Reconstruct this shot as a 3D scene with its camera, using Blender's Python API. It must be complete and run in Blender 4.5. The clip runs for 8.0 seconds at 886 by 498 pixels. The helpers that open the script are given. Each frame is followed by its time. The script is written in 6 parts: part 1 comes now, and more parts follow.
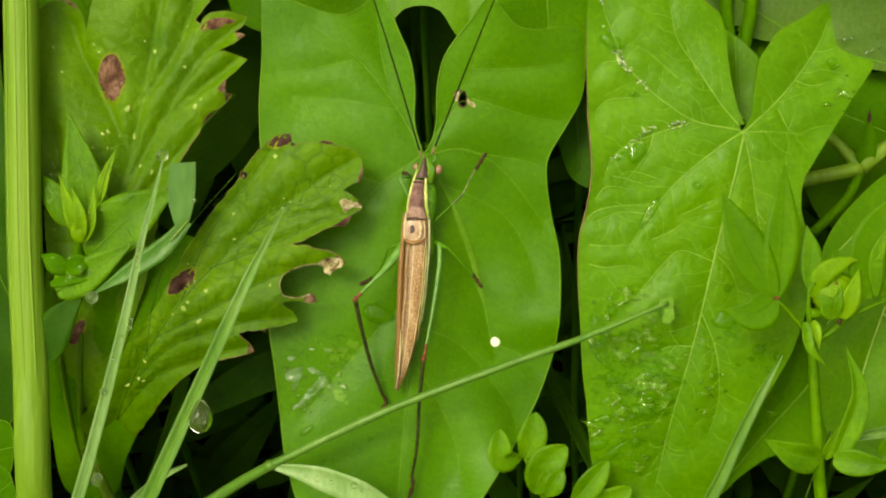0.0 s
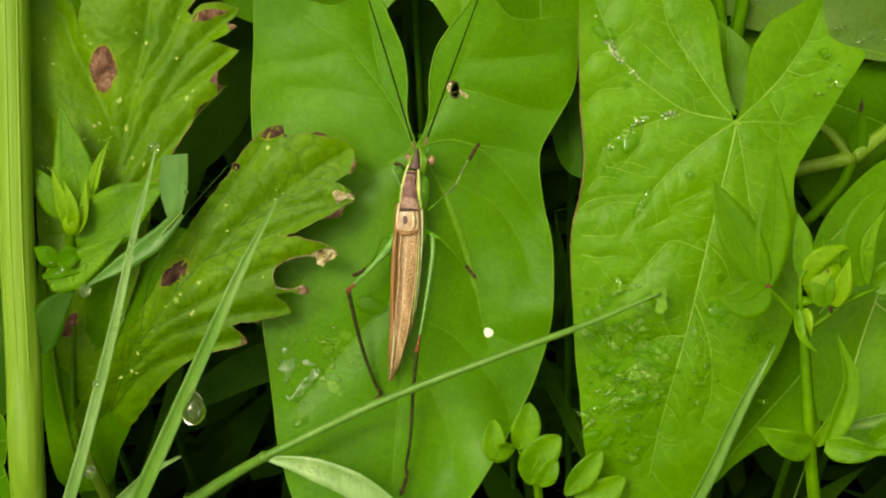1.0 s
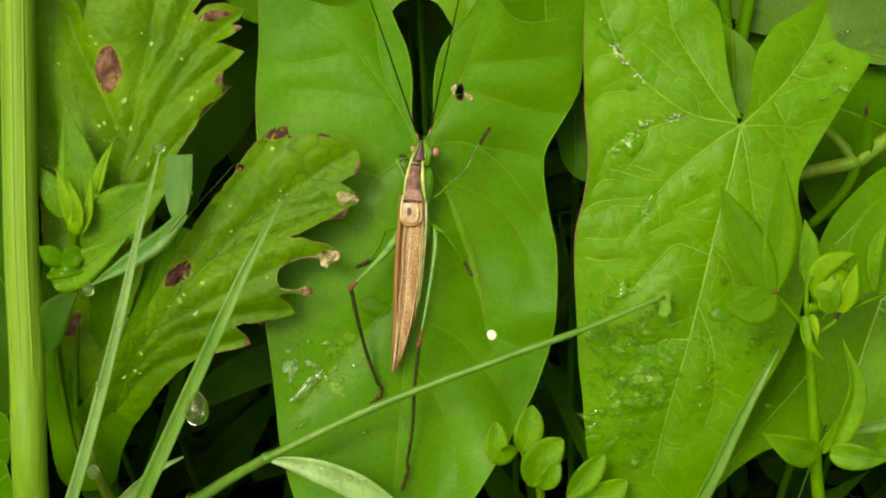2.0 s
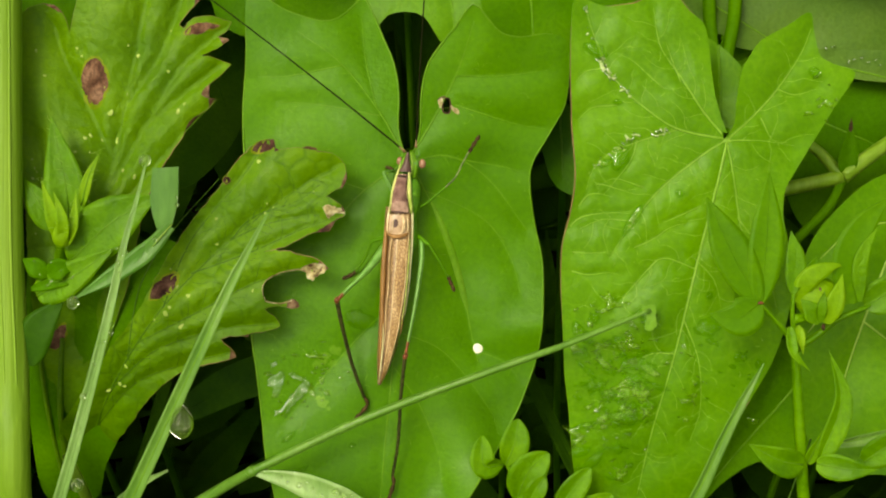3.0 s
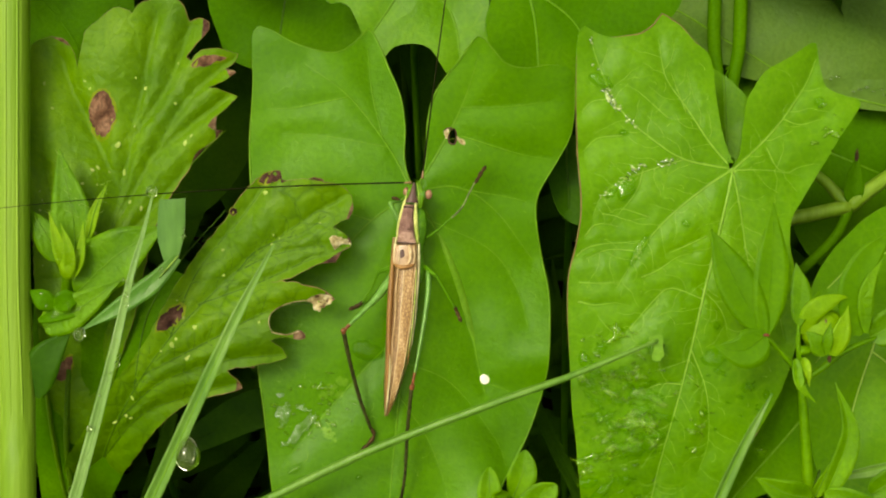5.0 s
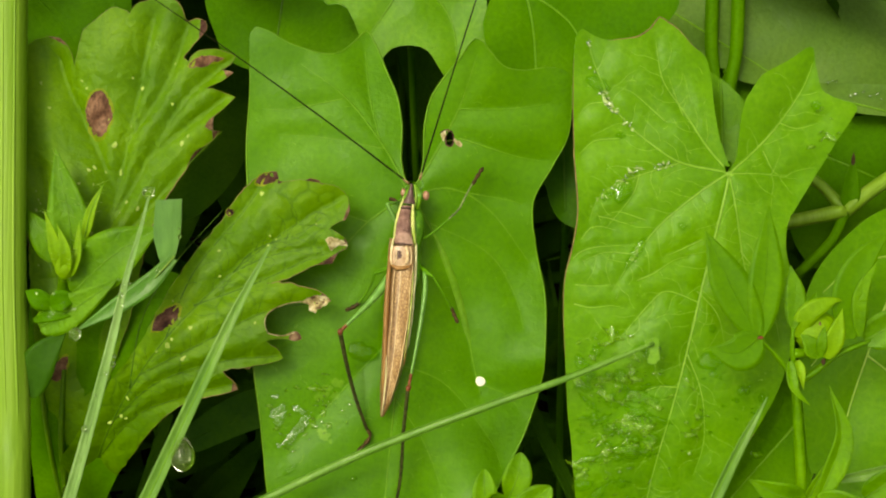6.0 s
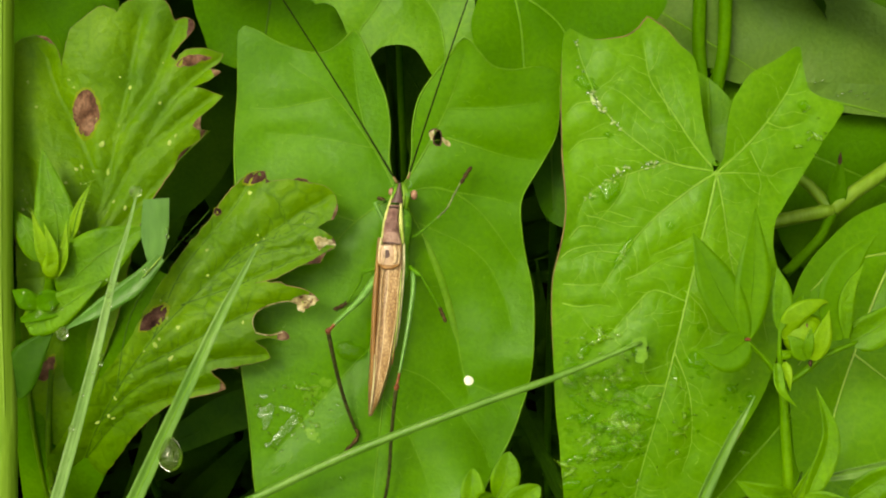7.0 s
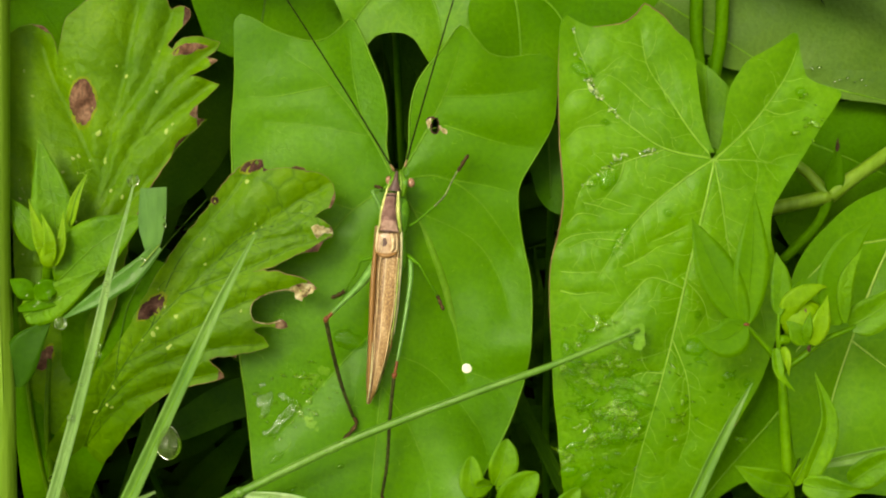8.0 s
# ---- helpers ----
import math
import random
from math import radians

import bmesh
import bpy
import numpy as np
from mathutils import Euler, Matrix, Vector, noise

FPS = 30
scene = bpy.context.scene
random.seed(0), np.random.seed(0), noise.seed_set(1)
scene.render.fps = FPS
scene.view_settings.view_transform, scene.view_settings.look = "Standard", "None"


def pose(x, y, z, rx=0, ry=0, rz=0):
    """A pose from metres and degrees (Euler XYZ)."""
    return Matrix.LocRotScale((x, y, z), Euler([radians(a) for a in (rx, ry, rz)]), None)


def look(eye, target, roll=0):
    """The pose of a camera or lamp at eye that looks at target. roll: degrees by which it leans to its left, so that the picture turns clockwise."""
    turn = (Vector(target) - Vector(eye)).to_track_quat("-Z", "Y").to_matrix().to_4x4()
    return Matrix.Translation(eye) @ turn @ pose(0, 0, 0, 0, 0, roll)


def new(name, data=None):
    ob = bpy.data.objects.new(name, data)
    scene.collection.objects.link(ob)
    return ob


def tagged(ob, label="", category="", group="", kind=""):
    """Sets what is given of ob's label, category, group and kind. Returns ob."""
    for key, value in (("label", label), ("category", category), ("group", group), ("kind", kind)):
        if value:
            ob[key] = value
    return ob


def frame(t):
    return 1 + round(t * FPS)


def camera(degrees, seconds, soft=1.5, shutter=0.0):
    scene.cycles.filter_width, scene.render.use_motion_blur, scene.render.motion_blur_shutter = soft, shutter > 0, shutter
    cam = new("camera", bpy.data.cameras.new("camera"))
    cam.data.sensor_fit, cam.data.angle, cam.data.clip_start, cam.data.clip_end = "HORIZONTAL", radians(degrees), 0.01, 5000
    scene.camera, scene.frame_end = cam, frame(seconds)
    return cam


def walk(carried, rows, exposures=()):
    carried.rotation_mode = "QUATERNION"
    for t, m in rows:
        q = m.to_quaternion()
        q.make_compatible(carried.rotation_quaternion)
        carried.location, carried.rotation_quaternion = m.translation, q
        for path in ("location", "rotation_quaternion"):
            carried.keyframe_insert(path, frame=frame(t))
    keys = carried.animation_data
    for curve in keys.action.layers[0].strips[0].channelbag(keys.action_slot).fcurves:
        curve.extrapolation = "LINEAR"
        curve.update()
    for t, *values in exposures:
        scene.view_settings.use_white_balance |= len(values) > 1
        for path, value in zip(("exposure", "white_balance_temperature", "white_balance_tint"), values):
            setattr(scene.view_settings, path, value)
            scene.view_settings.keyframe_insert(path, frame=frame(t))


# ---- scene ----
# A bank of wet summer herbs, seen close, with a bush-cricket on a bindweed leaf.
# BANK is the space of the leaves: x along the bank, y up its slope, z out of it towards the viewer; its lengths are millimetres.
from mathutils.geometry import delaunay_2d_cdt

MM = 0.001
BANK = pose(0, 0, 0.09, 45, 0, 0)
EYE_MM = 107.7

# ---- camera ----
cam = camera(40.0, 8.0, soft=2.0)
# seconds, and the turn of the held camera about its own right, up and back axes, in degrees
TURNS = [
    (0.0, -0.671, 0.943, -0.162), (0.5, -0.873, 0.742, -0.252), (1.0, -1.097, 0.610, -0.368),
    (1.2, -1.077, 0.655, -0.360), (2.3, -0.900, 0.815, 0.030),
    (2.5, -0.742, 0.642, 0.086), (3.0, -0.370, 0.153, 0.137), (3.5, 0.0, 0.0, 0.0),
    (4.0, 0.435, 0.237, -0.026), (4.5, 0.704, 0.438, -0.054), (4.7, 0.880, 0.435, -0.070), (5.8, 1.190, 0.447, 0.240), (6.0, 1.161, 0.277, 0.282),
    (6.5, 1.197, -0.066, 0.250), (7.0, 1.128, -0.278, 0.240), (7.5, 0.943, -0.450, 0.123), (8.0, 0.564, -0.386, 0.037),
]
walk(cam, [(t, BANK @ pose(0, 0, EYE_MM * MM) @ pose(0, 0, 0, a, b, c)) for t, a, b, c in TURNS], exposures=[(0.0, -0.06, 8000, 6), (2.5, -0.05, 8000, 6), (4.5, -0.01, 8000, 6), (6.5, 0.03, 8000, 6), (8.0, 0.04, 8000, 6)])

# ---- light: a bright overcast sky ----
SUN_HEIGHT, SUN_TURN = 58.0, 222.0
world = bpy.data.worlds.new("overcast_sky")
scene.world = world
world.use_nodes = True
sky = world.node_tree.nodes.new("ShaderNodeTexSky")
sky.sky_type, sky.sun_disc = "NISHITA", False
sky.sun_elevation, sky.sun_rotation = radians(SUN_HEIGHT), radians(SUN_TURN)
sky.air_density, sky.dust_density, sky.ozone_density = 1.0, 6.0, 1.0
cloud = world.node_tree.nodes.new("ShaderNodeHueSaturation")  # thin cloud greys the blue
cloud.inputs["Saturation"].default_value = 0.1
world.node_tree.links.new(sky.outputs["Color"], cloud.inputs["Color"])
world.node_tree.links.new(cloud.outputs["Color"], world.node_tree.nodes["Background"].inputs["Color"])
world.node_tree.nodes["Background"].inputs["Strength"].default_value = 0.22
sun = new("sun", bpy.data.lights.new("sun", "SUN"))
sun.data.energy, sun.data.angle, sun.data.color = 1.6, radians(14), (1.0, 0.96, 0.88)
sun_way = Vector((math.sin(radians(SUN_TURN)) * math.cos(radians(SUN_HEIGHT)), math.cos(radians(SUN_TURN)) * math.cos(radians(SUN_HEIGHT)), math.sin(radians(SUN_HEIGHT))))
sun.matrix_world = look(sun_way, (0, 0, 0))


# ---- materials ----
def graph(name):
    m = bpy.data.materials.new(name)
    m.use_nodes = True
    t = m.node_tree
    return m, t, t.nodes["Principled BSDF"], t.nodes["Material Output"]


def noise_node(t, scale, detail=4.0, rough=0.55, stretch=None):
    n = t.nodes.new("ShaderNodeTexNoise")
    n.inputs["Scale"].default_value, n.inputs["Detail"].default_value, n.inputs["Roughness"].default_value = scale, detail, rough
    c = t.nodes.new("ShaderNodeTexCoord")
    if stretch:
        mp = t.nodes.new("ShaderNodeMapping")
        mp.inputs["Scale"].default_value = stretch
        t.links.new(c.outputs["Object"], mp.inputs["Vector"])
        t.links.new(mp.outputs["Vector"], n.inputs["Vector"])
    else:
        t.links.new(c.outputs["Object"], n.inputs["Vector"])
    return n


def ramp(t, source, stops):
    r = t.nodes.new("ShaderNodeValToRGB")
    while len(r.color_ramp.elements) < len(stops):
        r.color_ramp.elements.new(0.5)
    for e, (p, c) in zip(r.color_ramp.elements, stops):
        e.position, e.color = p, (*c, 1) if len(c) == 3 else c
    t.links.new(source, r.inputs["Fac"])
    return r


def mix(t, kind, fac, a, b):
    n = t.nodes.new("ShaderNodeMix")
    n.data_type, n.blend_type = "RGBA", kind
    if isinstance(fac, float):
        n.inputs[0].default_value = fac
    else:
        t.links.new(fac, n.inputs[0])
    for socket, v in ((n.inputs[6], a), (n.inputs[7], b)):
        if isinstance(v, tuple):
            socket.default_value = (*v, 1)
        else:
            t.links.new(v, socket)
    return n.outputs[2]


def bump(t, shader, sources):
    last = None
    for out, strength, dist in sources:
        b = t.nodes.new("ShaderNodeBump")
        b.inputs["Strength"].default_value, b.inputs["Distance"].default_value = strength, dist
        t.links.new(out, b.inputs["Height"])
        if last:
            t.links.new(last, b.inputs["Normal"])
        last = b.outputs["Normal"]
    t.links.new(last, shader.inputs["Normal"])
    return last


def plant(name, low, mid, high, gloss=0.42, coarse=130.0, through_light=0.28, relief=0.25, stretch=None, sheen=0.2, net=None):
    """Living leaf: mottled green, satin, a little light coming through it."""
    m, t, p, out = graph(name)
    big = noise_node(t, coarse, 3.0, 0.5, stretch)
    fine = noise_node(t, 2200.0, 6.0, 0.65, stretch)
    col = ramp(t, big.outputs["Fac"], [(0.3, low), (0.5, mid), (0.72, high)]).outputs["Color"]
    grain = ramp(t, fine.outputs["Fac"], [(0.3, (0.82, 0.86, 0.75)), (0.7, (1.12, 1.10, 1.18))]).outputs["Color"]
    col = mix(t, "MULTIPLY", 1.0, col, grain)
    one = t.nodes.new("ShaderNodeObjectInfo")
    each = ramp(t, one.outputs["Random"], [(0.0, (0.9, 0.93, 0.85)), (1.0, (1.08, 1.05, 1.1))]).outputs["Color"]
    col = mix(t, "MULTIPLY", 1.0, col, each)
    lines = []
    if net:
        cell, vein_colour, strength, depth = net
        c = t.nodes.new("ShaderNodeTexCoord")
        warp = noise_node(t, 700.0, 2.0)
        add = t.nodes.new("ShaderNodeVectorMath")
        add.operation = "MULTIPLY_ADD"
        add.inputs[1].default_value = (0.0009, 0.0009, 0.0009)
        t.links.new(warp.outputs["Color"], add.inputs[0])
        t.links.new(c.outputs["Object"], add.inputs[2])
        v = t.nodes.new("ShaderNodeTexVoronoi")
        v.feature = "DISTANCE_TO_EDGE"
        v.inputs["Scale"].default_value = 1.0 / cell
        t.links.new(add.outputs[0], v.inputs["Vector"])
        line = ramp(t, v.outputs["Distance"], [(0.0, (strength,) * 3), (0.10, (0, 0, 0))]).outputs["Color"]
        patchy = ramp(t, noise_node(t, 260.0, 2.0).outputs["Fac"], [(0.38, (0.1,) * 3), (0.62, (1,) * 3)]).outputs["Color"]
        col = mix(t, "MIX", mix(t, "MULTIPLY", 1.0, line, patchy), col, vein_colour)
        swell = ramp(t, v.outputs["Distance"], [(0.0, (0, 0, 0)), (0.35, (1, 1, 1))]).outputs["Color"]
        lines = [(swell, 0.6, depth)]
    t.links.new(col, p.inputs["Base Color"])
    r = ramp(t, noise_node(t, 320.0, 3.0).outputs["Fac"], [(0.3, (gloss - 0.1,) * 3), (0.7, (gloss + 0.12,) * 3)])
    t.links.new(r.outputs["Color"], p.inputs["Roughness"])
    p.inputs["Specular IOR Level"].default_value = sheen
    pebble = noise_node(t, 1100.0, 3.0, 0.6, stretch)
    normal = bump(t, p, [(big.outputs["Fac"], relief * 0.5, 0.0007), (pebble.outputs["Fac"], relief, 0.00022), (fine.outputs["Fac"], relief, 0.00014)] + lines)
    glow = t.nodes.new("ShaderNodeBsdfTranslucent")
    warm = mix(t, "MULTIPLY", 1.0, col, (1.3, 1.25, 0.4))
    t.links.new(warm, glow.inputs["Color"])
    t.links.new(normal, glow.inputs["Normal"])
    ms = t.nodes.new("ShaderNodeMixShader")
    ms.inputs[0].default_value = through_light
    t.links.new(p.outputs[0], ms.inputs[1])
    t.links.new(glow.outputs[0], ms.inputs[2])
    t.links.new(ms.outputs[0], out.inputs["Surface"])
    return m


def plain(name, a, b, rough=0.5, scale=900.0, relief=0.3, depth=0.0001, stretch=None, sheen=0.4):
    """A small hard surface with two tones of grain."""
    m, t, p, out = graph(name)
    n = noise_node(t, scale, 5.0, 0.6, stretch)
    n2 = noise_node(t, scale * 0.2, 3.0, 0.5, stretch)
    col = ramp(t, n.outputs["Fac"], [(0.32, a), (0.68, b)]).outputs["Color"]
    tone = ramp(t, n2.outputs["Fac"], [(0.3, (0.82, 0.82, 0.82)), (0.7, (1.14, 1.14, 1.14))]).outputs["Color"]
    t.links.new(mix(t, "MULTIPLY", 1.0, col, tone), p.inputs["Base Color"])
    p.inputs["Roughness"].default_value, p.inputs["Specular IOR Level"].default_value = rough, sheen
    bump(t, p, [(n.outputs["Fac"], relief, depth)])
    return m


def tissue(name, dark, mid, pale):
    """Dead leaf tissue: blotched brown, dry and wrinkled."""
    m, t, p, out = graph(name)
    blotch = noise_node(t, 850.0, 4.0, 0.65)
    wrinkle = noise_node(t, 3200.0, 4.0, 0.7, (1.0, 0.5, 1.0))
    col = ramp(t, blotch.outputs["Fac"], [(0.34, dark), (0.5, mid), (0.68, pale)]).outputs["Color"]
    tone = ramp(t, wrinkle.outputs["Fac"], [(0.32, (0.55, 0.52, 0.5)), (0.66, (1.25, 1.22, 1.2))]).outputs["Color"]
    t.links.new(mix(t, "MULTIPLY", 1.0, col, tone), p.inputs["Base Color"])
    p.inputs["Roughness"].default_value, p.inputs["Specular IOR Level"].default_value = 0.8, 0.1
    bump(t, p, [(blotch.outputs["Fac"], 0.6, 0.0003), (wrinkle.outputs["Fac"], 0.6, 0.0001)])
    return m


def wing_material(name, net_dark, tones, flat=0.9):
    """Tan forewing: long pale veins and a fine net of small cells."""
    m, t, p, out = graph(name)
    c = t.nodes.new("ShaderNodeTexCoord")
    mp = t.nodes.new("ShaderNodeMapping")
    mp.inputs["Rotation"].default_value = (0, 0, radians(6.5))
    mp.inputs["Scale"].default_value = (1.0, 0.45, 1.0)
    t.links.new(c.outputs["Object"], mp.inputs["Vector"])
    v = t.nodes.new("ShaderNodeTexVoronoi")
    v.feature = "DISTANCE_TO_EDGE"
    v.inputs["Scale"].default_value = 6400.0
    t.links.new(mp.outputs["Vector"], v.inputs["Vector"])
    net = ramp(t, v.outputs["Distance"], [(0.0, net_dark), (0.24, (1.0, 1.0, 1.0))]).outputs["Color"]
    streak = noise_node(t, 1100.0, 4.0, 0.6, (1.6, 0.12, 1.0))
    tone = ramp(t, streak.outputs["Fac"], list(zip((0.3, 0.48, 0.68), tones))).outputs["Color"]
    t.links.new(mix(t, "MULTIPLY", flat, tone, net), p.inputs["Base Color"])
    p.inputs["Roughness"].default_value, p.inputs["Specular IOR Level"].default_value = 0.32, 0.75
    bump(t, p, [(v.outputs["Distance"], 0.35, 0.00008), (streak.outputs["Fac"], 0.5, 0.00012)])
    return m


def water_material():
    m, t, p, out = graph("water")
    p.inputs["Base Color"].default_value = (0.93, 0.98, 0.78, 1)
    p.inputs["Transmission Weight"].default_value, p.inputs["IOR"].default_value, p.inputs["Roughness"].default_value = 1.0, 1.33, 0.01
    skin = t.nodes.new("ShaderNodeBsdfDiffuse")  # diffuse leaf green painted in for light refracted through the drop
    skin.inputs["Color"].default_value = (0.30, 0.55, 0.06, 1)
    ms = t.nodes.new("ShaderNodeMixShader")
    ms.inputs[0].default_value = 0.07
    t.links.new(p.outputs[0], ms.inputs[1])
    t.links.new(skin.outputs[0], ms.inputs[2])
    t.links.new(ms.outputs[0], out.inputs["Surface"])
    return m


def bead_material(name="rain_bead", ripple=0.0, mirror=(0.12, 0.032), tint=(0.95, 0.97, 0.82, 1), bend=0.26):
    """Flat water on a leaf: clear, painted refraction green inside, sky mirrored on its skin."""
    m, t, p, out = graph(name)
    clear = t.nodes.new("ShaderNodeBsdfTransparent")
    clear.inputs["Color"].default_value = tint
    skin = t.nodes.new("ShaderNodeBsdfGlossy")
    skin.inputs["Roughness"].default_value = 0.03
    facing = t.nodes.new("ShaderNodeLayerWeight")
    facing.inputs["Blend"].default_value = 0.5
    power = t.nodes.new("ShaderNodeMath")
    power.operation = "POWER"
    power.inputs[1].default_value = 3.0
    t.links.new(facing.outputs["Facing"], power.inputs[0])
    fres = t.nodes.new("ShaderNodeMath")
    fres.operation = "MULTIPLY_ADD"
    fres.inputs[1].default_value, fres.inputs[2].default_value = mirror
    t.links.new(power.outputs[0], fres.inputs[0])
    if ripple:
        n = noise_node(t, 1300.0, 3.0, 0.55)
        b = t.nodes.new("ShaderNodeBump")
        b.inputs["Strength"].default_value, b.inputs["Distance"].default_value = 1.0, ripple
        t.links.new(n.outputs["Fac"], b.inputs["Height"])
        t.links.new(b.outputs["Normal"], skin.inputs["Normal"])
        t.links.new(b.outputs["Normal"], facing.inputs["Normal"])
    ms = t.nodes.new("ShaderNodeMixShader")
    lens = t.nodes.new("ShaderNodeBsdfDiffuse")  # diffuse green painted in for leaf light refracted by the bead
    lens.inputs["Color"].default_value = (0.175, 0.400, 0.012, 1)
    if ripple:
        t.links.new(b.outputs["Normal"], lens.inputs["Normal"])
    body = t.nodes.new("ShaderNodeMixShader")
    body.inputs[0].default_value = bend
    t.links.new(clear.outputs[0], body.inputs[1])
    t.links.new(lens.outputs[0], body.inputs[2])
    t.links.new(fres.outputs[0], ms.inputs[0])
    t.links.new(body.outputs[0], ms.inputs[1])
    t.links.new(skin.outputs[0], ms.inputs[2])
    t.links.new(ms.outputs[0], out.inputs["Surface"])
    return m


BINDWEED = plant("bindweed_leaf_green", (0.056, 0.190, 0.001), (0.072, 0.228, 0.001), (0.092, 0.268, 0.002), gloss=0.40, coarse=90.0, sheen=0.16, net=(0.0014, (0.100, 0.275, 0.004), 0.2, 0.00002))
BINDWEED_FRESH = plant("bindweed_leaf_fresh_green", (0.068, 0.212, 0.001), (0.086, 0.250, 0.002), (0.108, 0.290, 0.003), gloss=0.38, coarse=90.0, sheen=0.17, net=(0.0016, (0.150, 0.340, 0.012), 0.3, 0.000035))
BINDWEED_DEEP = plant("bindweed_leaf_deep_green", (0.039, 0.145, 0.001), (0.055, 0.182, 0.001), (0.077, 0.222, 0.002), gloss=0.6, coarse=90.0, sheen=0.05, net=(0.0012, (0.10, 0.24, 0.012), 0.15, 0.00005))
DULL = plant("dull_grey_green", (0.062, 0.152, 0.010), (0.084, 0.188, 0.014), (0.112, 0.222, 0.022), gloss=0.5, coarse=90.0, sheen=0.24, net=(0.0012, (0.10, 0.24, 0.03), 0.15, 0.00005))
HERB = plant("toothed_leaf_green", (0.060, 0.166, 0.001), (0.088, 0.216, 0.001), (0.122, 0.268, 0.002), gloss=0.45, coarse=170.0, relief=0.35, sheen=0.16, net=(0.0019, (0.034, 0.108, 0.002), 0.5, 0.00012))
HERB_UPPER = plant("toothed_leaf_light_green", (0.068, 0.182, 0.001), (0.098, 0.234, 0.001), (0.134, 0.288, 0.002), gloss=0.45, coarse=170.0, relief=0.4, sheen=0.16, net=(0.0016, (0.056, 0.150, 0.002), 0.25, 0.00009))
YOUNG = plant("young_leaflet_green", (0.076, 0.225, 0.001), (0.110, 0.295, 0.002), (0.150, 0.360, 0.004), gloss=0.46, coarse=320.0, through_light=0.42, net=(0.0008, (0.125, 0.300, 0.008), 0.3, 0.00006))
LIME = plant("lime_bud_green", (0.145, 0.335, 0.003), (0.185, 0.385, 0.005), (0.230, 0.430, 0.010), gloss=0.5, coarse=300.0, through_light=0.42, net=(0.0008, (0.22, 0.42, 0.02), 0.12, 0.00004))
GRASS = plant("grass_blade_green", (0.082, 0.225, 0.018), (0.115, 0.270, 0.028), (0.155, 0.320, 0.048), gloss=0.36, coarse=400.0, stretch=(1.0, 0.25, 1.0), sheen=0.35)
BLUE_GRASS = plant("blue_green_grass", (0.056, 0.190, 0.014), (0.078, 0.228, 0.022), (0.106, 0.270, 0.036), gloss=0.36, coarse=400.0, stretch=(1.0, 0.25, 1.0), sheen=0.22)
TREFOIL = plant("soft_trefoil_green", (0.064, 0.200, 0.001), (0.080, 0.232, 0.001), (0.098, 0.265, 0.002), gloss=0.5, coarse=200.0, through_light=0.35, relief=0.12, sheen=0.12)
# darkened copy of the leaf green, for leaves that stand in shade
SHADED_HERB = plant("shade_painted_green", (0.021, 0.084, 0.001), (0.029, 0.104, 0.001), (0.039, 0.126, 0.002), gloss=0.5, coarse=200.0, relief=0.2, sheen=0.08)
GRASS_PALE = plant("pale_grass_green", (0.170, 0.350, 0.070), (0.230, 0.420, 0.105), (0.310, 0.490, 0.165), gloss=0.3, coarse=400.0, stretch=(1.0, 0.25, 1.0), through_light=0.4, sheen=0.5)
STALK = plant("ribbed_stem_green", (0.140, 0.285, 0.014), (0.170, 0.320, 0.022), (0.210, 0.360, 0.035), gloss=0.42, coarse=900.0, stretch=(1.0, 0.03, 1.0), through_light=0.2)
# leaf green darkened well below life, so deep leaves look shaded
SHADE_LEAF = plant("shade_darkened_green", (0.014, 0.052, 0.001), (0.024, 0.076, 0.002), (0.038, 0.105, 0.003), gloss=0.7, coarse=60.0, sheen=0.03, through_light=0.05)
VEIN = plant("pale_leaf_vein", (0.230, 0.410, 0.040), (0.280, 0.460, 0.060), (0.330, 0.510, 0.090), gloss=0.4, coarse=600.0, sheen=0.4)
VEIN_LIGHT = plant("light_leaf_vein", (0.175, 0.370, 0.026), (0.210, 0.410, 0.038), (0.250, 0.450, 0.055), gloss=0.4, coarse=600.0, sheen=0.3)
VEIN_SOFT = plant("green_leaf_vein", (0.100, 0.270, 0.007), (0.118, 0.295, 0.010), (0.140, 0.320, 0.015), gloss=0.45, coarse=600.0)
VEIN_DARK = plant("sunken_leaf_vein", (0.036, 0.112, 0.001), (0.046, 0.130, 0.002), (0.058, 0.150, 0.003), gloss=0.5, coarse=600.0)
VEIN_DEEP = plant("grooved_leaf_vein", (0.062, 0.168, 0.001), (0.078, 0.190, 0.002), (0.094, 0.215, 0.003), gloss=0.5, coarse=600.0)
WITHERED = tissue("withered_brown_tissue", (0.018, 0.008, 0.005), (0.056, 0.026, 0.017), (0.120, 0.068, 0.046))
BROWN_SPOT = tissue("red_brown_spot", (0.058, 0.027, 0.014), (0.140, 0.074, 0.041), (0.245, 0.150, 0.092))
PALE_TIP = tissue("greyish_dead_tip", (0.030, 0.014, 0.006), (0.090, 0.050, 0.024), (0.210, 0.150, 0.088))
YELLOWED = plant("yellowing_tissue", (0.120, 0.220, 0.004), (0.170, 0.250, 0.008), (0.230, 0.290, 0.016), gloss=0.5, coarse=500.0, sheen=0.12)
DRY_RIM = tissue("dry_pale_rim", (0.075, 0.045, 0.016), (0.300, 0.270, 0.120), (0.600, 0.570, 0.360))
RED_EDGE = plain("reddish_leaf_edge", (0.085, 0.055, 0.010), (0.200, 0.150, 0.035), 0.6, 900.0)
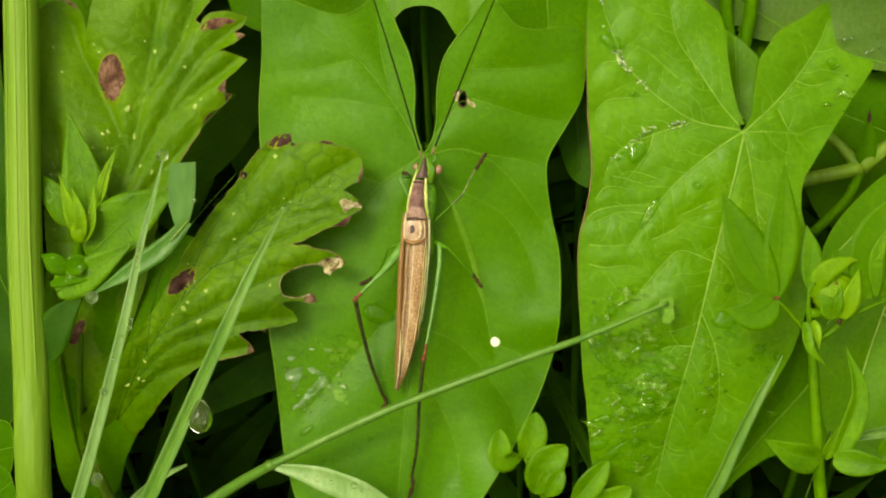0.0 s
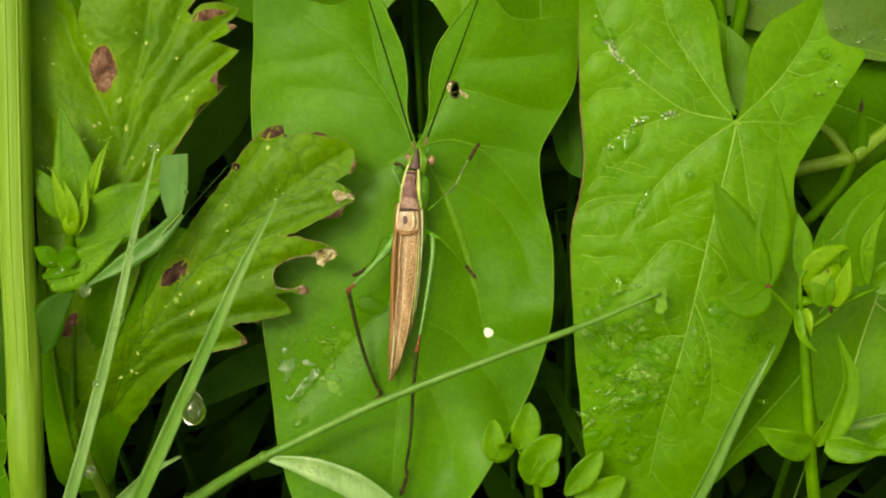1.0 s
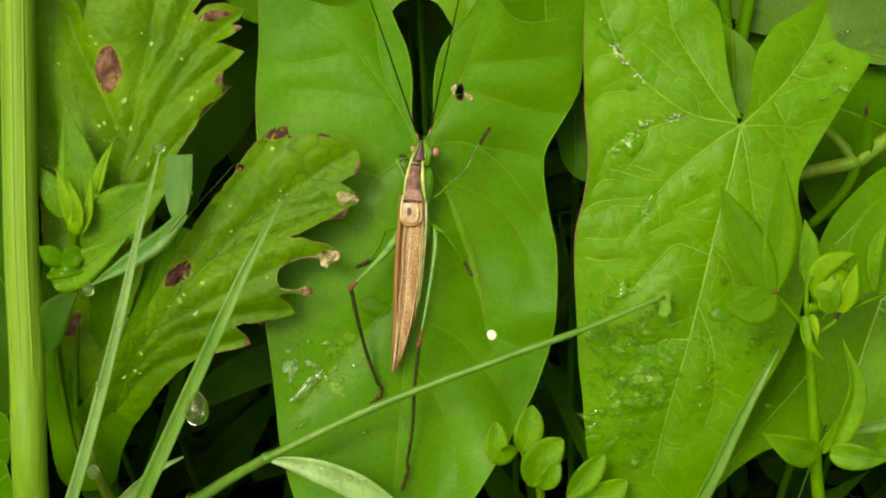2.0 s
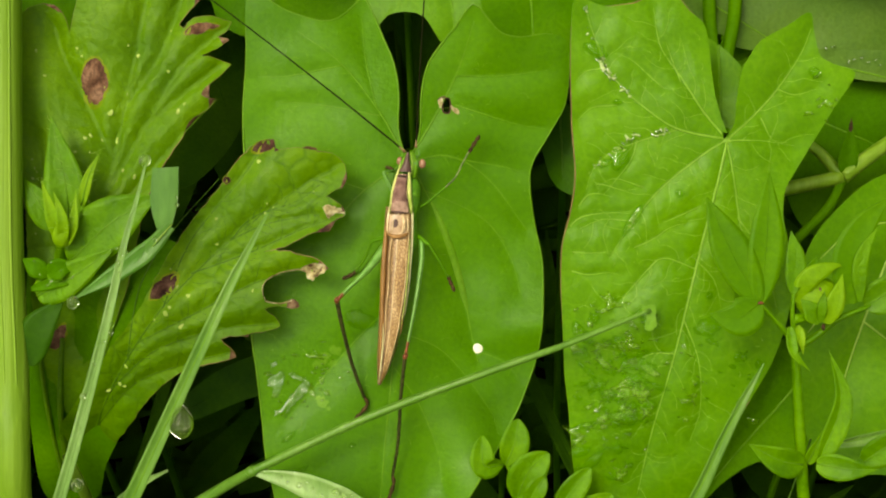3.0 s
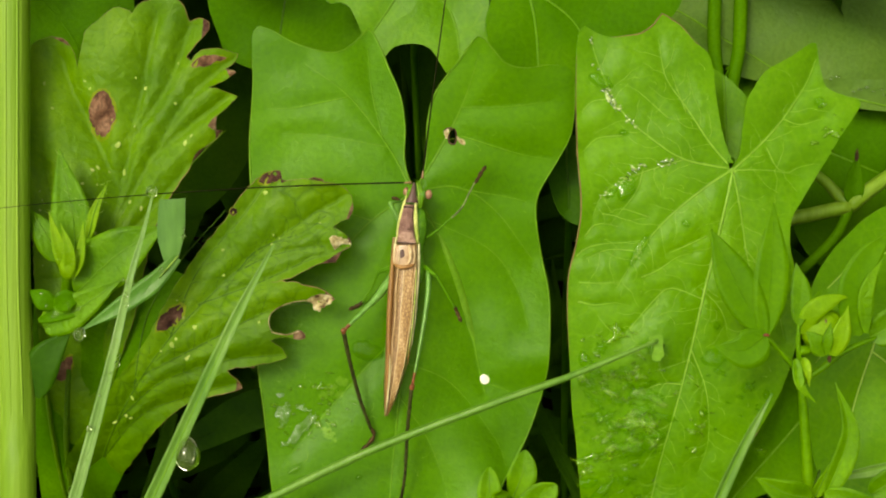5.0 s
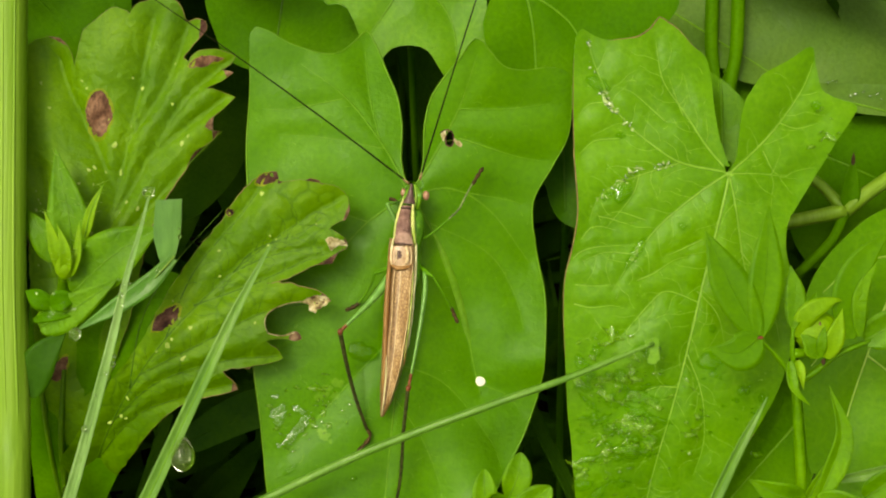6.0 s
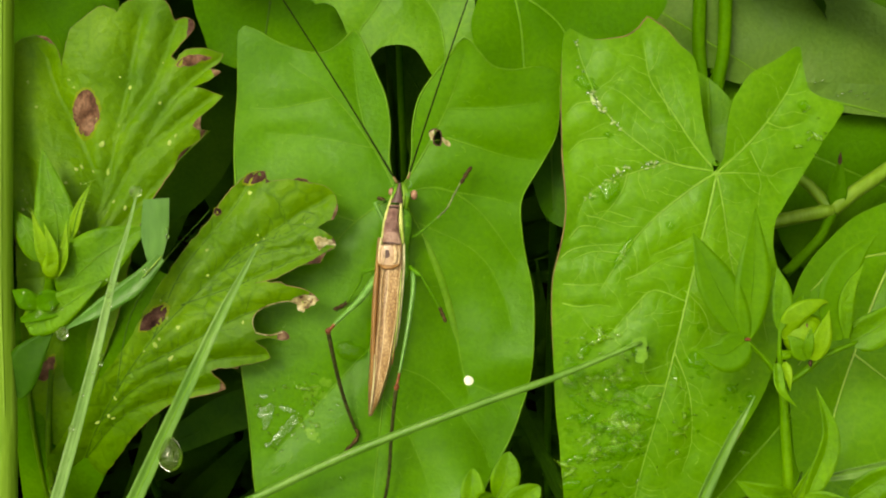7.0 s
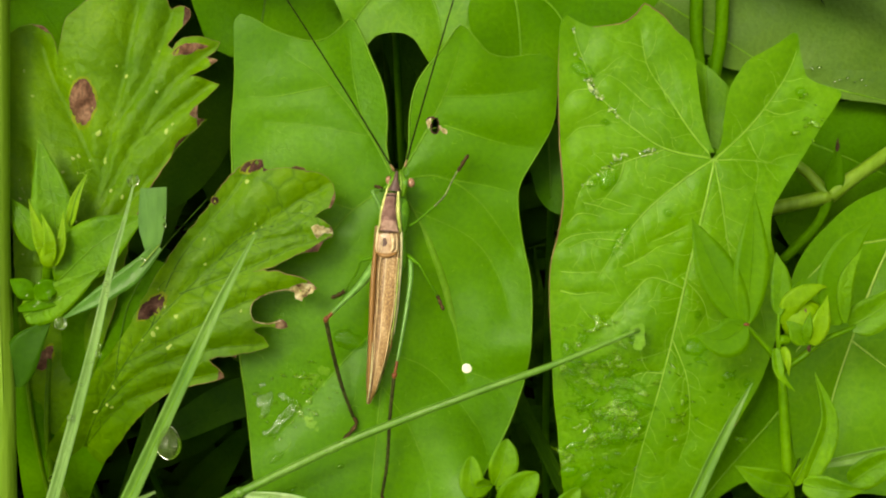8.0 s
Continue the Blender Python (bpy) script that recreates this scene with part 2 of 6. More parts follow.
# soil coloured near black, so gaps between the leaves look deeply shaded
SOIL = plain("shade_black_soil", (0.003, 0.003, 0.002), (0.006, 0.006, 0.003), 1.0, 160.0, 0.8, 0.003, sheen=0.0)
WATER = water_material()
BEAD = bead_material("rain_bead", 0.0, (0.34, 0.018), (0.78, 0.91, 0.54, 1), 0.14)
FILM = bead_material("water_film", 0.0005, (0.5, 0.05), (0.93, 0.97, 0.80, 1), 0.4)
SHEEN_FILM = bead_material("bright_water_film", 0.0004, (0.5, 0.085), (0.97, 0.98, 0.92, 1), 0.1)
DEW = bead_material("dew_glint", 0.0006, (0.4, 0.26), (0.98, 0.98, 0.9, 1), 0.3)
WING = wing_material("tan_forewing", (0.34, 0.24, 0.15), ((0.27, 0.150, 0.046), (0.44, 0.275, 0.100), (0.66, 0.475, 0.235)))
WING_FIELD = wing_material("brown_netted_wing_field", (0.26, 0.18, 0.12), ((0.180, 0.102, 0.036), (0.30, 0.185, 0.075), (0.47, 0.33, 0.165)))
MIRROR = plain("tan_sound_panel", (0.27, 0.165, 0.075), (0.52, 0.37, 0.21), 0.3, 1300.0, 0.5, 0.0002, sheen=0.6)
WING_EDGE = plain("pale_wing_vein", (0.40, 0.28, 0.12), (0.70, 0.55, 0.32), 0.4, 1600.0)
WING_SIDE = plain("russet_wing_side", (0.17, 0.080, 0.018), (0.32, 0.170, 0.045), 0.4, 1500.0, 0.4, stretch=(3.0, 0.2, 1.0))
PURPLE = plain("purple_brown_shield", (0.115, 0.054, 0.038), (0.295, 0.168, 0.130), 0.45, 1500.0, 1.0, 0.0004, sheen=0.3)
PALE_PURPLE = plain("pinkish_shield_rear", (0.200, 0.110, 0.072), (0.420, 0.270, 0.195), 0.4, 1300.0, 1.0, 0.0004)
CROWN = plain("dark_brown_crown", (0.045, 0.024, 0.018), (0.110, 0.062, 0.050), 0.45, 1800.0, sheen=0.3)
YELLOW = plain("yellow_stripe", (0.24, 0.38, 0.03), (0.62, 0.62, 0.22), 0.45, 1300.0, 0.8, 0.0003)
BODY_GREEN = plain("cricket_green", (0.036, 0.150, 0.001), (0.105, 0.290, 0.010), 0.42, 1500.0, 0.8, 0.0004)
FEMUR_GREEN = plain("pale_femur_green", (0.060, 0.190, 0.014), (0.125, 0.290, 0.050), 0.38, 1500.0, 0.4)
LEG_BROWN = plain("dark_leg_brown", (0.006, 0.009, 0.001), (0.052, 0.056, 0.012), 0.6, 2600.0, 0.5, sheen=0.1)
LEG_GREEN = plain("leaf_green_leg", (0.048, 0.165, 0.002), (0.078, 0.225, 0.005), 0.5, 1500.0, 0.4, sheen=0.1)
KNEE_RED = plain("red_brown_knee", (0.070, 0.016, 0.004), (0.230, 0.070, 0.020), 0.4, 2600.0, 0.6, sheen=0.25)
LEG_PALE = plain("pale_speckled_shin", (0.020, 0.032, 0.004), (0.230, 0.300, 0.090), 0.5, 2600.0, 0.4)
CREAM = plain("cream_wing_edge", (0.42, 0.40, 0.16), (0.72, 0.68, 0.40), 0.4, 1400.0)
FOOT_BROWN = plain("brown_foot", (0.014, 0.009, 0.002), (0.075, 0.044, 0.014), 0.55, 2800.0, sheen=0.12)
EYE_PINK = plain("rosy_eye", (0.190, 0.090, 0.045), (0.330, 0.185, 0.105), 0.25, 2500.0, 0.1, sheen=0.5)
FEELER = plain("black_brown_feeler", (0.004, 0.005, 0.001), (0.014, 0.014, 0.003), 0.7, 3000.0, sheen=0.05)
FEELER_BASE = plain("tan_feeler_base", (0.110, 0.055, 0.018), (0.290, 0.190, 0.080), 0.5, 2400.0)
PALE_SPECK = plain("pale_leaf_speck", (0.190, 0.310, 0.025), (0.310, 0.420, 0.080), 0.6, 1500.0)
WHITE = plain("chalk_white", (0.70, 0.68, 0.48), (0.80, 0.78, 0.60), 0.6, 1500.0)
# pale opaque colour painted in for sky glints on wet veins
PAINTED_GLINT = plain("painted_pale_glint", (0.24, 0.40, 0.07), (0.56, 0.66, 0.32), 0.15, 1800.0, 0.6, 0.0002, sheen=0.7)

# ---- shape helpers (all in bank millimetres) ----
ORIGIN = {}


def thing(name, origin, label, category, group="", kind=""):
    ob = new(name)
    ob.empty_display_size = 0.002
    ob.matrix_world = BANK @ pose(*(c * MM for c in origin))
    ORIGIN[ob.name] = Vector(origin)
    return tagged(ob, label, category, group, kind)


def mesh_of(name, verts, faces, material, origin):
    me = bpy.data.meshes.new(name)
    o = np.array(origin)
    me.from_pydata(((np.asarray(verts, float) - o) * MM).tolist(), [], faces)
    me.polygons.foreach_set("use_smooth", [True] * len(me.polygons))
    me.materials.append(material)
    me.update()
    return me


def part(name, shape, material, parent, label="", joint=None):
    """One mesh under a thing or a part; joint: where it turns, for a part that moves."""
    o = ORIGIN[parent.name]
    here = Vector(joint) if joint else o
    ob = new(name, mesh_of(name, *shape, material, here))
    ob.parent = parent
    ob.location = (here - o) * MM
    ORIGIN[ob.name] = here
    return tagged(ob, label)


def lone(name, shape, material, origin, label, category, group="", kind=""):
    """A thing that is a single mesh."""
    ob = new(name, mesh_of(name, *shape, material, origin))
    ob.matrix_world = BANK @ pose(*(c * MM for c in origin))
    ORIGIN[ob.name] = Vector(origin)
    return tagged(ob, label, category, group, kind)


def joined(shapes):
    verts, faces = [], []
    for v, f in shapes:
        k = len(verts)
        verts += [tuple(p) for p in v]
        faces += [tuple(i + k for i in q) for q in f]
    return verts, faces


def curve_through(points, step=0.6):
    """Points along a smooth open curve."""
    p = [np.array(q, float) for q in points]
    if len(p) == 2:
        n = max(2, int(np.linalg.norm(p[1] - p[0]) / step))
        return np.array([p[0] + (p[1] - p[0]) * i / n for i in range(n + 1)])
    out = []
    for i in range(len(p) - 1):
        a, b = p[i], p[i + 1]
        ta = (b - p[i - 1]) / 2 if i else b - a
        tb = (p[i + 2] - a) / 2 if i + 2 < len(p) else b - a
        n = max(2, int(np.linalg.norm(b - a) / step))
        for k in range(n):
            s = k / n
            out.append((2 * s**3 - 3 * s**2 + 1) * a + (s**3 - 2 * s**2 + s) * ta + (3 * s**2 - 2 * s**3) * b + (s**3 - s**2) * tb)
    out.append(p[-1])
    return np.array(out)


def loop_through(ctrl, step=0.6, rough=0.0, seed=1):
    """Points round a smooth closed outline; a third value of 1 marks a sharp corner."""
    p = [np.array(q[:2], float) for q in ctrl]
    sharp = [len(q) > 2 for q in ctrl]
    n, out = len(p), []
    rng = random.Random(seed)
    for i in range(n):
        a, b, z, y = p[i], p[(i + 1) % n], p[i - 1], p[(i + 2) % n]
        ta = b - a if sharp[i] else (b - z) / 2
        tb = b - a if sharp[(i + 1) % n] else (y - a) / 2
        k = max(2, int(np.linalg.norm(b - a) / step))
        for j in range(k):
            s = j / k
            q = (2 * s**3 - 3 * s**2 + 1) * a + (s**3 - 2 * s**2 + s) * ta + (3 * s**2 - 2 * s**3) * b + (s**3 - s**2) * tb
            if rough and j:
                q = q + np.array([rng.uniform(-rough, rough), rng.uniform(-rough, rough)])
            out.append(q)
    return np.array(out)


def inside(pts, loop):
    x, y = pts[:, 0], pts[:, 1]
    hit = np.zeros(len(pts), bool)
    for (x0, y0), (x1, y1) in zip(loop, np.roll(loop, -1, 0)):
        if y0 != y1:
            hit ^= ((y0 > y) != (y1 > y)) & (x < (x1 - x0) * (y - y0) / (y1 - y0) + x0)
    return hit


def pieces(lines):
    """The straight pieces of some polylines: their starts and their ways."""
    a = np.vstack([l[:-1] for l in lines])
    return a, np.vstack([l[1:] for l in lines]) - a


def from_pieces(pts, segments):
    a, ab = segments
    d = np.empty(len(pts))
    long = np.maximum((ab * ab).sum(1), 1e-9)
    for i in range(0, len(pts), 500):
        p = pts[i:i + 500, None] - a[None]
        k = np.clip((p * ab).sum(2) / long, 0, 1)
        p -= k[:, :, None] * ab
        d[i:i + 500] = np.sqrt((p * p).sum(2).min(1))
    return d


def away(pts, line):
    """Distance of points from a polyline."""
    return from_pieces(pts, pieces([np.asarray(line, float)])) if len(pts) else np.zeros(0)


def surface(base, veins=(), quilt=0.3, reach=1.6, wave=0.25, seed=0.0, small=(), small_quilt=0.0):
    """The height of a leaf over (x, y): its own bend, the swelling between its veins, and slow waves."""
    lines = [curve_through([q[:2] for q in v], 0.8) for v in veins]
    small_lines = [np.array(v, float) for v in small]
    large_pieces = pieces(lines) if lines else None
    small_pieces = pieces(small_lines) if small_lines else None

    def height(x, y):
        x, y = np.atleast_1d(np.asarray(x, float)), np.atleast_1d(np.asarray(y, float))
        h = base(x, y) + wave * (np.sin(0.42 * x + 0.31 * y + seed) + 0.7 * np.sin(0.77 * y - 0.55 * x + 2.1 * seed))
        if lines and quilt:
            pts = np.stack([x, y], 1)
            d = from_pieces(pts, large_pieces)
            h = h + quilt * (1 - np.exp(-np.sqrt(d * d + 0.02) / reach))
            if small_lines:
                e = np.minimum(d, from_pieces(pts, small_pieces))
                h = h + small_quilt * (1 - np.exp(-np.sqrt(e * e + 0.006) / 0.55))
        return h

    return height


def sheet(ctrl, height, step=0.8, thick=0.14, rough=0.0, holes=(), seed=1, lines=()):
    """A thin leaf blade with the given outline, laid on height(x, y)."""
    loop = loop_through(ctrl, step * 0.75, rough, seed)
    rings = [loop] + [loop_through(h, 0.25, 0.04, seed + 3) for h in holes]
    lo, hi = loop.min(0), loop.max(0)
    rng = np.random.RandomState(seed)
    gx, gy = np.meshgrid(np.arange(lo[0], hi[0], step), np.arange(lo[1], hi[1], step * 0.87))
    gx = gx + (np.arange(gx.shape[0]) % 2)[:, None] * step / 2
    pts = np.stack([gx.ravel(), gy.ravel()], 1) + rng.uniform(-0.12, 0.12, (gx.size, 2)) * step
    pts = pts[inside(pts, loop)]
    for r in rings:
        pts = pts[away(pts, np.vstack([r, r[:1]])) > step * 0.42]
        if r is not loop:
            pts = pts[~inside(pts, r)]
    fold_pts = np.zeros((0, 2))
    for line in lines:
        c = curve_through([q[:2] for q in line], 0.4)
        d = np.gradient(c, axis=0)
        n = np.stack([-d[:, 1], d[:, 0]], 1) / np.maximum(np.linalg.norm(d, axis=1), 1e-9)[:, None]
        for off in (0.0, 0.28, -0.28):
            new_pts = c + n * off
            if len(fold_pts):
                near = np.linalg.norm(new_pts[:, None] - fold_pts[None], axis=2).min(1)
                new_pts = new_pts[near > 0.16]
            fold_pts = np.vstack([fold_pts, new_pts])
    if len(fold_pts):
        fold_pts = fold_pts[inside(fold_pts, loop)]
        for r in rings:
            fold_pts = fold_pts[away(fold_pts, np.vstack([r, r[:1]])) > 0.2]
            if r is not loop:
                fold_pts = fold_pts[~inside(fold_pts, r)]
        keep = np.ones(len(pts), bool)
        for i in range(0, len(pts), 400):
            keep[i:i + 400] = np.linalg.norm(pts[i:i + 400, None] - fold_pts[None], axis=2).min(1) > step * 0.45
        pts = np.vstack([pts[keep], fold_pts])
    edges, all_pts, k = [], [], 0
    for r in rings:
        edges += [(k + i, k + (i + 1) % len(r)) for i in range(len(r))]
        all_pts.append(r)
        k += len(r)
    all_pts.append(pts)
    flat = [Vector(q) for q in np.vstack(all_pts)]
    v2, _, tris, *_ = delaunay_2d_cdt(flat, edges, [], 1, 1e-6)
    xy = np.array([(q.x, q.y) for q in v2])
    tris = [tuple(f) for f in tris]
    if len(rings) > 1:
        mid = np.array([xy[list(f)].mean(0) for f in tris])
        bad = np.zeros(len(tris), bool)
        for r in rings[1:]:
            bad |= inside(mid, r)
        tris = [f for f, b in zip(tris, bad) if not b]
    z = height(xy[:, 0], xy[:, 1])
    n = len(xy)
    top = np.column_stack([xy, z])
    low = np.column_stack([xy, z - thick])
    count = {}
    for f in tris:
        for a, b in zip(f, f[1:] + f[:1]):
            count[(min(a, b), max(a, b))] = count.get((min(a, b), max(a, b)), 0) + 1
    verts = np.vstack([top, low]).tolist()
    faces = list(tris) + [tuple(n + i for i in reversed(f)) for f in tris]
    for f in tris:
        for a, b in zip(f, f[1:] + f[:1]):
            if count[(min(a, b), max(a, b))] == 1:
                m = len(verts)
                verts += [verts[a], verts[b], verts[n + b], verts[n + a]]
                faces.append((m + 3, m + 2, m + 1, m))
    return verts, faces


def tube(points, radii, sides=8, flat=1.0, ribs=0.0, step=0.6, smooth=True):
    """A round stem along a curve, its radius going from value to value; flat: height over breadth; ribs: how deep it is grooved."""
    c = curve_through(points, step) if smooth else np.array(points, float)
    r = np.interp(np.linspace(0, 1, len(c)), np.linspace(0, 1, len(radii)), radii)
    verts, faces = [], []
    for i, p in enumerate(c):
        d = c[min(i + 1, len(c) - 1)] - c[max(i - 1, 0)]
        d = d / max(np.linalg.norm(d), 1e-9)
        side = np.cross(d, (0, 0, 1.0))
        side = side / np.linalg.norm(side) if np.linalg.norm(side) > 1e-6 else np.array((1.0, 0, 0))
        up = np.cross(side, d)
        for k in range(sides):
            a = 2 * math.pi * k / sides
            g = 1 - ribs * (k % 2)
            verts.append(tuple(p + r[i] * g * (math.cos(a) * side + flat * math.sin(a) * up)))
    for i in range(len(c) - 1):
        for k in range(sides):
            a, b = i * sides + k, i * sides + (k + 1) % sides
            faces.append((a, b, b + sides, a + sides))
    faces.append(tuple(reversed(range(sides))))
    faces.append(tuple(range((len(c) - 1) * sides, len(c) * sides)))
    return verts, faces


def blade(points, widths, fold=0.25, twist=0.0, thick=0.08, step=0.8):
    """A grass blade: a long ribbon folded along its keel, tapering to a tip."""
    c = curve_through(points, step)
    w = np.interp(np.linspace(0, 1, len(c)), np.linspace(0, 1, len(widths)), widths)
    verts, faces = [], []
    for i, p in enumerate(c):
        d = c[min(i + 1, len(c) - 1)] - c[max(i - 1, 0)]
        d = d / np.linalg.norm(d)
        side = np.cross(d, (0, 0, 1.0))
        side = side / np.linalg.norm(side)
        up = np.cross(side, d)
        a = twist * i / len(c)
        side, up = math.cos(a) * side + math.sin(a) * up, math.cos(a) * up - math.sin(a) * side
        for s in (-1, -0.55, 0, 0.55, 1):
            verts.append(tuple(p + side * s * w[i] / 2 + up * fold * w[i] * abs(s) ** 1.3))
        for s in (1, 0.55, 0, -0.55, -1):
            verts.append(tuple(p + side * s * w[i] / 2 + up * (fold * w[i] * abs(s) ** 1.3 - thick * (1.15 - abs(s)) * min(1.0, w[i]))))
    for i in range(len(c) - 1):
        for k in range(10):
            a, b = i * 10 + k, i * 10 + (k + 1) % 10
            faces.append((a, b, b + 10, a + 10))
    return verts, faces


def ball(centre, size, seed=0, uneven=0.0, rings=8, sides=12, low=-1.0):
    """A rounded body; low above -1 cuts it off flat below."""
    rng = random.Random(seed)
    verts, faces = [], []
    start = math.asin(low) if low > -1 else math.pi / (rings + 1) - math.pi / 2
    lat = [start + (math.pi / 2 - start) * i / rings for i in range(rings)]
    ph = [rng.uniform(0, 6.28) for _ in range(3)]
    for b in lat:
        for k in range(sides):
            a = 2 * math.pi * k / sides
            g = 1 + uneven * (math.sin(2 * a + ph[0]) + 0.6 * math.sin(3 * a + ph[1]) + 0.4 * math.sin(5 * a + ph[2]))
            verts.append((centre[0] + size[0] * g * math.cos(b) * math.cos(a), centre[1] + size[1] * g * math.cos(b) * math.sin(a), centre[2] + size[2] * math.sin(b)))
    verts.append((centre[0], centre[1], centre[2] + size[2]))
    for i in range(rings - 1):
        for k in range(sides):
            a, b = i * sides + k, i * sides + (k + 1) % sides
            faces.append((a, b, b + sides, a + sides))
    top = len(verts) - 1
    for k in range(sides):
        faces.append(((rings - 1) * sides + k, (rings - 1) * sides + (k + 1) % sides, top))
    if low > -1:
        faces.append(tuple(reversed(range(sides))))
    else:
        verts.append((centre[0], centre[1], centre[2] - size[2]))
        faces += [((k + 1) % sides, k, top + 1) for k in range(sides)]
    return verts, faces


def on(height, points, lift=0.02):
    """Points of the plane, densely along a curve, laid on a leaf."""
    c = curve_through([q[:2] for q in points], 0.5)
    return np.column_stack([c, height(c[:, 0], c[:, 1]) + lift])


def vein(height, points, r0, r1, lift=0.0):
    return tube(on(height, points, lift), [r0, (r0 + r1) / 2, r1], 6, 0.7, smooth=False)


def patch(ctrl, height, lift=0.03, step=0.35, rough=0.11, seed=5):
    """A thin piece of other tissue lying on a leaf."""
    return sheet(ctrl, lambda x, y: height(x, y) + lift, step, 0.02, rough, seed=seed)


def plane_of(x0, y0, w0, dx, dy):
    return lambda x, y: w0 + dx * (x - x0) + dy * (y - y0)


def folded(a, b, w0, left, right, along=0.0, dish=0.0):
    """A leaf bent along its midrib from a to b: height w0 on the midrib, rising by left and right away from it."""
    a, b = np.array(a[:2], float), np.array(b[:2], float)
    d = (b - a) / np.linalg.norm(b - a)

    def base(x, y):
        s = (x - a[0]) * d[1] - (y - a[1]) * d[0]
        t = (x - a[0]) * d[0] + (y - a[1]) * d[1]
        soft = np.sqrt(s * s + 0.6) - 0.77
        return w0 + np.where(s < 0, left, right) * soft + along * t - dish * s * s

    return base


def side_veins(veins, outline, gap, reach, angle, seed, skip=0.12):
    """Small veins that leave the larger ones on both sides, bent towards the margin."""
    rng = random.Random(seed)
    loop = loop_through(outline, 0.8)
    made = []
    for v in veins:
        c = curve_through([q[:2] for q in v], 0.2)
        total = 0.2 * len(c)
        n = int(total / gap)
        for i in range(n):
            for s in (-1, 1):
                k = int((skip + (1 - skip) * (i + rng.uniform(0.1, 0.9)) / max(n, 1)) * (len(c) - 2))
                d = c[k + 1] - c[k]
                a = math.atan2(d[1], d[0]) + s * radians(angle + rng.uniform(-12, 12))
                p, l = c[k], reach * rng.uniform(0.5, 1.1)
                line = [tuple(p)]
                for j in range(4):
                    p = p + np.array((math.cos(a), math.sin(a))) * l / 4
                    a += radians(rng.uniform(-34, 32)) * s
                    line.append(tuple(p))
                if inside(np.array(line), loop).all():
                    made.append(line)
    return made


def creased(base, a, b, slope, most_x=1e9):
    """The same leaf with the part to the right of the line from a to b bent by slope."""
    a, b = np.array(a[:2], float), np.array(b[:2], float)
    d = (b - a) / np.linalg.norm(b - a)

    def bent_base(x, y):
        s = (x - a[0]) * d[1] - (y - a[1]) * d[0]
        t = np.clip(((x - a[0]) * d[0] + (y - a[1]) * d[1]) / 4.0, 0, 1)
        return base(x, y) + slope * np.maximum(0, np.sqrt(np.maximum(s, 0) ** 2 + 0.1) - 0.32) * t * t * (3 - 2 * t) * (x < most_x)

    return bent_base


def root(parent, start, r, material, dx=2.0, name="leafstalk"):
    """The stalk that carries a leaf or blade up from the soil, hidden behind what it carries."""
    x, y, z = start
    s = (88 + 0.707 * (y + z)) * 0.707
    return part(name, tube([(x, y, z - 0.3 - r), (x + 0.1 * dx, y - 1.5, z - 3.0), (x + 0.5 * dx, y - 0.5 * s, z - 0.55 * s), (x + dx, y - s, z - s)], [r * 0.8, r, r * 1.1, r * 1.2], 8, step=2.5), material, parent)


def drooping(base, y0, bend):
    """The same leaf with its end below y0 hanging down."""
    return lambda x, y: base(x, y) - bend * np.maximum(0, y0 - y) ** 2


def cupped(base, x0, x1, bend):
    """The same leaf with its side from x0 to x1 and beyond hollowed lengthwise."""
    def hollow(x, y):
        k = np.clip((x - x0) / (x1 - x0), 0, 1)
        return base(x, y) + k * k * (3 - 2 * k) * (bend * y * y - 0.6)

    return hollow


def raised(base, a, b, slope, y_top):
    """The same leaf with what lies below y_top and to the right of the line from a to b tilted up."""
    a, b = np.array(a, float), np.array(b, float)
    d = (b - a) / np.linalg.norm(b - a)

    def tilted(x, y):
        side = (x - a[0]) * d[1] - (y - a[1]) * d[0]
        k = np.clip((y_top - y) / 8.0, 0, 1)
        return base(x, y) + slope * (np.sqrt(np.maximum(side, 0) ** 2 + 0.1) - 0.316) * k * k * (3 - 2 * k)

    return tilted


# ---- the setting ----
ground_bm = bmesh.new()
bmesh.ops.create_grid(ground_bm, x_segments=24, y_segments=24, size=60.0)
for v in ground_bm.verts:
    far = v.co.length
    if far > 3:
        v.co.z += 0.03 * noise.noise(v.co * 0.2) * min(far, 20)
    v.co.z -= 0.002
ground_me = bpy.data.meshes.new("ground")
ground_bm.to_mesh(ground_me)
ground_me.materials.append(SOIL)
tagged(new("ground", ground_me), "soil under the herbs, coloured near black for deep shade", "ground", kind="structure")


def undergrowth(name, count, seed, accept, label, material, size=(14, 34), outward=False):
    """Many small leaves and blades of grass, as one mesh."""
    rng = random.Random(seed)
    verts, faces = [], []
    made = 0
    while made < count:
        x, y, z = rng.uniform(-110, 110), rng.uniform(-85, 90), rng.uniform(-110, 4)
        if not accept(x, y, z):
            continue
        made += 1
        l, w = rng.uniform(*size), rng.uniform(1.4, 6.5)
        a, tip, roll = rng.uniform(0, 6.28), rng.uniform(-0.5, 0.7), rng.uniform(-0.6, 0.6)
        d = Vector((math.cos(a) * math.cos(tip), math.sin(a) * math.cos(tip), math.sin(tip)))
        if outward and d.x * x + d.y * y < 0:
            d.x, d.y = -d.x, -d.y
        s = d.cross(Vector((0, roll, 1))).normalized()
        n = s.cross(d)
        k = len(verts)
        for i in range(6):
            q = i / 5
            g = w * (math.sin(math.pi * (0.06 + 0.94 * q) ** 0.75) + 0.04) / 2
            m = Vector((x, y, z)) + d * l * q - n * l * 0.35 * q * q
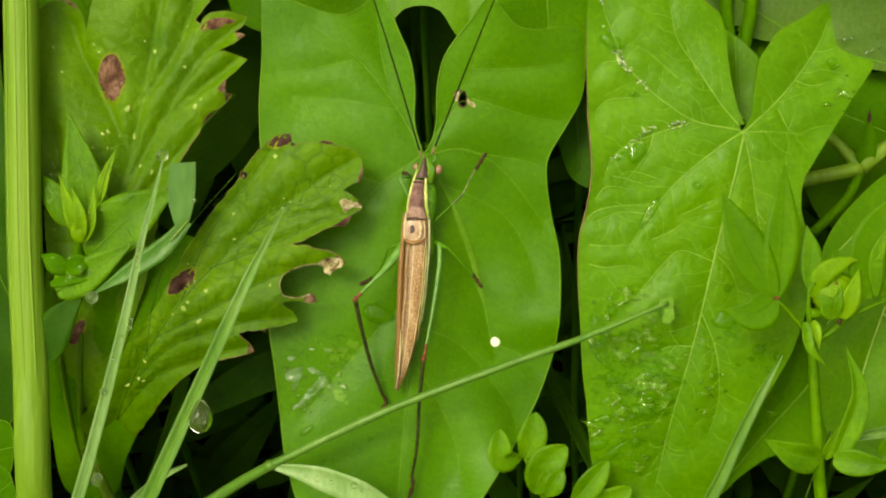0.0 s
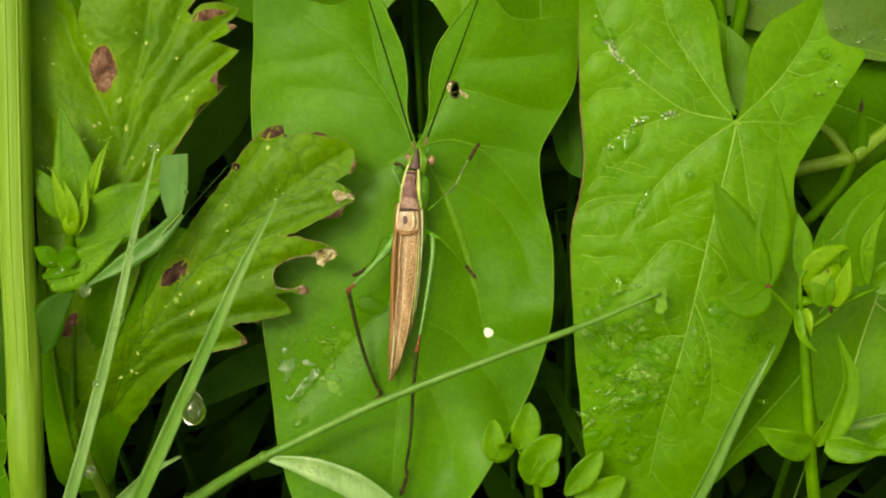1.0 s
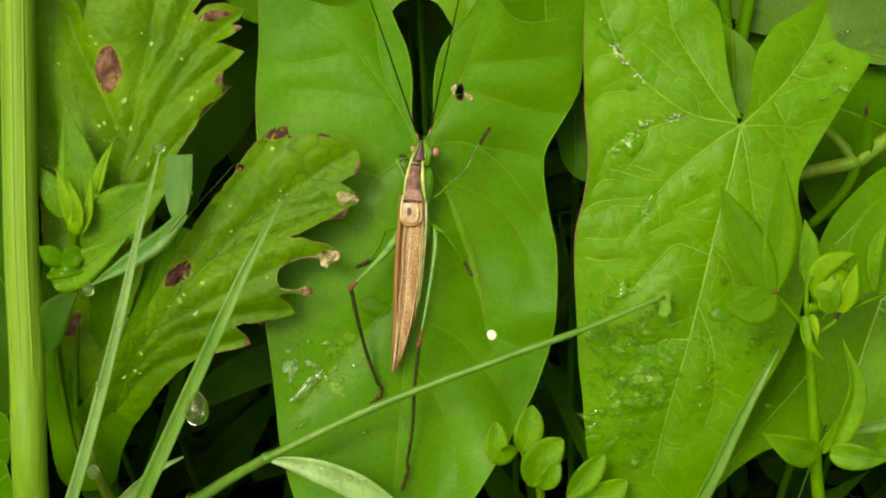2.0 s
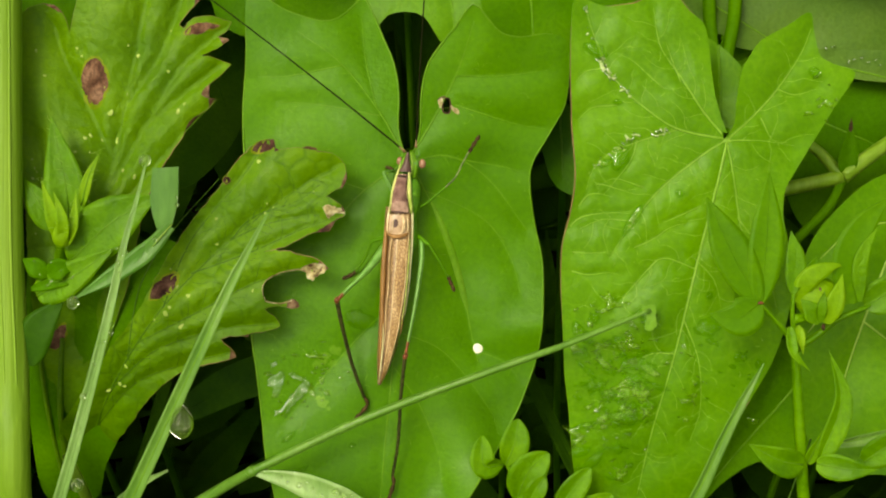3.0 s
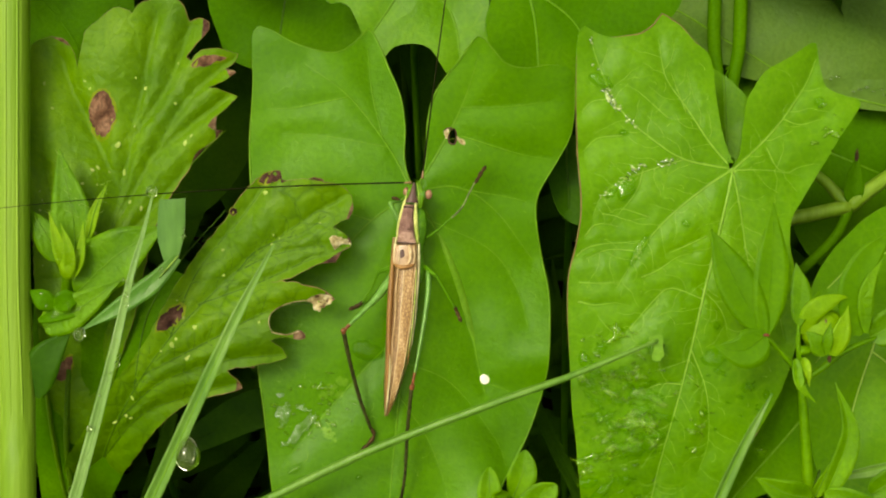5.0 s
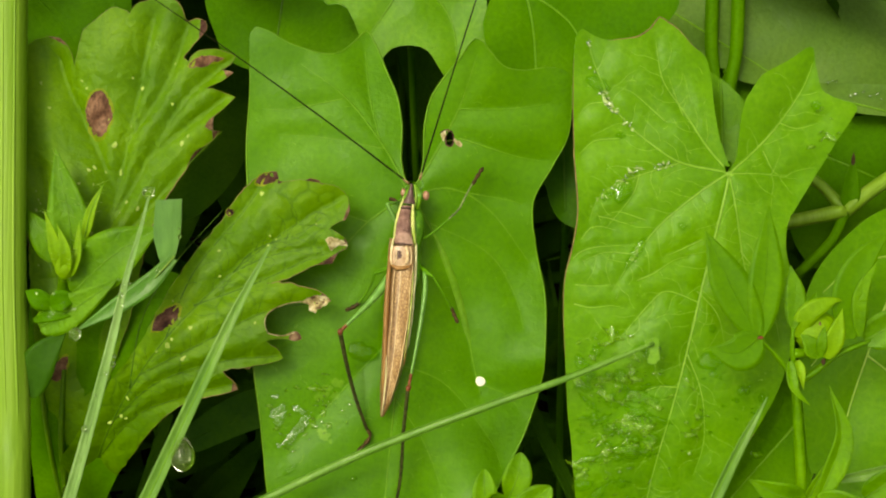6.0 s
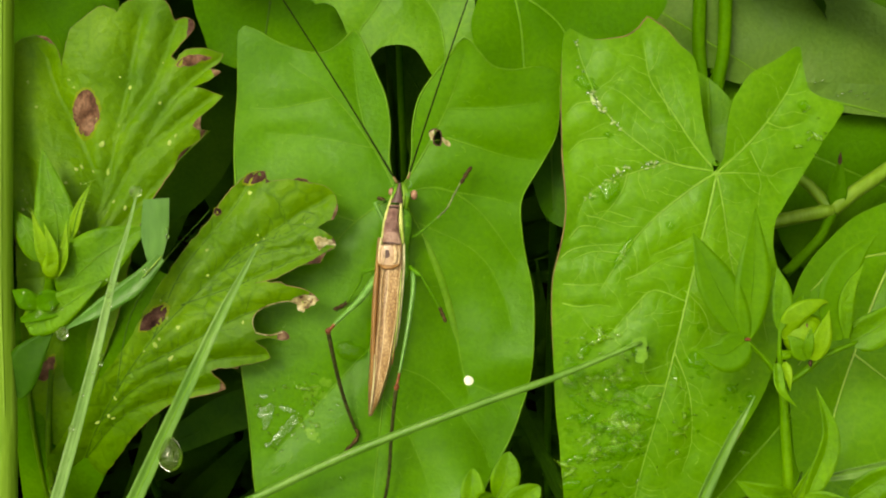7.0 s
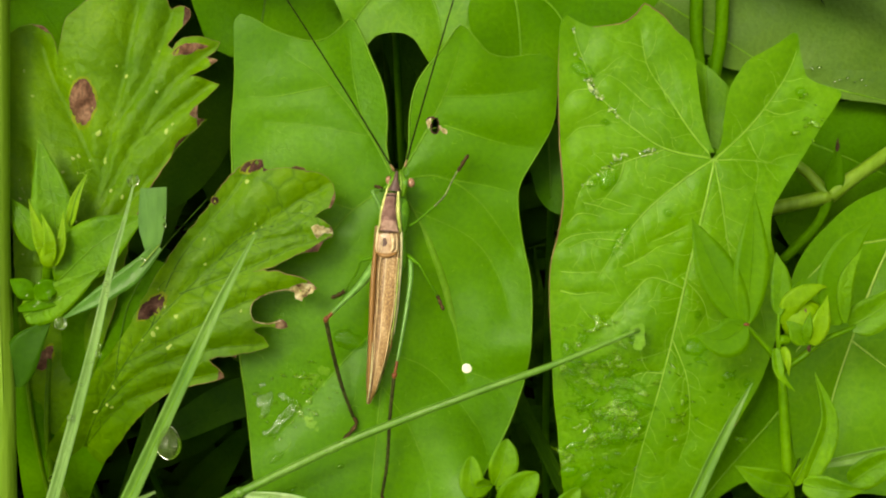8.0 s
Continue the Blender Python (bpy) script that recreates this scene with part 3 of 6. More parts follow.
            verts += [tuple(m - s * g + n * g * 0.3), tuple(m), tuple(m + s * g + n * g * 0.3)]
            if i:
                b = k + 3 * i
                faces += [(b - 3, b - 2, b + 1, b), (b - 2, b - 1, b + 2, b + 1)]
    return lone(name, (verts, faces), material, (0, 0, -60), label, "undergrowth", kind="stuff")


def beside(x, y, z):
    k = (EYE_MM - z) / EYE_MM
    return abs(x) > 45 * k + 2 or y > 27 * k + 3 or y < -28 * k - 2


def beneath(x, y, z):
    return -100 < z < -70


# the first mass stands out of view, added to keep sidelight off the gaps
undergrowth("undergrowth", 7500, 4, beside, "unseen dark leaves added around the bank to block sidelight", SHADE_LEAF, outward=True)
undergrowth("undergrowth", 1900, 9, beneath, "leaves and grass deep between the stems, colour darkened for shade", SHADE_LEAF)


# ---- bindweed leaves ----
def bindweed_leaf(outline, base, veins, material, vein_material, label, step=0.8, quilt=0.6, radius=(0.14, 0.05), holes=(), seed=0.0, wave=0.16, edge=None, lift=0.02, small=None):
    made = side_veins(veins[:14], outline, small[0], small[1], 52, 3) if small else []
    h = surface(base, veins, quilt, 1.5, wave, seed, made, small[4] if small else 0.0)
    c = np.mean([q[:2] for q in outline], 0)
    leaf = thing("bindweed_leaf", (c[0], c[1], float(h(c[0], c[1])[0])), label, "leaf", "bindweed leaves")
    leaf_blade = part("leaf_blade", sheet(outline, h, step, holes=holes, seed=int(seed * 10) + 2, lines=list(veins) + made), material, leaf)
    if small:
        tagged(part("venation", joined([vein(h, v, small[2], small[2] * 0.5, small[3]) for v in made]), vein_material, leaf_blade), kind="stuff")
    for i, v in enumerate(veins):
        k = 1.0 if i == 0 else (0.75 if i < 6 else 0.42)
        part("vein", vein(h, v, radius[0] * k, radius[1] * k, lift), vein_material, leaf_blade)
    x, y = np.array(veins[0][0][:2]) * 0.9 + c * 0.1
    root(leaf, (x, y, float(h(x, y)[0])), 0.4, BINDWEED_DEEP, 6.0 if 8 < x < 12 else 2.0)
    if edge:
        rim = loop_through(outline, 0.6)
        rim = np.column_stack([rim, h(rim[:, 0], rim[:, 1]) - 0.01])
        for piece in edge:
            n = len(rim)
            red = len(piece) < 3
            part("leaf_margin", tube(rim[int(piece[0] * n):int(piece[1] * n)], [0.02, 0.07, 0.07, 0.02] if red else [0.03, 0.1, 0.08, 0.11, 0.03], 6, smooth=False), RED_EDGE if red else VEIN_SOFT, leaf_blade, "reddish leaf margin" if red else "pale thickened leaf margin")
    return leaf, h


MID_VEINS = [
    [(-3.45, 7.15), (-3.6, 2.05), (-3.95, -3.95), (-4.7, -10.95), (-5.3, -16.95), (-5.8, -22.95)],
    [(-3.6, 7.05), (-7.2, 4.55), (-9.7, 2.05), (-12.2, 0.55)],
    [(-3.6, 7.15), (-5.7, 11.05), (-9.2, 15.55), (-13.2, 18.55)],
    [(-3.4, 7.15), (-1.6, 10.05), (0.8, 14.55), (2.4, 19.05)],
    [(-3.3, 7.05), (-0.7, 2.05), (1.4, -3.95), (2.2, -7.95), (2.9, -10.95)],
    [(-3.4, 7.05), (0.3, 7.55), (3.8, 5.55), (7.3, 1.05)],
    [(-3.95, -4.95), (-7.2, -7.95), (-11.2, -12.45), (-14.2, -15.95)],
    [(-4.7, -10.95), (-2.2, -14.95), (-0.7, -18.95), (-0.3, -21.95)],
    [(-2.45, 4.8), (3.3, 2.05), (5.8, -1.45), (6.8, -4.95)],
    [(2.9, -9.95), (5.3, -10.95), (6.55, -12.45)],
    [(-5.7, 11.05), (-11.2, 12.05), (-15.2, 12.3)],
    [(-6.2, 11.8), (-7.2, 16.05), (-7.6, 20.05)],
    [(-9.2, 15.55), (-14.2, 14.55), (-16.7, 14.55)],
    [(0.8, 14.55), (4.8, 14.55), (8.8, 15.05)],
    [(0.8, 12.05), (5.8, 10.55), (8.8, 10.05)],
    [(-7.2, 4.55), (-11.2, 5.55), (-15.7, 4.55)],
    [(0.3, 7.45), (4.8, 6.75), (6.6, 6.3)],
    [(-4.45, -7.95), (-0.2, -9.95), (3.8, -14.95), (4.8, -17.45)],
]
MID_OUTLINE = [(-17.6, 21.25), (-16.2, 21.45), (-14.2, 20.35), (-11.2, 19.45), (-9.6, 19.75), (-8.3, 20.95), (-7.5, 21.75), (-6.7, 20.55), (-5.6, 17.95), (-4.7, 15.8), (-4.25, 13.05), (-4.3, 10.05), (-3.9, 8.3), (-3.5, 7.55, 1), (-2.8, 8.15), (-2.3, 10.05), (-2.2, 13.05), (-1.6, 15.55), (-0.4, 17.3), (0.8, 18.65), (2.2, 20.35), (3.3, 19.45), (4.7, 18.05), (6.55, 17.75), (8.3, 18.05), (10.05, 17.85), (10.7, 16.55), (10.6, 12.55), (9.3, 9.8), (7.7, 7.05), (7.5, 4.8), (8, 1.55), (8.7, -1.95), (8.7, -5.95), (8.3, -9.95), (7.05, -13.95), (5.3, -17.45), (3.05, -21.05), (0.8, -24.45), (-2.2, -28.45), (-4.2, -30.95), (-7.2, -29.45), (-11.2, -25.95), (-14.2, -24.95), (-15.7, -19.95), (-16.2, -15.95), (-16.6, -11.95), (-17.2, -7.95), (-17.4, -3.95), (-17.6, 1.05), (-17.7, 6.05), (-17.9, 11.05), (-17.7, 16.55)]
mid_leaf, MID = bindweed_leaf(
    MID_OUTLINE,
    creased(creased(raised(cupped(folded((-3.45, 7.15, 0), (-5.6, -21.95, 0), -0.3, -0.36, 0.03, 0.0, 0.0), -3.0, 4.0, 0.008), (2.3, -8.0), (-1.9, 4.8), 0.28, -1.0), (2.9, -12.5, 0), (-2.0, 5.0, 0), 0.26), (-3.8, 7.55, 0), (-12.2, 19.05, 0), -0.24, -3.4), MID_VEINS, BINDWEED, VEIN_SOFT,
    "broad green bindweed leaf with pointed lobes, carrying a cricket", holes=[[(-0.25, 12.55), (0.2, 12.65), (0.35, 11.9), (0.2, 11.3), (-0.3, 11.45)]], seed=0.6, lift=0.0, step=0.6, quilt=0.42, wave=0.11, small=(2.4, 3.6, 0.022, -0.012, 0.05), edge=[(0.0, 0.3, 0), (0.31, 0.65, 0), (0.72, 0.99, 0)])
fold_line = curve_through([(-1.9, 4.8), (-0.7, 2.05), (0.6, -1.45), (1.7, -5.45), (2.3, -7.95)], 0.5)
fold_line = np.column_stack([fold_line, MID(fold_line[:, 0], fold_line[:, 1]) - 0.3])
# ridge of a fold, its sheen painted with the paler vein green
part("vein", tube(fold_line, [0.2, 0.46, 0.5, 0.46, 0.2], 12, smooth=False), VEIN_SOFT, mid_leaf, "broad fold of the leaf, sheen painted as paler green")
part("hole_rim", patch([(-0.8, 12.32), (-0.5, 12.61), (-0.35, 12.37), (-0.45, 11.72), (-0.65, 11.87)], MID, 0.05, 0.25), DRY_RIM, mid_leaf, "dry pale rim of a gnawed hole")
part("hole_rim", patch([(0.35, 12.02), (0.65, 11.82), (1.15, 11.37), (1, 11.17), (0.55, 11.52)], MID, 0.05, 0.25), DRY_RIM, mid_leaf)
part("hole_rim", vein(MID, [(-0.25, 12.55), (0.2, 12.65), (0.35, 11.9), (0.2, 11.3), (-0.3, 11.45), (-0.35, 12.05), (-0.25, 12.55)], 0.07, 0.07, 0.0), WITHERED, mid_leaf, "brown withered rim of a gnawed hole")
part("hole_rim", vein(MID, [(-0.8, 12.45), (-0.5, 12.7), (-0.05, 12.75)], 0.05, 0.07, 0.02), WITHERED, mid_leaf)

RIGHT_VEINS = [
    [(24.24, 8.69), (22.97, 2.99), (21.49, -2.9), (19.92, -9.77), (18.21, -16.64), (17.08, -22.52)],
    [(24.14, 8.78), (21.89, 7.31), (18.45, 4.47), (16, 1.52), (14.13, -1.42)],
    [(24.14, 8.88), (19.92, 9.77), (16.98, 11.73), (15.26, 13.3), (13.94, 15.02), (12.46, 18.6), (12.07, 20.17)],
    [(24.14, 8.98), (22.13, 11.34), (20.22, 14.28), (18.45, 16.93), (17.86, 20.17)],
    [(24.24, 8.78), (25.03, 4.47), (25.57, 1.03), (26.3, -1.91)],
    [(24.34, 8.88), (26.79, 11.09), (28.76, 13.3), (30.72, 16.24), (31.7, 18.7)],
    [(19.92, 9.67), (16.98, 8.78), (14.53, 7.8), (12.81, 6.43), (12.07, 4.47)],
    [(24.44, 8.78), (27.28, 8.78), (30.23, 8.39)],
    [(16, 1.77), (13.54, 1.91), (11.58, 1.13)],
    [(21.69, -2.4), (18.94, -1.42), (17.47, -2.4), (14.53, -5.84)],
    [(21.49, -1.42), (23.26, -3.39), (23.95, -5.84)],
    [(20.66, -6.82), (21.98, -10.26), (22.38, -14.67), (21.64, -17.62)],
    [(19.92, -9.77), (17.96, -9.77), (15.75, -10.75)],
    [(25.32, 2.01), (27.77, -1.42), (28.85, -5.84)],
    [(18.7, 13.3), (15.9, 15.75), (14.53, 16.24)],
    [(20.22, 13.79), (18.94, 17.22)],
    [(14.77, 11.83), (12.56, 11.58), (11.34, 10.45)],
    [(13.94, 14.97), (12.07, 14.77), (11.19, 13.79)],
    [(21.98, 3.09), (19.92, 2.11), (18.45, 1.52)],
    [(17.08, 4.71), (14.53, 5.45), (13.05, 4.71)],
    [(16.49, 8.78), (15.9, 6.92), (13.54, 3.97)],
    [(27.28, 10.75), (28.27, 8.88), (29.74, 8.64)],
    [(28.76, 13.3), (30.23, 12.81), (32.19, 13.3)],
    [(10.52, 1.02), (11.25, 1.86), (12.63, 2.35), (15.3, 2.56), (16.77, 2.76)],
    [(10.92, -0.91), (12.6, -1.0), (14.52, -0.8)],
    [(12.97, 5.02), (14.06, 4.82), (15.29, 4.43), (16.67, 4.63)],
    [(11.45, 3.04), (12.23, 4.03), (13.32, 4.13), (14.4, 3.84)],
    [(10.87, -2.58), (12.35, -2.88), (14.08, -2.68), (15.31, -2.97)],
    [(16.29, -0.5), (17.77, 0.15), (19.49, 1.28), (20.72, 1.58)],
]
RIGHT_OUTLINE = [(10.99, 20.95), (12.56, 20.66), (13.64, 20.27), (15.51, 20.46), (16.39, 20.66), (17.47, 21.44), (18.16, 22.33), (19.04, 21.84), (19.92, 21.25), (21, 19.97), (22.28, 18.89), (22.67, 17.22), (22.87, 14.77), (23.26, 12.32), (23.85, 10.35), (24.34, 9.27, 1), (24.83, 10.26), (25.03, 12.32), (25.42, 14.77), (26.01, 15.85), (27.04, 17.32), (29.25, 18.6), (31.21, 19.87), (31.7, 19.38), (31.99, 17.71), (32.49, 16.14), (33.66, 15.46), (35.53, 14.77), (34.94, 13.49), (33.66, 11.58), (32.19, 9.13), (30.23, 6.04), (29.34, 4.47), (29.15, 2.26), (29.64, 0.05), (30.03, -2.9), (29.93, -5.84), (28.85, -9.77), (27.38, -12.71), (25.32, -16.14), (23.46, -20.07), (21.89, -24.49), (17.96, -27.43), (13.54, -24.49), (11.58, -21.05), (10.99, -17.62), (10.7, -14.67), (10.31, -11.73), (10.11, -7.8), (9.91, -3.88), (10.01, -0.44), (10.6, 2.01), (11.09, 5.45), (10.8, 10.35), (10.7, 15.75)]
right_leaf, RIGHT = bindweed_leaf(
    RIGHT_OUTLINE,
    creased(creased(drooping(folded((24.24, 8.78, 2), (17.08, -22.52, 2), 2.2, -0.10, 0.0, 0.0, 0.0), -1.0, 0.007), (23.95, 9.37, 2), (18.45, 20.66, 2), -0.22, 24.35), (24.44, 9.13, 2), (27.28, 18.7, 2), -0.04), RIGHT_VEINS, BINDWEED_FRESH, VEIN_LIGHT,
    "fresh green wet bindweed leaf with pale veins and a reddish margin", seed=1.7, quilt=0.42, wave=0.11, radius=(0.125, 0.022), edge=[(0.02, 0.1), (0.52, 0.6), (0.8, 0.99)], step=0.6, small=(1.9, 3.4, 0.025, 0.004, 0.18))

part("vein_hub", ball((24.25, 8.72, float(RIGHT(24.25, 8.72)[0])), (0.36, 0.3, 0.1), 3, 0.15, 5, 14, low=0.0), VEIN_LIGHT, right_leaf, "pale knot where the veins meet")

scuff_rng = random.Random(31)
for leaf, h, box, count in ((mid_leaf, MID, (-16.5, 8.0, -21.0, 17.0), 80), (right_leaf, RIGHT, (11.5, 28.0, -19.0, 18.0), 80)):
    marks = []
    for i in range(count):
        x, y, a, l = scuff_rng.uniform(*box[:2]), scuff_rng.uniform(*box[2:]), scuff_rng.uniform(0, 3.14), scuff_rng.uniform(0.15, 1.0)
        line = [(x, y), (x + l * 0.5 * math.cos(a), y + l * 0.5 * math.sin(a)), (x + l * math.cos(a + 0.4), y + l * math.sin(a + 0.4))]
        if inside(np.array(line), loop_through(MID_OUTLINE if h is MID else RIGHT_OUTLINE, 0.8)).all():
            marks.append(vein(h, line, 0.03, 0.012, scuff_rng.choice((-0.006, 0.0, 0.004))))
    tagged(part("scuffing", joined(marks), VEIN_SOFT if h is MID else VEIN_LIGHT, leaf, "faint pale scratches"), kind="stuff")

# leaves behind
arch_leaf, ARCH = bindweed_leaf(
    [(-11.82, 25.39), (-9.71, 24.86), (-7.6, 20.11), (-6.81, 19.58), (-5.49, 20.96), (-3.64, 21.27), (-2.06, 20.74), (-0.74, 18.74), (0.84, 16.94), (2.85, 17.47), (3.48, 21.17), (3.27, 26.45), (1.9, 31.72), (-4.43, 32.78), (-9.71, 29.61)],
    plane_of(-4, 20, -6, 0.03, 0.05), [[(-4.43, 31.72), (-4.96, 26.45), (-7.6, 22.22)], [(-4.43, 28.56), (-0.21, 24.33), (0.84, 19.06)]], BINDWEED_FRESH, VEIN_SOFT,
    "green bindweed leaf behind, its lower edge curved in an arch", seed=2.2)
bindweed_leaf(
    [(3.24, 24.12), (3.35, 20.98), (4.08, 16.8), (6.07, 14.18), (9.21, 14.44), (12.35, 15.75), (16.53, 18.36), (19.15, 22.03), (20.72, 26.21), (11.3, 30.4), (6.07, 29.35)],
    plane_of(8, 20, -5, 0.0, 0.04), [[(6.07, 29.35), (7.64, 23.07), (8.16, 16.27)], [(7.12, 26.21), (11.3, 23.07), (12.87, 18.89)]], BINDWEED_DEEP, VEIN_SOFT,
    "deep green bindweed leaf behind, lightly wet", seed=2.9)
bindweed_leaf(
    [(-23.37, 28.71), (-22.7, 22.65), (-21.16, 20.44), (-17.3, 19.34), (-12.34, 19.89), (-8.49, 23.2), (-7.94, 28.71), (-14.55, 34.22)],
    plane_of(-14, 20, -11, 0.0, 0.0), [[(-15.65, 33.12), (-16.75, 24.3), (-17.3, 19.89)]], BINDWEED_DEEP, VEIN_DARK,
    "dark green leaf deeper behind the lobed leaf", seed=3.3)
# the shade on this rear leaf is in SHADED_HERB's colour
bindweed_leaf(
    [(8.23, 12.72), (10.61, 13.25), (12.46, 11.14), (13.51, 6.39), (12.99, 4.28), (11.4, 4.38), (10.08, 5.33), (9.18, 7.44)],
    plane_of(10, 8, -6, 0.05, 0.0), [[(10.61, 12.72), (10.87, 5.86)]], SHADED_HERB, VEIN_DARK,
    "leaf behind in shade-darkened green, its lower tip turned up, wet", seed=3.8)
bindweed_leaf(
    [(22.77, 18.12), (24.06, 18.33), (25.61, 17.09), (27.15, 15.02), (27.67, 10.89), (27.15, 7.28), (25.09, 7.28), (23.54, 10.38)],
    plane_of(25, 12, -3.5, 0.0, 0.02), [[(24.68, 17.86), (25.35, 7.28)]], BINDWEED_FRESH, VEIN_SOFT,
    "pale green leaf seen through the notch of another leaf", seed=4.1)
rear_leaf, REAR = bindweed_leaf(
    [(44.39, 7.83), (41.28, 6.69), (38.17, 5.34), (35.57, 3.16), (33.4, 0.57), (32.05, -3.06), (31.74, -8.25), (32.15, -13.43), (32.98, -18.1), (35.06, -20.69), (39.2, -21.21), (44.39, -20.17), (47.5, -8.25)],
    folded((42.32, 7.31, -4), (35.57, -20.17, -4), -4, -0.02, 0.16), [[(44.39, 6.27), (40.24, -2.02), (36.61, -12.39), (35.06, -19.65)], [(42.32, 2.13), (37.13, 1.09), (34.02, -1.5)], [(39.2, -4.62), (35.06, -6.17), (32.98, -8.25)], [(38.17, -7.21), (42.32, -10.32)]], BINDWEED_FRESH, VEIN,
    "rounded mid-green bindweed leaf behind the trefoil sprig", seed=4.6)
bindweed_leaf(
    [(24.9, -13.55), (28.57, -10.41), (32.23, -8.32), (35.89, -6.23), (37.46, -10.41), (36.94, -14.6), (34.85, -18.78), (31.18, -19.83), (28.04, -20.67), (25.43, -22.45), (23.34, -24.02), (21.77, -21.92)],
    folded((35.89, -7.27, -5), (23.86, -22.97, -5), -5, 0.0, 0.04), [[(35.37, -9.37), (31.18, -14.6), (24.9, -21.92)], [(32.23, -13.55), (34.85, -13.03), (36.42, -10.41)]], BINDWEED_DEEP, VEIN_SOFT,
    "shaded green bindweed leaf under the trefoil sprig", seed=5.1)
for outline, w, label in (
    ([(18.98, 28.31), (22.37, 23.79), (25.2, 20.96), (29.15, 19.27), (34.8, 18.7), (40.45, 18.59), (48.36, 19.83), (51.75, 29.44), (34.8, 36.22)], -14, "grey-green leaf far behind, out of the light"),
    ([(34.23, 18.28), (36.45, 17.5), (39.79, 16.06), (43.57, 15.62), (47.57, 15.06), (47.57, 18.06), (42.01, 18.73), (36.45, 18.95)], -12, "grey-green wet leaf edge behind the lobed leaf"),
    ([(33.95, 13.73), (36.23, 16.58), (40.79, 16.01), (47.62, 16.58), (49.9, 6.89), (44.2, 1.2), (38.51, 0.06), (35.09, 2.34), (33.38, 8.03)], -15, "dark green leaf deep behind the bindweed"),
    ([(22.74, 24.18), (24.46, 27.62), (31.36, 28.77), (37.67, 25.33), (36.52, 18.43), (31.36, 15.56), (26.19, 17.29)], -16, "dim green leaf deep behind the bindweed"),
):
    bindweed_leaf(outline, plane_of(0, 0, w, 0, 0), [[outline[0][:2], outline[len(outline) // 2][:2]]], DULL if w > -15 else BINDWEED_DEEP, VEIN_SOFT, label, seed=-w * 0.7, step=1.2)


for outline, w, label in (
    ([(-39.59, 38.63), (-23.28, 38.63), (-22.54, 28.25), (-24.76, 21.58), (-27.73, 13.42), (-32.92, 7.49), (-37.37, 8.23), (-38.11, 21.58)], -52, "dim green leaf in the gap beside the toothed leaf"),
    ([(-6.01, 26.91), (-1.53, 28.19), (1.02, 24.36), (-0.26, 16.69), (-2.81, 12.85), (-4.41, 18.6)], -30, "dim green leaf deep in the notch"),
    ([(-29.8, -18.77), (-26.34, -15.62), (-22.3, -12.76), (-17.14, -11.16), (-12.56, -12.08), (-16.01, -14.48), (-21.17, -16.48), (-25.77, -18.2)], -15, "dim green blade under the toothed leaf"),
    ([(-35.99, -14.85), (-33.52, -14.85), (-33.06, -19.77), (-33.21, -26.33), (-36.17, -26.33), (-36.02, -19.77)], -9, "dim green stalk under the toothed leaf"),
    ([(-44.45, 30.49), (-33.54, 30.49), (-32.96, 23.03), (-35.84, 18.43), (-41.58, 19.01), (-45.02, 23.03)], -16, "dim green leaf behind the tall stem"),
):
    c = np.mean([q[:2] for q in outline], 0)
    dim = thing("shaded_leaf", (c[0], c[1], w), label, "leaf", "dim leaves")
    h = surface(plane_of(0, 0, w, 0, 0), wave=0.5, seed=-w * 0.37)
    # SHADE_LEAF and SHADED_HERB carry the shade of these leaves in their colour
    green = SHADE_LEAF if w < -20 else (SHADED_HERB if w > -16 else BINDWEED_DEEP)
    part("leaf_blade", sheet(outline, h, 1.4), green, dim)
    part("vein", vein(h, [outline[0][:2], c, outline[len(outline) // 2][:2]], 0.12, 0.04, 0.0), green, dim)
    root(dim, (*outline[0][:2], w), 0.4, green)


# ---- toothed leaf with brown spots ----
TOOTHED_SURF_VEINS = [
    [(-33.31, -20.17), (-29.08, -12.47), (-24.26, -5.73), (-18.49, 0.05), (-12.71, 4.38), (-9.34, 6.31)],
    [(-24.26, -5.73), (-21.86, 0.05), (-17.52, 5.34), (-15.6, 8.23)],
    [(-21.86, -2.84), (-16.56, -0.91), (-12.23, 1.01), (-8.86, 2.21)],
    [(-26.67, -8.86), (-21.38, -6.21), (-15.6, -3.32), (-10.78, -2.46)],
    [(-29.56, -13.19), (-25.23, -9.58), (-19.45, -7.65), (-14.64, -7.17)],
    [(-31.49, -16.8), (-27.15, -12.47), (-21.86, -10.54), (-18.25, -9.58)],
    [(-27.63, -10.06), (-26.19, -3.8), (-23.3, 1.01), (-19.45, 5.34)],
    [(-18.49, 0.05), (-16.56, 1.97), (-12.71, 3.42), (-10.78, 4.86)],
    [(-18.49, 0.05), (-15.12, 1.49), (-10.78, 2.21)],
]
UPPER_VEINS = [
    [(-32.24, -8.83), (-30.77, -0.44), (-29.04, 6.95), (-27.31, 14.84), (-25.84, 22.24)],
    [(-29.78, 3.5), (-26.33, 9.91), (-22.88, 15.33), (-18.93, 18.78)],
    [(-30.52, 0.54), (-25.84, 5.97), (-22.38, 9.91), (-19.92, 12.38)],
    [(-29.04, 6.95), (-31.26, 11.88), (-33.23, 15.83), (-34.22, 18.78)],
    [(-28.05, 11.39), (-24.85, 16.32), (-22.88, 21.74)],
    [(-31.26, -3.89), (-34.22, 3.01), (-35.7, 8.92)],
    [(-26.33, 9.91), (-23.37, 12.38), (-19.67, 15.33)],
]
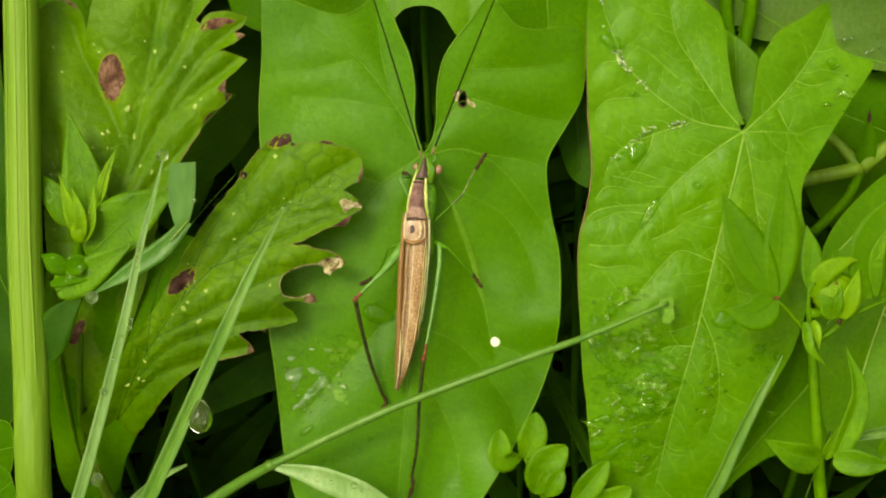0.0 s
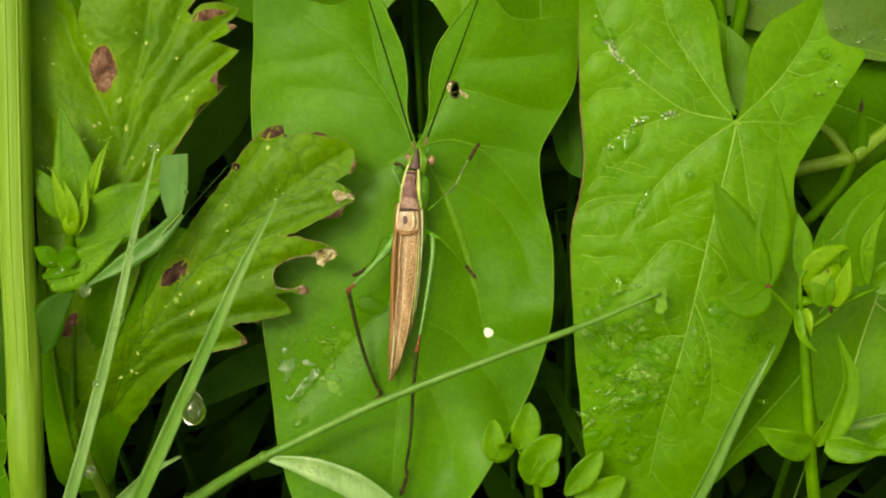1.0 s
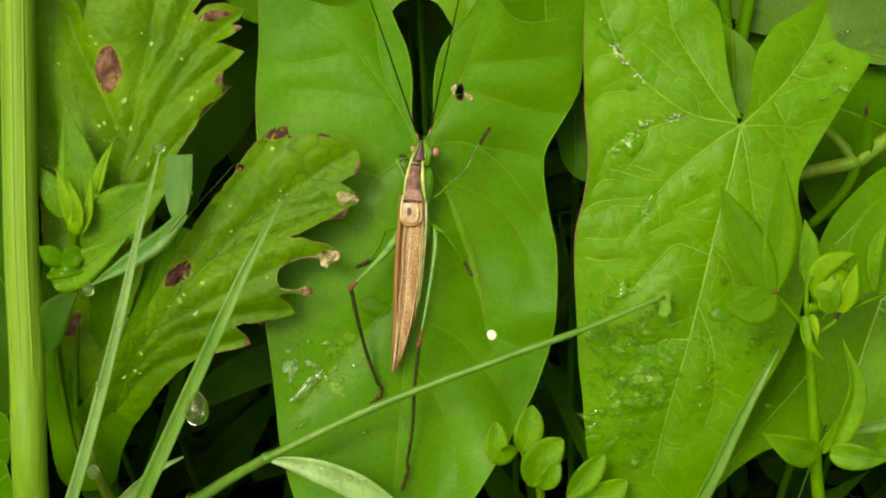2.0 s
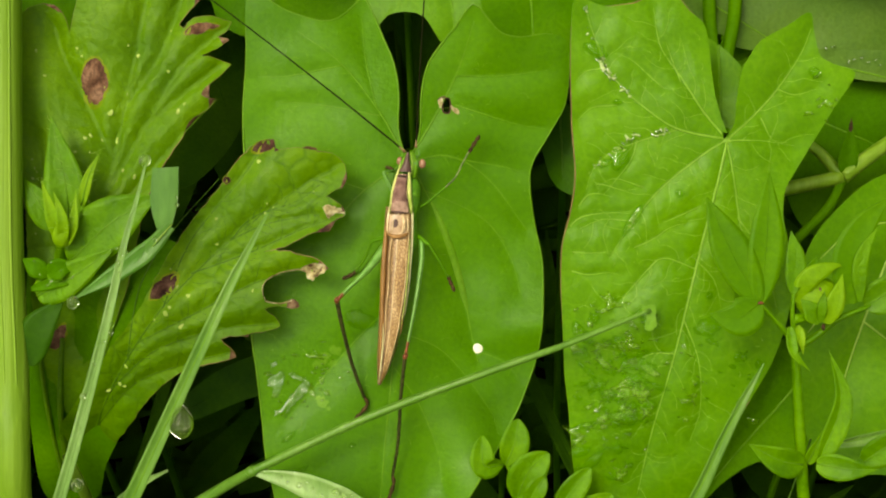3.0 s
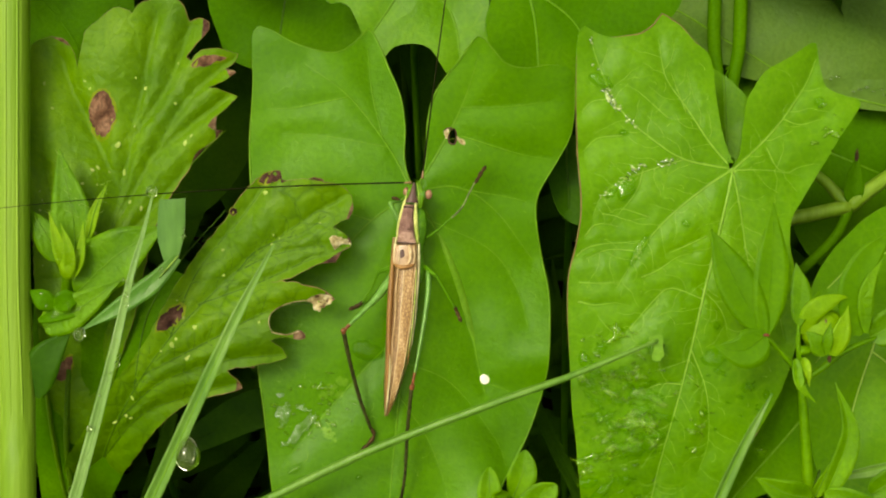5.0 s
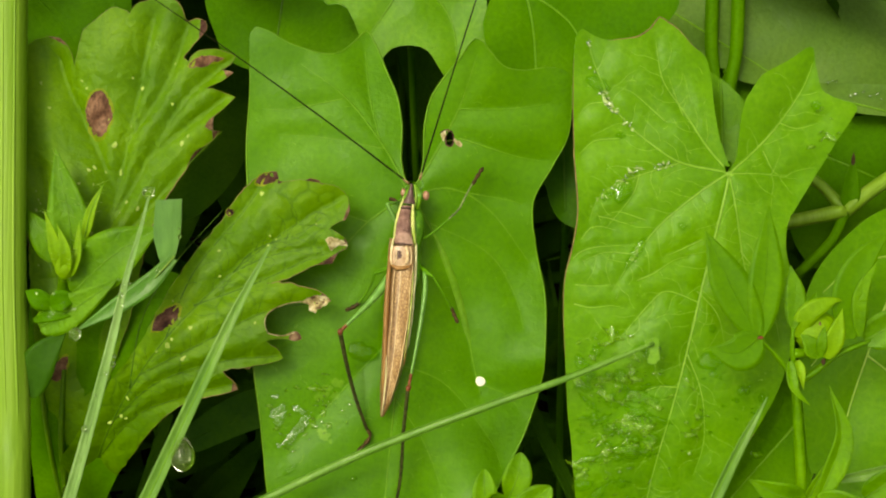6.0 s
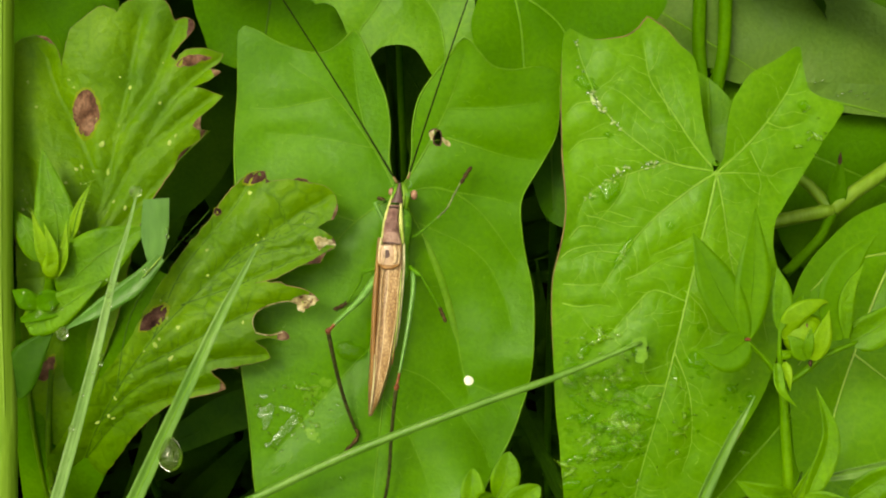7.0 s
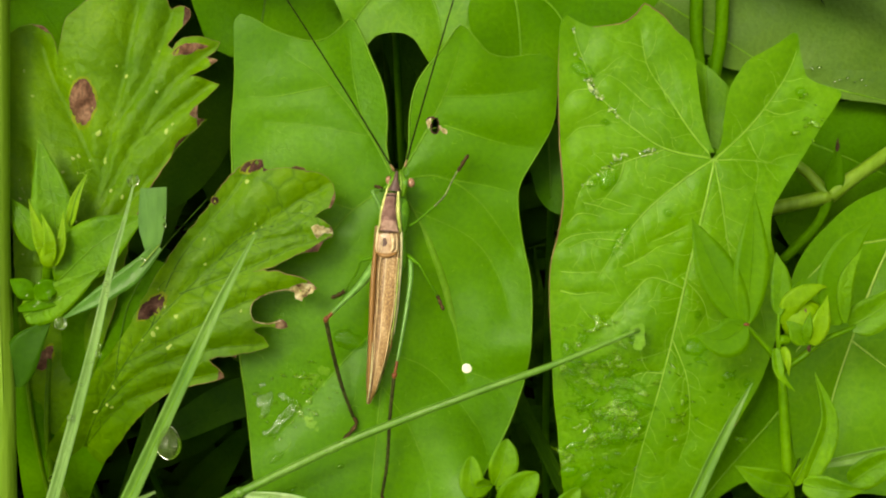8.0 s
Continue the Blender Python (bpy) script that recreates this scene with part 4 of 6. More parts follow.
LOW_OUTLINE = [(-36.54, -23.16), (-35.11, -17.75), (-32.48, -14.13), (-29.25, -9.64), (-26.21, -5.73), (-24.02, -1.88), (-21.86, 1.49), (-19.45, 4.38), (-17.52, 7.17), (-15.98, 8.43), (-14.73, 8.62), (-14.59, 7.56, 1), (-13.19, 7.85), (-11.36, 7.94), (-10.98, 7.56, 1), (-9.82, 7.46), (-8.67, 6.5), (-8.47, 5.34), (-8.86, 4.48, 1), (-9.34, 4.38), (-10.21, 3.8, 1), (-9.34, 3.32), (-8.67, 2.55), (-8.76, 2.07, 1), (-9.44, 1.78), (-9.92, 0.82, 1), (-11.75, 0.53), (-13.67, -0.53), (-15.5, -0.91, 1), (-13.67, -0.82), (-12.23, -1.2), (-10.78, -1.69), (-10.01, -2.36, 1), (-11.17, -2.84), (-11.75, -2.55), (-12.71, -2.46), (-14.15, -2.74), (-15.41, -3.42), (-15.69, -4.28), (-15.42, -5.06, 1), (-14.16, -5.34), (-13.09, -4.96), (-12.53, -5.34, 1), (-12.72, -5.73), (-14.16, -5.54), (-15.51, -5.84, 1), (-14.66, -6.46), (-14.18, -7.29, 1), (-15.16, -7.67), (-16.81, -7.97), (-17.01, -8.26, 1), (-18.56, -8.17), (-19.34, -8.46, 1), (-18.59, -9.25), (-18.13, -10.04, 1), (-19.35, -10.43), (-21.06, -10.83), (-22.54, -11.22), (-24.04, -12.12), (-26.1, -13.83), (-28.0, -16.19), (-29.92, -18.28), (-31.56, -19.67), (-32.86, -22.05), (-33.66, -24.28)]
UP_OUTLINE = [(-35.7, -9.81), (-36.19, -3.89), (-36.48, 2.02), (-36.88, 7.94), (-37.13, 17.39), (-37.0, 18.87), (-36.42, 19.86), (-34.95, 20.47), (-33.61, 20.08), (-32.91, 18.99), (-32.6, 17.8, 1), (-32.22, 19.64), (-31.75, 20.98), (-30.77, 21.77), (-29.4, 22.87), (-28.41, 22.77), (-27.81, 22.38, 1), (-27.33, 23.18), (-25.95, 23.78), (-24.62, 23.88), (-23.58, 23.39), (-23.18, 22.6), (-22.97, 21.91, 1), (-22.09, 22.11), (-21.29, 21.82), (-21.19, 21.12), (-21.87, 20.33), (-22.75, 19.33), (-23.24, 18.74), (-22.74, 18.34, 1), (-21.89, 19.28), (-20.41, 19.47), (-18.74, 19.08, 1), (-19.23, 18.19), (-20.12, 17.7, 1), (-19.43, 17.6), (-18.83, 17.4, 1), (-19.92, 16.62), (-21.3, 16.02, 1), (-20.12, 15.83), (-18.74, 15.33, 1), (-19.52, 14.54), (-20.9, 13.36), (-21.3, 12.67, 1), (-20.61, 12.38), (-20.12, 12.38, 1), (-21.15, 11.29), (-22.14, 10.6), (-22.78, 9.61, 1), (-23.37, 8.43), (-24.36, 6.95), (-25.24, 5.47), (-26.33, 2.02), (-27.31, -2.91), (-29.29, -7.84), (-31.26, -12.77), (-32.74, -15.73), (-34.71, -14.74)]
herb = thing("toothed_leaf", (-34.13, -21, 1), "lobed and toothed green leaf with brown spots and withered tips", "leaf")
TOOTHED_BOUND = [(-33.31, -19.21), (-26.67, -7.65), (-21.86, 0.53), (-16.08, 7.27), (-10.78, 6.79), (-9.82, 1.97), (-15.12, -1.88), (-16.56, -6.69), (-23.3, -11.02), (-29.08, -16.32)]
UPPER_BOUND = [(-35.2, -7.84), (-36.0, 6.95), (-35.9, 16.8), (-33.0, 15.5), (-31.0, 18.6), (-25.2, 20.0), (-22.9, 16.81), (-22.38, 11.88), (-25.34, 6.46), (-27.81, -2.91), (-31.75, -11.78)]
LOW_SMALL = side_veins(TOOTHED_SURF_VEINS, TOOTHED_BOUND, 1.9, 2.8, 42, 8)
UP_SMALL = side_veins(UPPER_VEINS, UPPER_BOUND, 1.9, 2.6, 40, 8)
LOW = surface(drooping(folded((-33.31, -20.17, 4), (-9.34, 6.31, 4), 3.3, -0.05, -0.02, 0.01), -4.0, 0.034), TOOTHED_SURF_VEINS, 0.75, 1.1, 0.15, 0.4, LOW_SMALL, 0.28)
UP = surface(drooping(folded((-32.24, -8.83, 1.5), (-25.84, 22.24, 1.5), 1.4, -0.02, -0.05, 0.01), 3.0, 0.012), UPPER_VEINS, 0.9, 1.0, 0.15, 1.3, UP_SMALL, 0.3)
low_leaflet = part("leaflet", sheet(
    LOW_OUTLINE,
    LOW, 0.6, rough=0.09, seed=11, lines=TOOTHED_SURF_VEINS + LOW_SMALL), HERB, herb)
BASE = surface(drooping(folded((-35.53, -22.84, 0.5), (-26.08, -1.94, 0.5), 1.2, -0.03, -0.04, 0.0), 0.0, 0.014), [[(-35.53, -22.84), (-31.55, -12.89), (-26.58, -2.44)], [(-33.54, -17.37), (-33.54, -9.9), (-34.54, -3.93)], [(-32.05, -13.89), (-29.06, -9.9), (-25.58, -7.91)]], 0.8, 0.9, 0.15, 2.2)
base_leaflet = part("leaflet", sheet([(-37.52, -23.84), (-37.23, -12.89), (-36.83, -5.92), (-36.03, -1.44), (-32.05, -1.44), (-27.57, -0.45), (-24.09, 0.05), (-22.59, -1.94), (-23.59, -6.92), (-25.58, -10.9), (-28.07, -15.38), (-31.06, -20.36), (-33.05, -24.34)], BASE, 0.8, seed=13), BINDWEED_DEEP, herb)
for v in ([(-35.53, -22.84), (-31.55, -12.89), (-26.58, -2.44)], [(-33.54, -17.37), (-33.54, -9.9), (-34.54, -3.93)], [(-32.05, -13.89), (-29.06, -9.9), (-25.58, -7.91)]):
    part("vein", vein(BASE, v, 0.09, 0.03, 0.0), VEIN_SOFT, base_leaflet)
up_leaflet = part("leaflet", sheet(
    UP_OUTLINE,
    UP, 0.6, rough=0.09, seed=12, lines=UPPER_VEINS + UP_SMALL), HERB_UPPER, herb)
for h, veins in ((LOW, TOOTHED_SURF_VEINS), (UP, UPPER_VEINS)):
    for i, v in enumerate(veins):
        part("vein", vein(h, v, 0.1 if i == 0 else 0.08, 0.03, 0.0 if h is LOW else -0.03), VEIN_DARK if h is LOW else VEIN_DEEP, low_leaflet if h is LOW else up_leaflet)
for h, made in ((LOW, LOW_SMALL), (UP, UP_SMALL)):
    tagged(part("venation", joined([vein(h, v, 0.034, 0.014, -0.002) for v in made]), VEIN_DARK if h is LOW else VEIN_DEEP, low_leaflet if h is LOW else up_leaflet), kind="stuff")
root(herb, (-33.49, -19.88, 1), 0.6, STALK)
for line, r in (([(-33.7, -8.6), (-34.2, -12.5), (-34.6, -15.77), (-35.2, -23.13)], 0.3), ([(-35.44, -5.95), (-35.7, -10.0), (-35.65, -15.77), (-35.5, -23.13)], 0.22)):
    part("leafstalk", tube([(x, y, max(float(UP(x, y)[0]), float(BASE(x, y)[0])) + 0.1) for x, y in line], [r * 0.7, r, r], 10), VEIN_DEEP, herb, "dull green ribbed leafstalk")
for outline, h, w in (
    ([(-25.23, -5.01), (-25.13, -4.19), (-24.17, -3.13), (-23.2, -2.84), (-23.01, -3.42), (-23.78, -4.57), (-24.65, -5.01)], LOW, 4),
    ([(-34.91, -9.42), (-34.61, -8.52), (-33.9, -7.52), (-33.39, -7.42), (-33.5, -8.52), (-34.11, -9.47)], UP, 1.5),
    ([(-31.65, 14.35), (-30.96, 15.43), (-30.07, 15.63), (-29.38, 14.35), (-29.48, 12.97), (-30.27, 11.78), (-31.16, 11.98), (-31.65, 13.07)], UP, 1.5),
    ([(-22.68, 18), (-21.89, 18.69), (-20.61, 18.88), (-19.72, 18.69), (-20.9, 18.19), (-22.19, 17.8)], UP, 1.5),
    ([(-16.56, 7.65), (-15.98, 8.43), (-14.92, 8.52), (-14.73, 7.94), (-15.6, 7.56)], LOW, 4),
    ([(-19.06, 5.34), (-18.68, 5.44), (-18.39, 5.06), (-18.78, 4.77)], LOW, 4),
):
    leaf_part = low_leaflet if h is LOW else up_leaflet
    middle = np.mean([q[:2] for q in outline], 0)
    part("yellowed_halo", patch([tuple(middle + (np.array(q[:2]) - middle) * 1.14) for q in outline], h, 0.02), YELLOWED, leaf_part, "yellowed tissue round a dead spot")
    part("dead_spot", patch(outline, h, 0.04), BROWN_SPOT if h is UP else WITHERED, leaf_part, "dead brown spot")
for outline, h, tips in (
    (LOW_OUTLINE, LOW, [(-14.73, 8.62), (-8.67, 6.5), (-8.47, 5.34), (-8.76, 2.07), (-10.01, -2.36), (-12.52, -5.34), (-14.15, -7.27), (-16.75, -7.94), (-18.01, -9.97), (-9.92, 0.82), (-11.36, 7.94)]), (UP_OUTLINE, UP, [(-21.3, 20.95), (-18.74, 19.08), (-18.83, 17.4), (-18.74, 15.33), (-20.12, 12.38), (-22.38, 10.3), (-19.43, 14.54), (-34.22, 20.26)]),
):
    rim = loop_through(outline, 0.45, 0.09, 11 if h is LOW else 12)
    for k, tip in enumerate(tips):
        reach = (1.3, 0.9, 1.15, 1.0, 1.45)[k % 5]
        near = np.linalg.norm(rim - np.array(tip), axis=1)
        at = int(near.argmin())
        a = b = at
        while near[a - 1] < reach and at - a < 12:
            a -= 1
        while near[(b + 1) % len(rim)] < reach and b - at < 12:
            b += 1
        ring = [tuple(rim[i % len(rim)]) for i in range(a, b + 1)]
        mid = np.mean(ring, 0)
        ring = [tuple(np.array(q) * 0.985 + mid * 0.015) + (1,) for q in ring]
        if len(ring) > 3:
            part("withered_tip", sheet(ring, lambda x, y, h=h: h(x, y) + 0.03, 0.3, 0.2, 0.03, seed=k), PALE_TIP if k % 3 else WITHERED, low_leaflet if h is LOW else up_leaflet, "withered brown tip")
for outline, h, a, b, k in ((LOW_OUTLINE, LOW, 0.2, 0.93, 11), (UP_OUTLINE, UP, 0.06, 0.86, 12)):
    rim = loop_through(outline, 0.45, 0.09, k)
    rim = np.column_stack([rim, h(rim[:, 0], rim[:, 1]) - 0.04])
    part("leaf_margin", tube(rim[int(a * len(rim)):int(b * len(rim))], [0.02, 0.045, 0.03, 0.05, 0.025, 0.05, 0.02], 6, smooth=False), RED_EDGE, low_leaflet if h is LOW else up_leaflet, "thin brownish margin")
speck_rng = random.Random(17)
for h, bound, count in ((LOW, TOOTHED_BOUND, 20), (UP, UPPER_BOUND, 46)):
    loop = loop_through(bound, 1.0)
    lo, hi = loop.min(0), loop.max(0)
    dots = []
    while len(dots) < count:
        c = np.array([(speck_rng.uniform(lo[0], hi[0]), speck_rng.uniform(lo[1], hi[1]))])
        if inside(c, loop)[0] and noise.noise(Vector((c[0][0] * 0.25, c[0][1] * 0.25, 4.0))) > -0.15:
            r = speck_rng.choice((0.09, 0.12, 0.14, 0.18, 0.24))
            dots.append(ball((c[0][0], c[0][1], float(h(*c[0])[0]) - 0.02), (r, r * 1.1, 0.05), len(dots), 0.22, 3, 14, low=0.0))
    tagged(part("speckling", joined(dots), PALE_SPECK, low_leaflet if h is LOW else up_leaflet, "pale yellow specks"), kind="stuff")
part("dry_rim", patch([(-12.52, -2.55), (-11.84, -2.07), (-11.17, -1.88), (-10.5, -1.97), (-10.11, -2.41), (-10.78, -2.84), (-11.36, -3.42), (-11.84, -3.23), (-11.94, -2.74)], LOW, 0.05, 0.25), DRY_RIM, low_leaflet, "pale dry gnawed flap")
part("dry_rim", patch([(-10.4, 2.94), (-9.72, 2.94), (-8.86, 2.65), (-8.76, 2.26), (-9.44, 2.36), (-9.92, 1.97), (-10.21, 2.07)], LOW, 0.05, 0.25), DRY_RIM, low_leaflet)
for line, h in (
    ([(-15.41, -5.06), (-15.69, -4.28), (-15.41, -3.42), (-14.15, -2.74), (-12.71, -2.46), (-11.75, -2.55), (-11.17, -2.84)], LOW), ([(-15.45, -5.15), (-14.15, -5.39), (-13.09, -5.06)], LOW), ([(-10.11, 3.03), (-9.44, 2.65), (-8.86, 2.46)], LOW), ([(-9.82, 2.07), (-9.34, 2.55)], LOW),
):
    part("dry_rim", vein(h, line, 0.035, 0.06, 0.02), DRY_RIM, low_leaflet if h is LOW else up_leaflet, "pale dry gnawed rim")

# ---- tall stem ----
stem = thing("tall_stem", (-35.6, -21.67, 6), "thick pale green ribbed herb stem standing upright", "stem")
STEM_LINE = [(-37.45, 27.97, 5), (-37.38, 20, 5), (-37.31, 9.48, 5), (-37.19, -1.06, 5), (-36.75, -11.62, 5), (-36.5, -22.31, 5), (-39.0, -40.0, -6), (-46.0, -70.0, -32), (-56.0, -118.0, -66)]
part("stalk", tube(STEM_LINE, [1.5, 1.46, 1.5, 1.44, 1.52, 1.5, 1.6, 1.7, 1.7], 26, 0.85, 0.0, 1.5), STALK, stem)
for side, up, r in ((-0.95, 0.93, 0.11), (-0.1, 1.21, 0.09), (0.8, 1.0, 0.11)):
    part("rib", tube([(x + side, y, z + up) for x, y, z in STEM_LINE[:6]], [r, r * 1.15, r], 10, step=2.0), STALK, stem)
for outline, w, label in (
    ([(-50.0, 24.0), (-45.6, 26.0), (-43.2, 20.0), (-42.4, 8.0), (-42.7, -0.63), (-42.2, -7.54), (-42.4, -14.99), (-43.54, -18.19), (-46.5, -19.2), (-50.0, -14.0)], -6, "leaf blade behind the tall stem, in shade-darkened green"),
    ([(-50.0, -19.5), (-46.0, -17.6), (-42.13, -17.09), (-41.5, -19.44), (-42.0, -22.06), (-43.43, -22.59), (-47.0, -21.9)], -4, "small green leaf with a pale margin beside the tall stem"),
    ([(-48.4, -23.0), (-44.4, -21.4), (-40.96, -20.36), (-40.0, -21.78), (-39.7, -25.8), (-43.0, -28.5), (-48.0, -27.0)], 0, "small green leaf at the foot of the tall stem"),
):
    c = np.mean(outline, 0)
    low_leaf = thing("low_leaf", (c[0], c[1], w), label, "leaf", "leaves at the tall stem")
    h = surface(plane_of(c[0], c[1], w, 0.12, 0.1), wave=0.12, seed=-w * 0.9)
    # the rearmost blade takes SHADED_HERB, its shade put into the green
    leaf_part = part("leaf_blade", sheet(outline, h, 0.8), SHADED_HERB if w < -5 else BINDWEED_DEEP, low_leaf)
    part("vein", vein(h, [outline[0], c, outline[len(outline) // 2]], 0.1, 0.04, 0.0), VEIN_SOFT, leaf_part)
    rim = loop_through(outline, 0.6)
    part("leaf_margin", tube(np.column_stack([rim, h(rim[:, 0], rim[:, 1]) - 0.05]), [0.05, 0.06, 0.05], 6, smooth=False), VEIN_SOFT, leaf_part, "thin pale leaf margin")
    root(low_leaf, (*c, w), 0.35, BINDWEED_DEEP)


# ---- grasses ----
def grass_blade(points, widths, material, label, fold=0.25, twist=0.0, thick=0.08):
    g = thing("grass", points[0], label, "grass", "grasses")
    part("leaf_blade", blade(points, widths, fold, twist, thick), material, g)
    part("keel", tube([(x, y, z - 0.02) for x, y, z in points], [0.09, 0.08, 0.03], 6), VEIN_SOFT if material is GRASS else material, g)
    root(g, points[0], widths[0] * 0.3, material, name="sheath")
    return g


grass_blade([(-32.17, -23.78, 9), (-30.48, -19, 10), (-28.61, -12.59, 10.5), (-26.89, -6.24, 11), (-25.59, -0.4, 11), (-24.6, 3.19, 11), (-23.88, 6.15, 11)], [1.05, 1.0, 0.95, 0.85, 0.7, 0.5, 0.15], GRASS_PALE, "pale folded grass blade beaded with small drops", 0.32)
grass_blade([(-27.3, -24.26, 7), (-24.9, -19.39, 8), (-21.83, -12.85, 8.5), (-19.2, -7.29, 9), (-17.05, -2.7, 9), (-14.48, 2.25, 9)], [1.35, 1.3, 1.2, 1.1, 0.85, 0.2], GRASS, "slender green grass blade with a hanging water drop", 0.3)
grass_blade([(19.73, -25.23, 3), (21.86, -20.65, 4), (23.28, -17.2, 4.5), (24.84, -13.78, 5), (26.8, -10.25, 5)], [1.1, 1.1, 1.0, 0.8, 0.15], GRASS, "short folded green grass blade", 0.4)
grass_blade([(-31.11, -25.47, 2), (-26.43, -21.13, 4), (-23.46, -19.41, 5)], [1.0, 0.9, 0.2], GRASS_PALE, "small pale grass tip low among the blades", 0.3)
# two blades lying deep, their shade given by SHADE_LEAF's dark colour
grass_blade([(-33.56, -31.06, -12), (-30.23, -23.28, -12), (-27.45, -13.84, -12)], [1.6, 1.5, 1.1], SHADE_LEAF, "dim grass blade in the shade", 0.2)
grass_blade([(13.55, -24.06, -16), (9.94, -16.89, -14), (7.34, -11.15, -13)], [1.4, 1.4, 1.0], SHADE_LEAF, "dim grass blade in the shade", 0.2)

stalk = thing("grass_stalk", (-16.56, -19.69, 4), "thin green grass stalk leaning across the leaves, with a node", "grass")
part("culm", tube([(-24.2, -24.7, 0), (-19.82, -21.74, 2), (-16.56, -19.69, 4)], [0.55, 0.5, 0.42], 10), GRASS, stalk)
part("culm", tube([(-16.56, -19.69, 4), (-6.85, -14.99, 5.2), (3.6, -10.93, 5.8), (10.24, -8.58, 5.6), (17.26, -5.77, 5)], [0.36, 0.36, 0.33, 0.3, 0.16], 10), GRASS, stalk)
root(stalk, (-24.2, -24.7, 0), 0.5, GRASS, name="culm")
part("node", ball((-16.56, -19.69, 4), (0.6, 0.48, 0.48)), GRASS, stalk, "swollen node")
part("leaf_sheath", blade([(-16.27, -19.79, 4), (-12.69, -20.52, 4.2), (-8.82, -22.01, 4.4), (-5.01, -24.5, 4)], [0.5, 2.0, 2.4, 1.5], 0.2), GRASS_PALE, stalk, "pale wet leaf bent away from the node")
part("tip", sheet([(16.55, -5.63), (17.17, -5.35), (17.74, -5.45), (17.69, -6.21), (17.83, -6.92), (17.36, -7.54), (16.79, -7.26), (16.98, -6.54), (16.79, -6.06)], plane_of(17.39, -6.4, 4.8, 0.1, 0.0), 0.25, 0.06, 0.07), VEIN_SOFT, stalk, "pale ragged tip")

# bent leaf with a drop at its tip
bent = thing("bent_grass_leaf", (-22.85, 5.71, 6), "blue-green grass leaf bent sharply, a drop at its tip", "grass")
part("leaf_blade", sheet([(-24.46, 6.0, 1), (-22.24, 6.13, 1), (-22.3, 3.63), (-22.8, 1.3), (-23.5, 0.3), (-24.15, -0.35), (-24.0, 0.6), (-24.3, 1.6), (-24.62, 3.17)], plane_of(-25, 4, 6.5, 0.06, 0.02), 0.4), BLUE_GRASS, bent)
part("leaf_blade", blade([(-22.9, 1.2, 6.75), (-24.7, -0.85, 7), (-27.4, -2.85, 7.4), (-30.5, -4.75, 7.6)], [0.9, 1.7, 1.35, 0.12], 0.12), BLUE_GRASS, bent)
part("leaf_fold", tube([(-22.75, 1.35, 6.9), (-23.5, 0.45, 7.0), (-24.3, -0.5, 7.1)], [0.04, 0.07, 0.04], 8), VEIN, bent, "pale crease of the bend")


# ---- leaflets ----
def leaflet(points, width, fold, dish=0.0, thick=0.1, blunt=0.6, tip=1.1):
    """A small ovate leaflet along a curve, from stalk to tip."""
    c = curve_through(points, 0.35)
    n = len(c)
    verts, faces = [], []
    across = (-1, -0.66, -0.33, 0, 0.33, 0.66, 1)
    m = len(across)
    for side_of in (0, 1):
        for i, p in enumerate(c):
            q = i / (n - 1)
            b = math.sin(math.pi * min(1.0, 0.02 + 0.97 * q) ** blunt)
            g = width / 2 * (b ** 0.75 if q < 0.5 ** (1 / blunt) else b ** tip)
            d = c[min(i + 1, n - 1)] - c[max(i - 1, 0)]
            d = d / np.linalg.norm(d)
            s = np.cross(d, (0, 0, 1.0))
            s = s / max(np.linalg.norm(s), 1e-6)
            u = np.cross(s, d)
            for a in across:
                verts.append(tuple(p + s * a * g + u * (fold * g * abs(a) ** 1.2 + dish * g * (1 - a * a) - side_of * thick)))
    k = n * m
    for i in range(n - 1):
        for j in range(m - 1):
            a = i * m + j
            faces += [(a, a + 1, a + m + 1, a + m), (k + a + m, k + a + m + 1, k + a + 1, k + a)]
        for j in (0, m - 1):
            a = i * m + j
            faces.append((a, a + m, k + a + m, k + a) if j == 0 else (k + a, k + a + m, a + m, a))
    return verts, faces


def rib(leaflet_part, points):
    """The fine midrib of a leaflet."""
    part("midrib", tube([(x, y, z + 0.02) for x, y, z in points], [0.07, 0.05, 0.02], 6), VEIN_SOFT, leaflet_part)


bud = thing("herb_shoot", (-32.45, -0.91, 4), "young hairy shoot with lime bud scales and small leaflets", "shoot")
rib(part("leaflet", leaflet([(-32.35, -0.43, 4), (-32.04, 3.86, 5), (-33.38, 10.44, 5)], 3.6, 0.25, blunt=0.75), YOUNG, bud), [(-32.35, -0.43, 4), (-32.04, 3.86, 5), (-33.38, 10.44, 5)])
rib(part("leaflet", leaflet([(-31.75, -1.76, 5), (-28.05, 1.46, 6), (-24.08, 3.82, 6)], 4.6, 0.2, blunt=0.8), YOUNG, bud), [(-31.75, -1.76, 5), (-28.05, 1.46, 6), (-24.08, 3.82, 6)])
rib(part("leaflet", leaflet([(-34.52, -4.72, 5), (-30.88, -2.79, 6), (-27.46, -0.52, 6.4)], 3.0, 0.2), YOUNG, bud), [(-34.52, -4.72, 5), (-30.88, -2.79, 6), (-27.46, -0.52, 6.4)])
rib(part("leaflet", leaflet([(-33.41, 1.01, 4), (-34.69, 3.4, 4.5), (-36.11, 5.34, 4)], 2.4, 0.2), YOUNG, bud), [(-33.41, 1.01, 4), (-34.69, 3.4, 4.5), (-36.11, 5.34, 4)])
